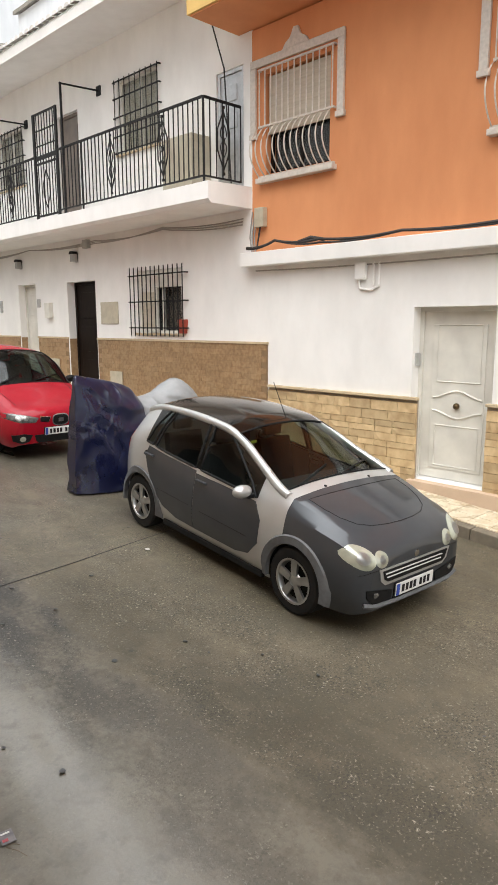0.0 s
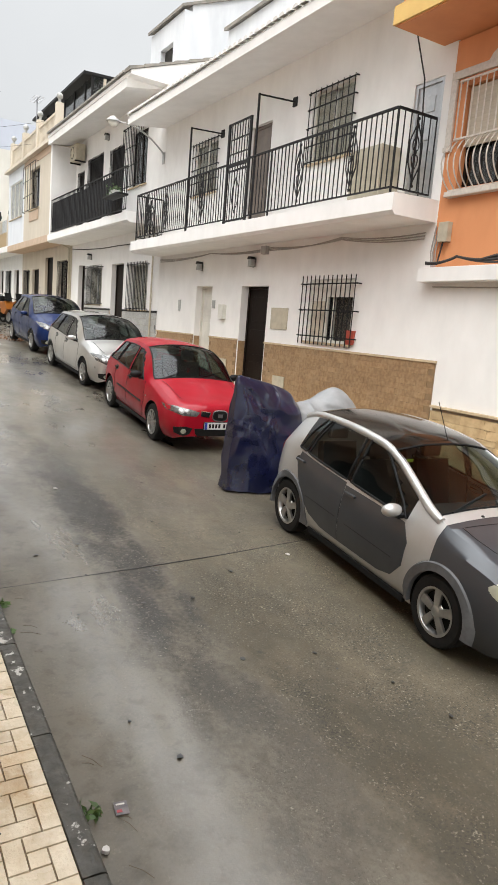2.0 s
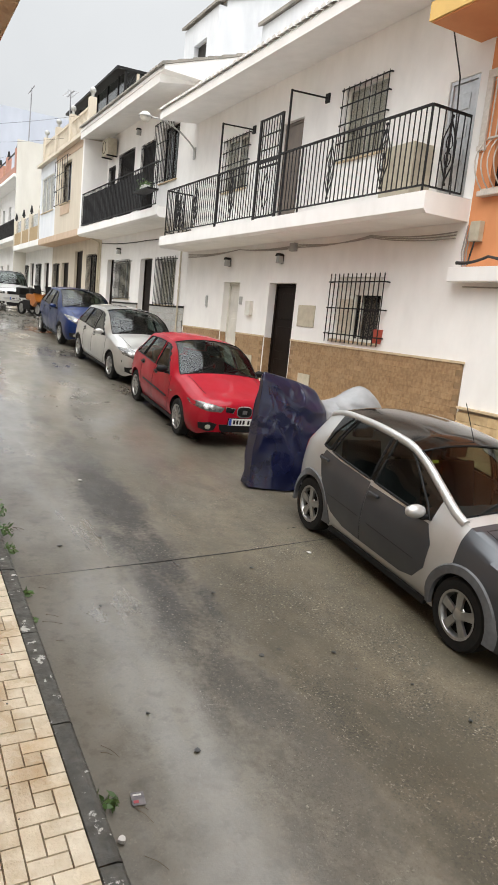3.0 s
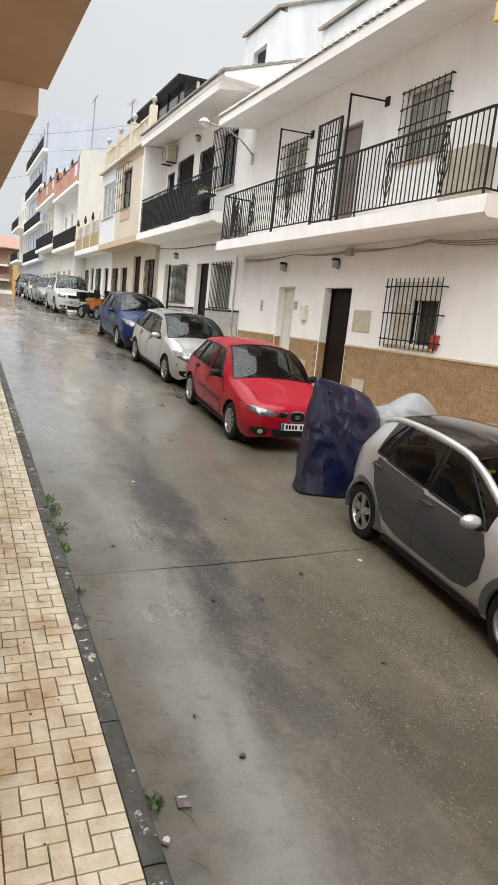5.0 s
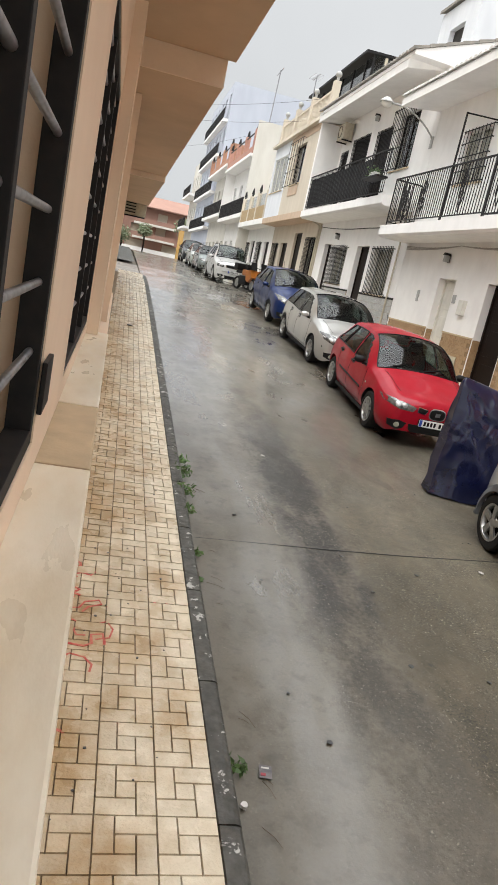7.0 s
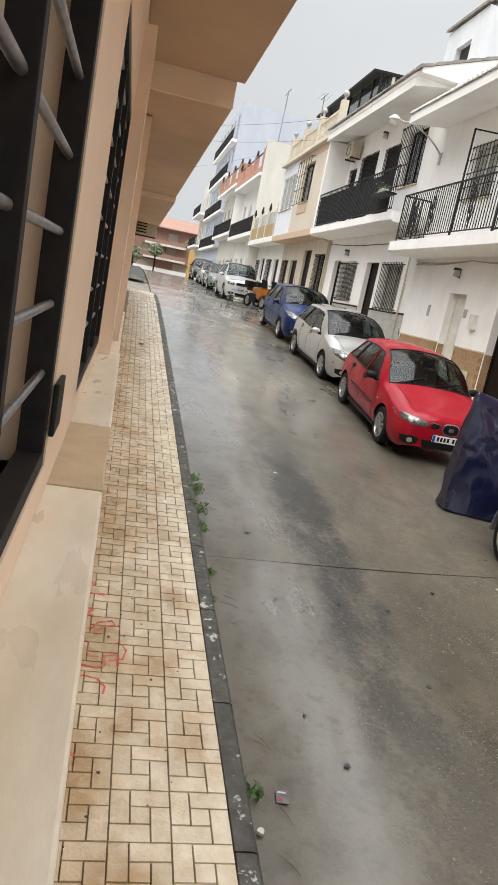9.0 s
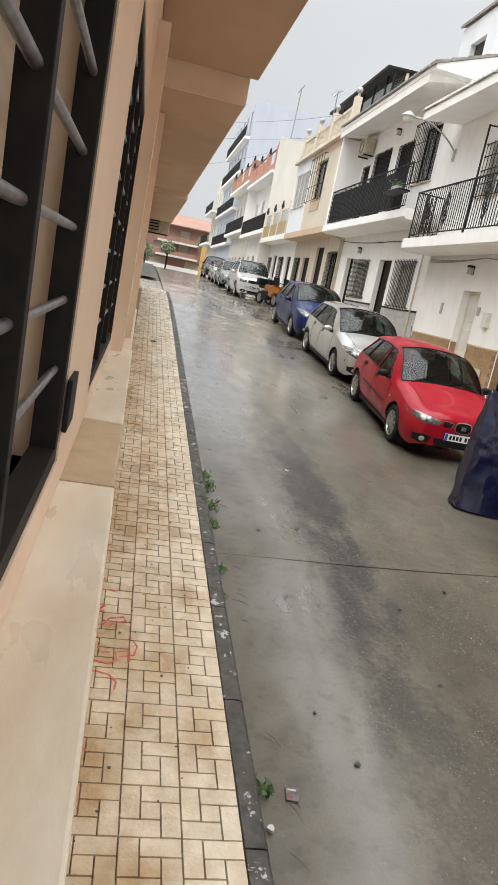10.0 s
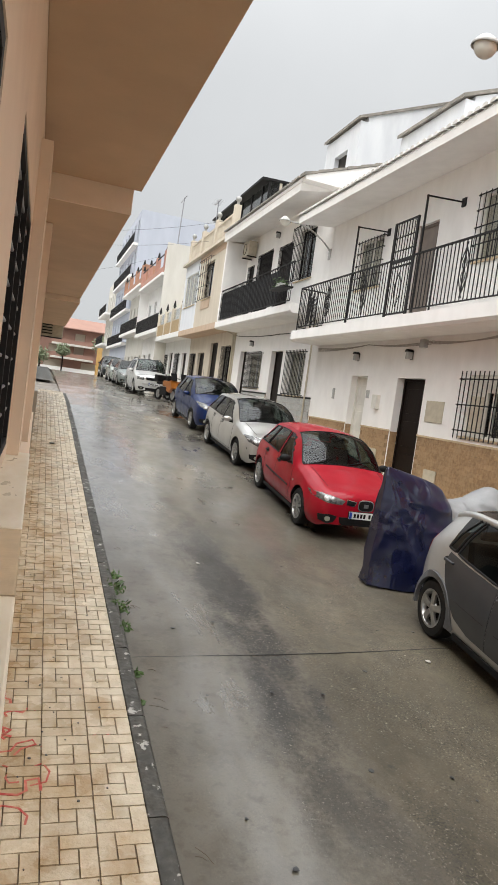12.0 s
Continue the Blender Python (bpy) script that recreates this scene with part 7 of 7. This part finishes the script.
# ---- weeds and litter along the gutter ----
for k, (x, y, n, r, h) in enumerate(((1.03, 3.0, 24, 0.05, 0.08), (1.02, 6.05, 30, 0.06, 0.1), (1.03, 6.5, 50, 0.09, 0.12), (1.02, 6.95, 60, 0.1, 0.13), (1.03, 7.35, 40, 0.08, 0.1), (1.0, 4.85, 18, 0.05, 0.06), (0.9, 4.2, 16, 0.05, 0.05), (1.03, 5.3, 14, 0.05, 0.05))):
    w = thing("weed", pose(x, y, gz(y) + 0.002), "small green weed growing from a gutter crack", "weed", "gutter weeds")
    part("leaves", leaves(n, r, h, 20 + k, 0.035), GREEN_LEAF, w)
    part("stem", tube([(0, 0, 0), (0.02, 0.01, h)], 0.004, 5), GREEN_LEAF, w)
TWIG = mat("dry_twig", (0.1, 0.075, 0.045), None, 9, 0.8)
rnd = random.Random(12)
for k in range(14):
    y = rnd.uniform(2.6, 8.5)
    x = 1.08 + rnd.uniform(0, 0.12)
    a = rnd.uniform(-1.2, -0.2)
    L = rnd.uniform(0.05, 0.16)
    cable("twig", [(x, y, gz(y) + 0.012), (x + L * math.cos(a) * 0.6, y + L * math.sin(a) * 0.5, gz(y + L * math.sin(a) * 0.5) + 0.016), (x + L * math.cos(a), y + L * math.sin(a), gz(y + L * math.sin(a)) + 0.012)], 0.0018, TWIG, 0, "thin dry twig lying in the gutter")["group"] = "gutter twigs"


def litter(x, y, s, name, label, m, yaw=30, h=0.006):
    g = bmesh.new()
    rn = random.Random(int(x * 100 + y * 10))
    o = [(s * math.cos(k * 0.9) * rn.uniform(0.7, 1.2), s * math.sin(k * 0.9) * rn.uniform(0.6, 1.1)) for k in range(7)]
    prism(o, "z", 0.001, h, g)
    ob = tagged(link(name, g, m), label, "litter")
    ob.matrix_basis = pose(x, y, gz(y) + 0.009, 4.8, 0, yaw)
    return ob


PAPER = mat("wet_paper", (0.5, 0.48, 0.45), None, 9, 0.5)
GUM = mat("dark_spot", (0.03, 0.03, 0.03), None, 9, 0.5)
litter(1.05, 2.78, 0.02, "litter", "crumpled pale wrapper in the gutter", PAPER, 20, 0.02)
litter(3.95, 5.58, 0.03, "litter", "scrap of white paper on the wet road", PAPER)
litter(2.15, 8.0, 0.03, "litter", "scrap of white paper on the wet road", PAPER, 80)
leaflet = thing("leaflet", pose(1.21, 3.01, gz(3.01) + 0.009, 4.8, 0, -8), "soaked printed leaflet stuck to the road", "leaflet")
part("sheet", box(-0.035, 0.035, -0.045, 0.045, 0, 0.002), mat("leaflet_grey", (0.05, 0.045, 0.05), (0.14, 0.12, 0.12), 18, 0.4), leaflet)
part("printed_bar", box(-0.025, 0.02, 0.02, 0.03, 0.002, 0.004), PAPER, leaflet)
part("printed_bar", box(-0.028, 0.0, -0.03, -0.012, 0.002, 0.004), mat("print_red", (0.3, 0.03, 0.04), None, 9, 0.5), leaflet)
for k in range(46):
    x, y = rnd.uniform(1.3, 6.4), rnd.uniform(1.6, 9.0)
    litter(x, y, rnd.uniform(0.008, 0.024), "dead_leaf", "small dark leaf fragment on wet concrete", GUM, rnd.uniform(0, 180), 0.004)["group"] = "leaf fragments"
for k in range(44):
    x, y = rnd.uniform(0.12, 0.78) ** 1.3, rnd.uniform(2.3, 7.5)
    crumb = litter(x, y, rnd.uniform(0.004, 0.011), "dead_leaf", "tiny dark leaf crumb on pale tiles", GUM, rnd.uniform(0, 180), 0.004)
    crumb.location.z += 0.095
    crumb["group"] = "leaf crumbs"
ob = litter(1.655, 3.25, 0.022, "stain_spot", "round dark gum spot on the road", GUM, 0, 0.003)
litter(0.46, 14.38, 0.06, "dead_leaf", "small dark leaf fragment on pale tiles", GUM, 0, 0.02).location.z += 0.095

# red spray scribble on the pavement tiles
SPRAY = mat("red_spray_paint", (0.42, 0.03, 0.03), (0.5, 0.16, 0.1), 30, 0.6)
sc = new("pavement_scribble")
tagged(sc, "faded red spray-paint scribble on pavement tiles", "graffiti")


def stroke(pts, w=0.014):
    """One ribbon of paint along points."""
    bm = bmesh.new()
    rows = []
    for i, (x, y) in enumerate(pts):
        a, b = pts[max(i - 1, 0)], pts[min(i + 1, len(pts) - 1)]
        d = Vector((b[0] - a[0], b[1] - a[1]))
        n = Vector((-d.y, d.x)).normalized() * w / 2 if d.length > 1e-6 else Vector((w / 2, 0))
        rows.append([bm.verts.new((x + sg * n.x, y + sg * n.y, gz(y + sg * n.y) + 0.1005 + h)) for sg, h in ((-1, 0), (-1, 0.002), (1, 0.002), (1, 0))])
    for A, B in zip(rows, rows[1:]):
        for k in range(3):
            bm.faces.new((A[k], A[k + 1], B[k + 1], B[k]))
    part("stroke", bm, SPRAY, sc)


rnd = random.Random(31)
for k in range(9):
    x, y = 0.06 + 0.02 * (k % 2), 3.72 + k * 0.125
    a = rnd.uniform(0.1, 0.9)
    pts = [(x, y)]
    for q in range(rnd.randrange(4, 7)):
        a += rnd.choice((-1, 1)) * rnd.uniform(0.5, 1.7)
        L = rnd.uniform(0.05, 0.11)
        x = min(0.3, max(0.05, x + L * math.cos(a)))
        y = y + L * 0.8 * math.sin(a)
        pts.append((x, y))
    stroke(pts, rnd.uniform(0.009, 0.02))
stroke([(0.24, 3.9), (0.33, 3.93), (0.35, 4.02), (0.31, 4.1), (0.24, 4.06)], 0.012)
stroke([(0.3, 4.26), (0.35, 4.32), (0.31, 4.36)], 0.01)
stroke([(0.62, 4.36), (0.68, 4.4), (0.74, 4.36)], 0.01)
stroke([(0.06, 3.14), (0.11, 3.12), (0.17, 3.15)], 0.018)

# ---- pieces: kerb stones ----
random.seed(5)
ksm = []
for v in range(3):
    g = prism([(-0.062, -0.12), (0.062, -0.12), (0.062, 0.066), (0.054, 0.086), (0.04, 0.097), (0.02, 0.1), (-0.058, 0.1), (-0.062, 0.096)], "y", -0.497, 0.497)
    for w in g.verts:
        w.co.z += random.uniform(-1, 1) * 0.002
    me = bpy.data.meshes.new("kerb_stone")
    g.to_mesh(me)
    g.free()
    me.materials.append(KERB)
    ksm.append(me)
KERB_PALE = mat("brown_kerb_stone", (0.2, 0.165, 0.12), (0.13, 0.11, 0.08), 6, 0.7, bump=0.2, rand=0.1)
kpm = box(-0.08, 0.08, -0.497, 0.497, -0.1, 0.14, 0.012)
kpme = bpy.data.meshes.new("kerb_stone")
kpm.to_mesh(kpme)
kpm.free()
kpme.materials.append(KERB_PALE)
for i in range(31):
    y = -4.9 + i
    o = new("kerb_stone", ksm[i % 3])
    o.parent = kerb_near
    o.matrix_basis = Matrix.Translation((KX + 0.068 + SKEW * y, y, gz(y))) @ Matrix.Rotation(-SKEW, 4, "Z") @ Matrix.Rotation(math.atan((gz(y + 0.5) - gz(y - 0.5))), 4, "X")
for i in range(58):
    y = -4.9 + i
    o = new("kerb_stone", kpme)
    o.parent = kerb_far
    o.matrix_basis = Matrix.Translation((7.18, y, gz(y))) @ Matrix.Rotation(math.atan((gz(y + 0.5) - gz(y - 0.5))), 4, "X")

# ---- pieces: pavement tiles, 30 cm squares each moulded as four bricks turned by quarters ----
shapes = {}


def paver_mesh(w, l, v):
    key = (round(w, 3), round(l, 3), v)
    if key not in shapes:
        g = bmesh.new()
        e = 0.0016
        lo = [g.verts.new((x, y, 0)) for x, y in ((-w / 2 + e, -l / 2 + e), (w / 2 - e, -l / 2 + e), (w / 2 - e, l / 2 - e), (-w / 2 + e, l / 2 - e))]
        c = 0.0028
        hi = [g.verts.new((p.co.x * (1 - 2 * c / w), p.co.y * (1 - 2 * c / l), 0.013 + 0.0012 * v)) for p in lo]
        g.faces.new(hi)
        for k in range(4):
            g.faces.new((lo[k], lo[(k + 1) % 4], hi[(k + 1) % 4], hi[k]))
        me = bpy.data.meshes.new("paving_brick")
        g.to_mesh(me)
        g.free()
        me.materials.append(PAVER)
        shapes[key] = me
    return shapes[key]


# one square module: four bricks turning round a small square
MOD = [(0.05, 0.2, 0.1, 0.2), (0.2, 0.25, 0.2, 0.1), (0.25, 0.1, 0.1, 0.2), (0.1, 0.05, 0.2, 0.1), (0.15, 0.15, 0.1, 0.1)]
rest = bmesh.new()
rest_rows = []
count = 0
T = 0.29
rnd = random.Random(77)
for iy in range(-6, 90):
    for ix in range(3):
        x0, y0 = KX + 0.004 - (ix + 1) * T, iy * T + 0.02
        for cx, cy, w, l in MOD:
            w2, l2 = w * T / 0.3, l * T / 0.3
            x, y = x0 + cx * T / 0.3 + SKEW * y0, y0 + cy * T / 0.3
            if x + w2 / 2 < 0.0:
                continue
            if x - w2 / 2 < -0.02:
                w2 = x + w2 / 2 + 0.02
                x = -0.02 + w2 / 2 + 0.0
            v = rnd.randrange(3)
            m = Matrix.Translation((x, y, gz(y) + 0.0875)) @ Matrix.Rotation(math.atan(gz(y + 0.5) - gz(y - 0.5)), 4, "X") @ Matrix.Rotation(rnd.uniform(-0.004, 0.004), 4, "Y")
            if 1.7 < y < 7.9 and count < 300:
                o = new("paving_brick", paver_mesh(w2, l2, v))
                o.parent = pav
                o.matrix_basis = m
                count += 1
            else:
                rest_rows.append((m, w2, l2, v))
vs, fs = [], []
for m, w, l, v in rest_rows:
    b0 = len(vs)
    e = 0.0016
    for zz, c in ((0, 0), (0.013 + 0.0012 * v, 0.0028)):
        for sx, sy in ((-1, -1), (1, -1), (1, 1), (-1, 1)):
            vs.append(m @ Vector((sx * (w / 2 - e - c), sy * (l / 2 - e - c), zz)))
    fs.append((b0 + 4, b0 + 5, b0 + 6, b0 + 7))
    for k in range(4):
        fs.append((b0 + k, b0 + (k + 1) % 4, b0 + 4 + (k + 1) % 4, b0 + 4 + k))
me = bpy.data.meshes.new("paving_bricks")
me.from_pydata(vs, [], fs)
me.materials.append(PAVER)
o = new("paving_bricks", me)
o.parent = pav
o["kind"] = "stuff"

# ---- pieces: split stone at the orange house, brown tile at the white house, patterned tile beyond ----
def brick_mesh(name, l, h, d, m, seed, rough=0.01, gap=0.004):
    rn = random.Random(seed)
    g = box(-d, 0, -l / 2 + gap, l / 2 - gap, -h / 2 + gap, h / 2 - gap)
    bmesh.ops.subdivide_edges(g, edges=[e for e in g.edges if abs((e.verts[0].co - e.verts[1].co).y) > l * 0.5], cuts=2)
    for w in g.verts:
        if w.co.x < -d * 0.5:
            w.co.x += rn.uniform(-1, 0.6) * rough
    me = bpy.data.meshes.new(name)
    g.to_mesh(me)
    g.free()
    me.materials.append(m)
    return me


stones = {}
part("stone_bed", pierced(XO - 0.012, XO - 0.003, 1.0, 7.8, 0.0, 1.76, [(3.95, 4.95, 0.0, 1.76)]), GROUT, hO)
rn = random.Random(9)
row, z = 0, 0.5
while z < 1.7:
    h = rn.choice((0.09, 0.115, 0.14))
    h = min(h, 1.755 - z)
    for ya, yb in ((4.96, 7.8), (1.0, 3.94)):
        y = ya
        while y < yb - 0.03:
            l = min(rn.choice((0.22, 0.3, 0.38, 0.46)), yb - y)
            if yb - y - l < 0.1:
                l = yb - y
            key = (round(l, 2), round(h, 3), rn.randrange(2))
            if key not in stones:
                stones[key] = brick_mesh("stone", l, h, 0.04, STONE, len(stones), 0.009, 0.0025)
            o = new("stone", stones[key])
            o.parent = hO
            o.matrix_basis = pose(XO - 0.008, y + l / 2, z + h / 2)
            y += l
    z += h
part("tile_bed", pierced(XA - 0.012, XA - 0.003, 7.84, 19.3, 0.7, 2.46, [(13.05, 14.33, 0.7, 2.46), (15.78, 16.78, 0.7, 2.46)]), TILE_GROUT, hA)
part("tile_cap", box(XA - 0.035, XA - 0.002, 7.82, 13.07, 2.46, 2.5, 0.005), STONE_CAP, hA)
part("tile_cap", box(XA - 0.035, XA - 0.002, 14.31, 15.8, 2.46, 2.5, 0.005), STONE_CAP, hA)
part("tile_cap", box(XA - 0.035, XA - 0.002, 16.76, 19.32, 2.46, 2.5, 0.005), STONE_CAP, hA)
tb = [brick_mesh("brick", 0.24, 0.1, 0.012, TILE_BROWN, k, 0.004, 0.0018) for k in range(4)]
n_tile, late = 0, []
for r in range(17):
    z = 2.41 - r * 0.1
    for ya, yb in ((7.86, 13.04), (14.34, 15.77), (16.79, 19.28)):
        y = ya + 0.12 - (0.12 if r % 2 else 0)
        while y < yb:
            lo, hi = max(ya, y - 0.12), min(yb, y + 0.12)
            if z - 0.05 > gz(y) + 0.1 and hi - lo > 0.2:
                if n_tile < 300 and y < 13.1 and r < 15:
                    o = new("brick", tb[rn.randrange(4)])
                    o.parent = hA
                    o.matrix_basis = pose(XA - 0.008, y, z)
                    n_tile += 1
                else:
                    late.append((y, z))
            y += 0.24
vs, fs = [], []
for y, z in late:
    b0 = len(vs)
    for x, c in ((XA - 0.01, 0), (XA - 0.02, 0.002)):
        for sy, sz in ((-1, -1), (1, -1), (1, 1), (-1, 1)):
            vs.append((x + rn.uniform(-1, 1) * 0.002, y + sy * (0.118 - c), z + sz * (0.048 - c)))
    fs.append((b0 + 4, b0 + 5, b0 + 6, b0 + 7))
    for k in range(4):
        fs.append((b0 + k, b0 + (k + 1) % 4, b0 + 4 + (k + 1) % 4, b0 + 4 + k))
me = bpy.data.meshes.new("bricks")
me.from_pydata(vs, [], fs)
me.materials.append(TILE_BROWN)
o = new("bricks", me)
o.parent = hA
o["kind"] = "stuff"
# tiled reveals of the dark doorway
part("reveal_tile", box(XA + 0.002, XA + 0.18, 14.275, 14.288, 1.28, 2.46), TILE_BROWN, hA)
part("reveal_tile", box(XA + 0.002, XA + 0.16, 16.725, 16.738, 1.47, 2.46), TILE_BROWN, hA)
pt_me = brick_mesh("tile", 0.2, 0.2, 0.012, TILE_PAT, 3, 0.0)
for r in range(6):
    for i in range(46):
        y = 19.5 + i * 0.2
        z = 2.9 - r * 0.2
        if y > 28.6 or 22.36 < y < 23.8 or 26.74 < y < 27.86 or z < gz(y) + 0.2:
            continue
        o = new("tile", pt_me)
        o.parent = hB
        o.matrix_basis = pose(XA - 0.007, y, z)
# opposite pavement slabs
sl = brick_mesh("paving_slab", 0.3, 0.3, 0.012, PAVER, 3, 0.0)
for i in range(-8, 40):
    for k in range(3):
        y = i * 0.3
        o = new("paving_slab", sl)
        o.parent = pav2
        o.matrix_basis = Matrix.Translation((7.42 + 0.3 * k, y, gz(y) + 0.131)) @ Matrix.Rotation(math.atan(0.0844), 4, "X") @ Matrix.Rotation(radians(90), 4, "Y")

# joint across the road
cable("road_joint", [(1.05, 5.62, gz(5.62) + 0.001), (2.4, 5.7, gz(5.7) + 0.001), (3.2, 5.76, gz(5.76) + 0.001), (4.1, 5.86, gz(5.86) + 0.001), (7.0, 6.1, gz(6.1) + 0.001)], 0.004, GUM, 0, "dark crack running across the wet concrete")["category"] = "crack"
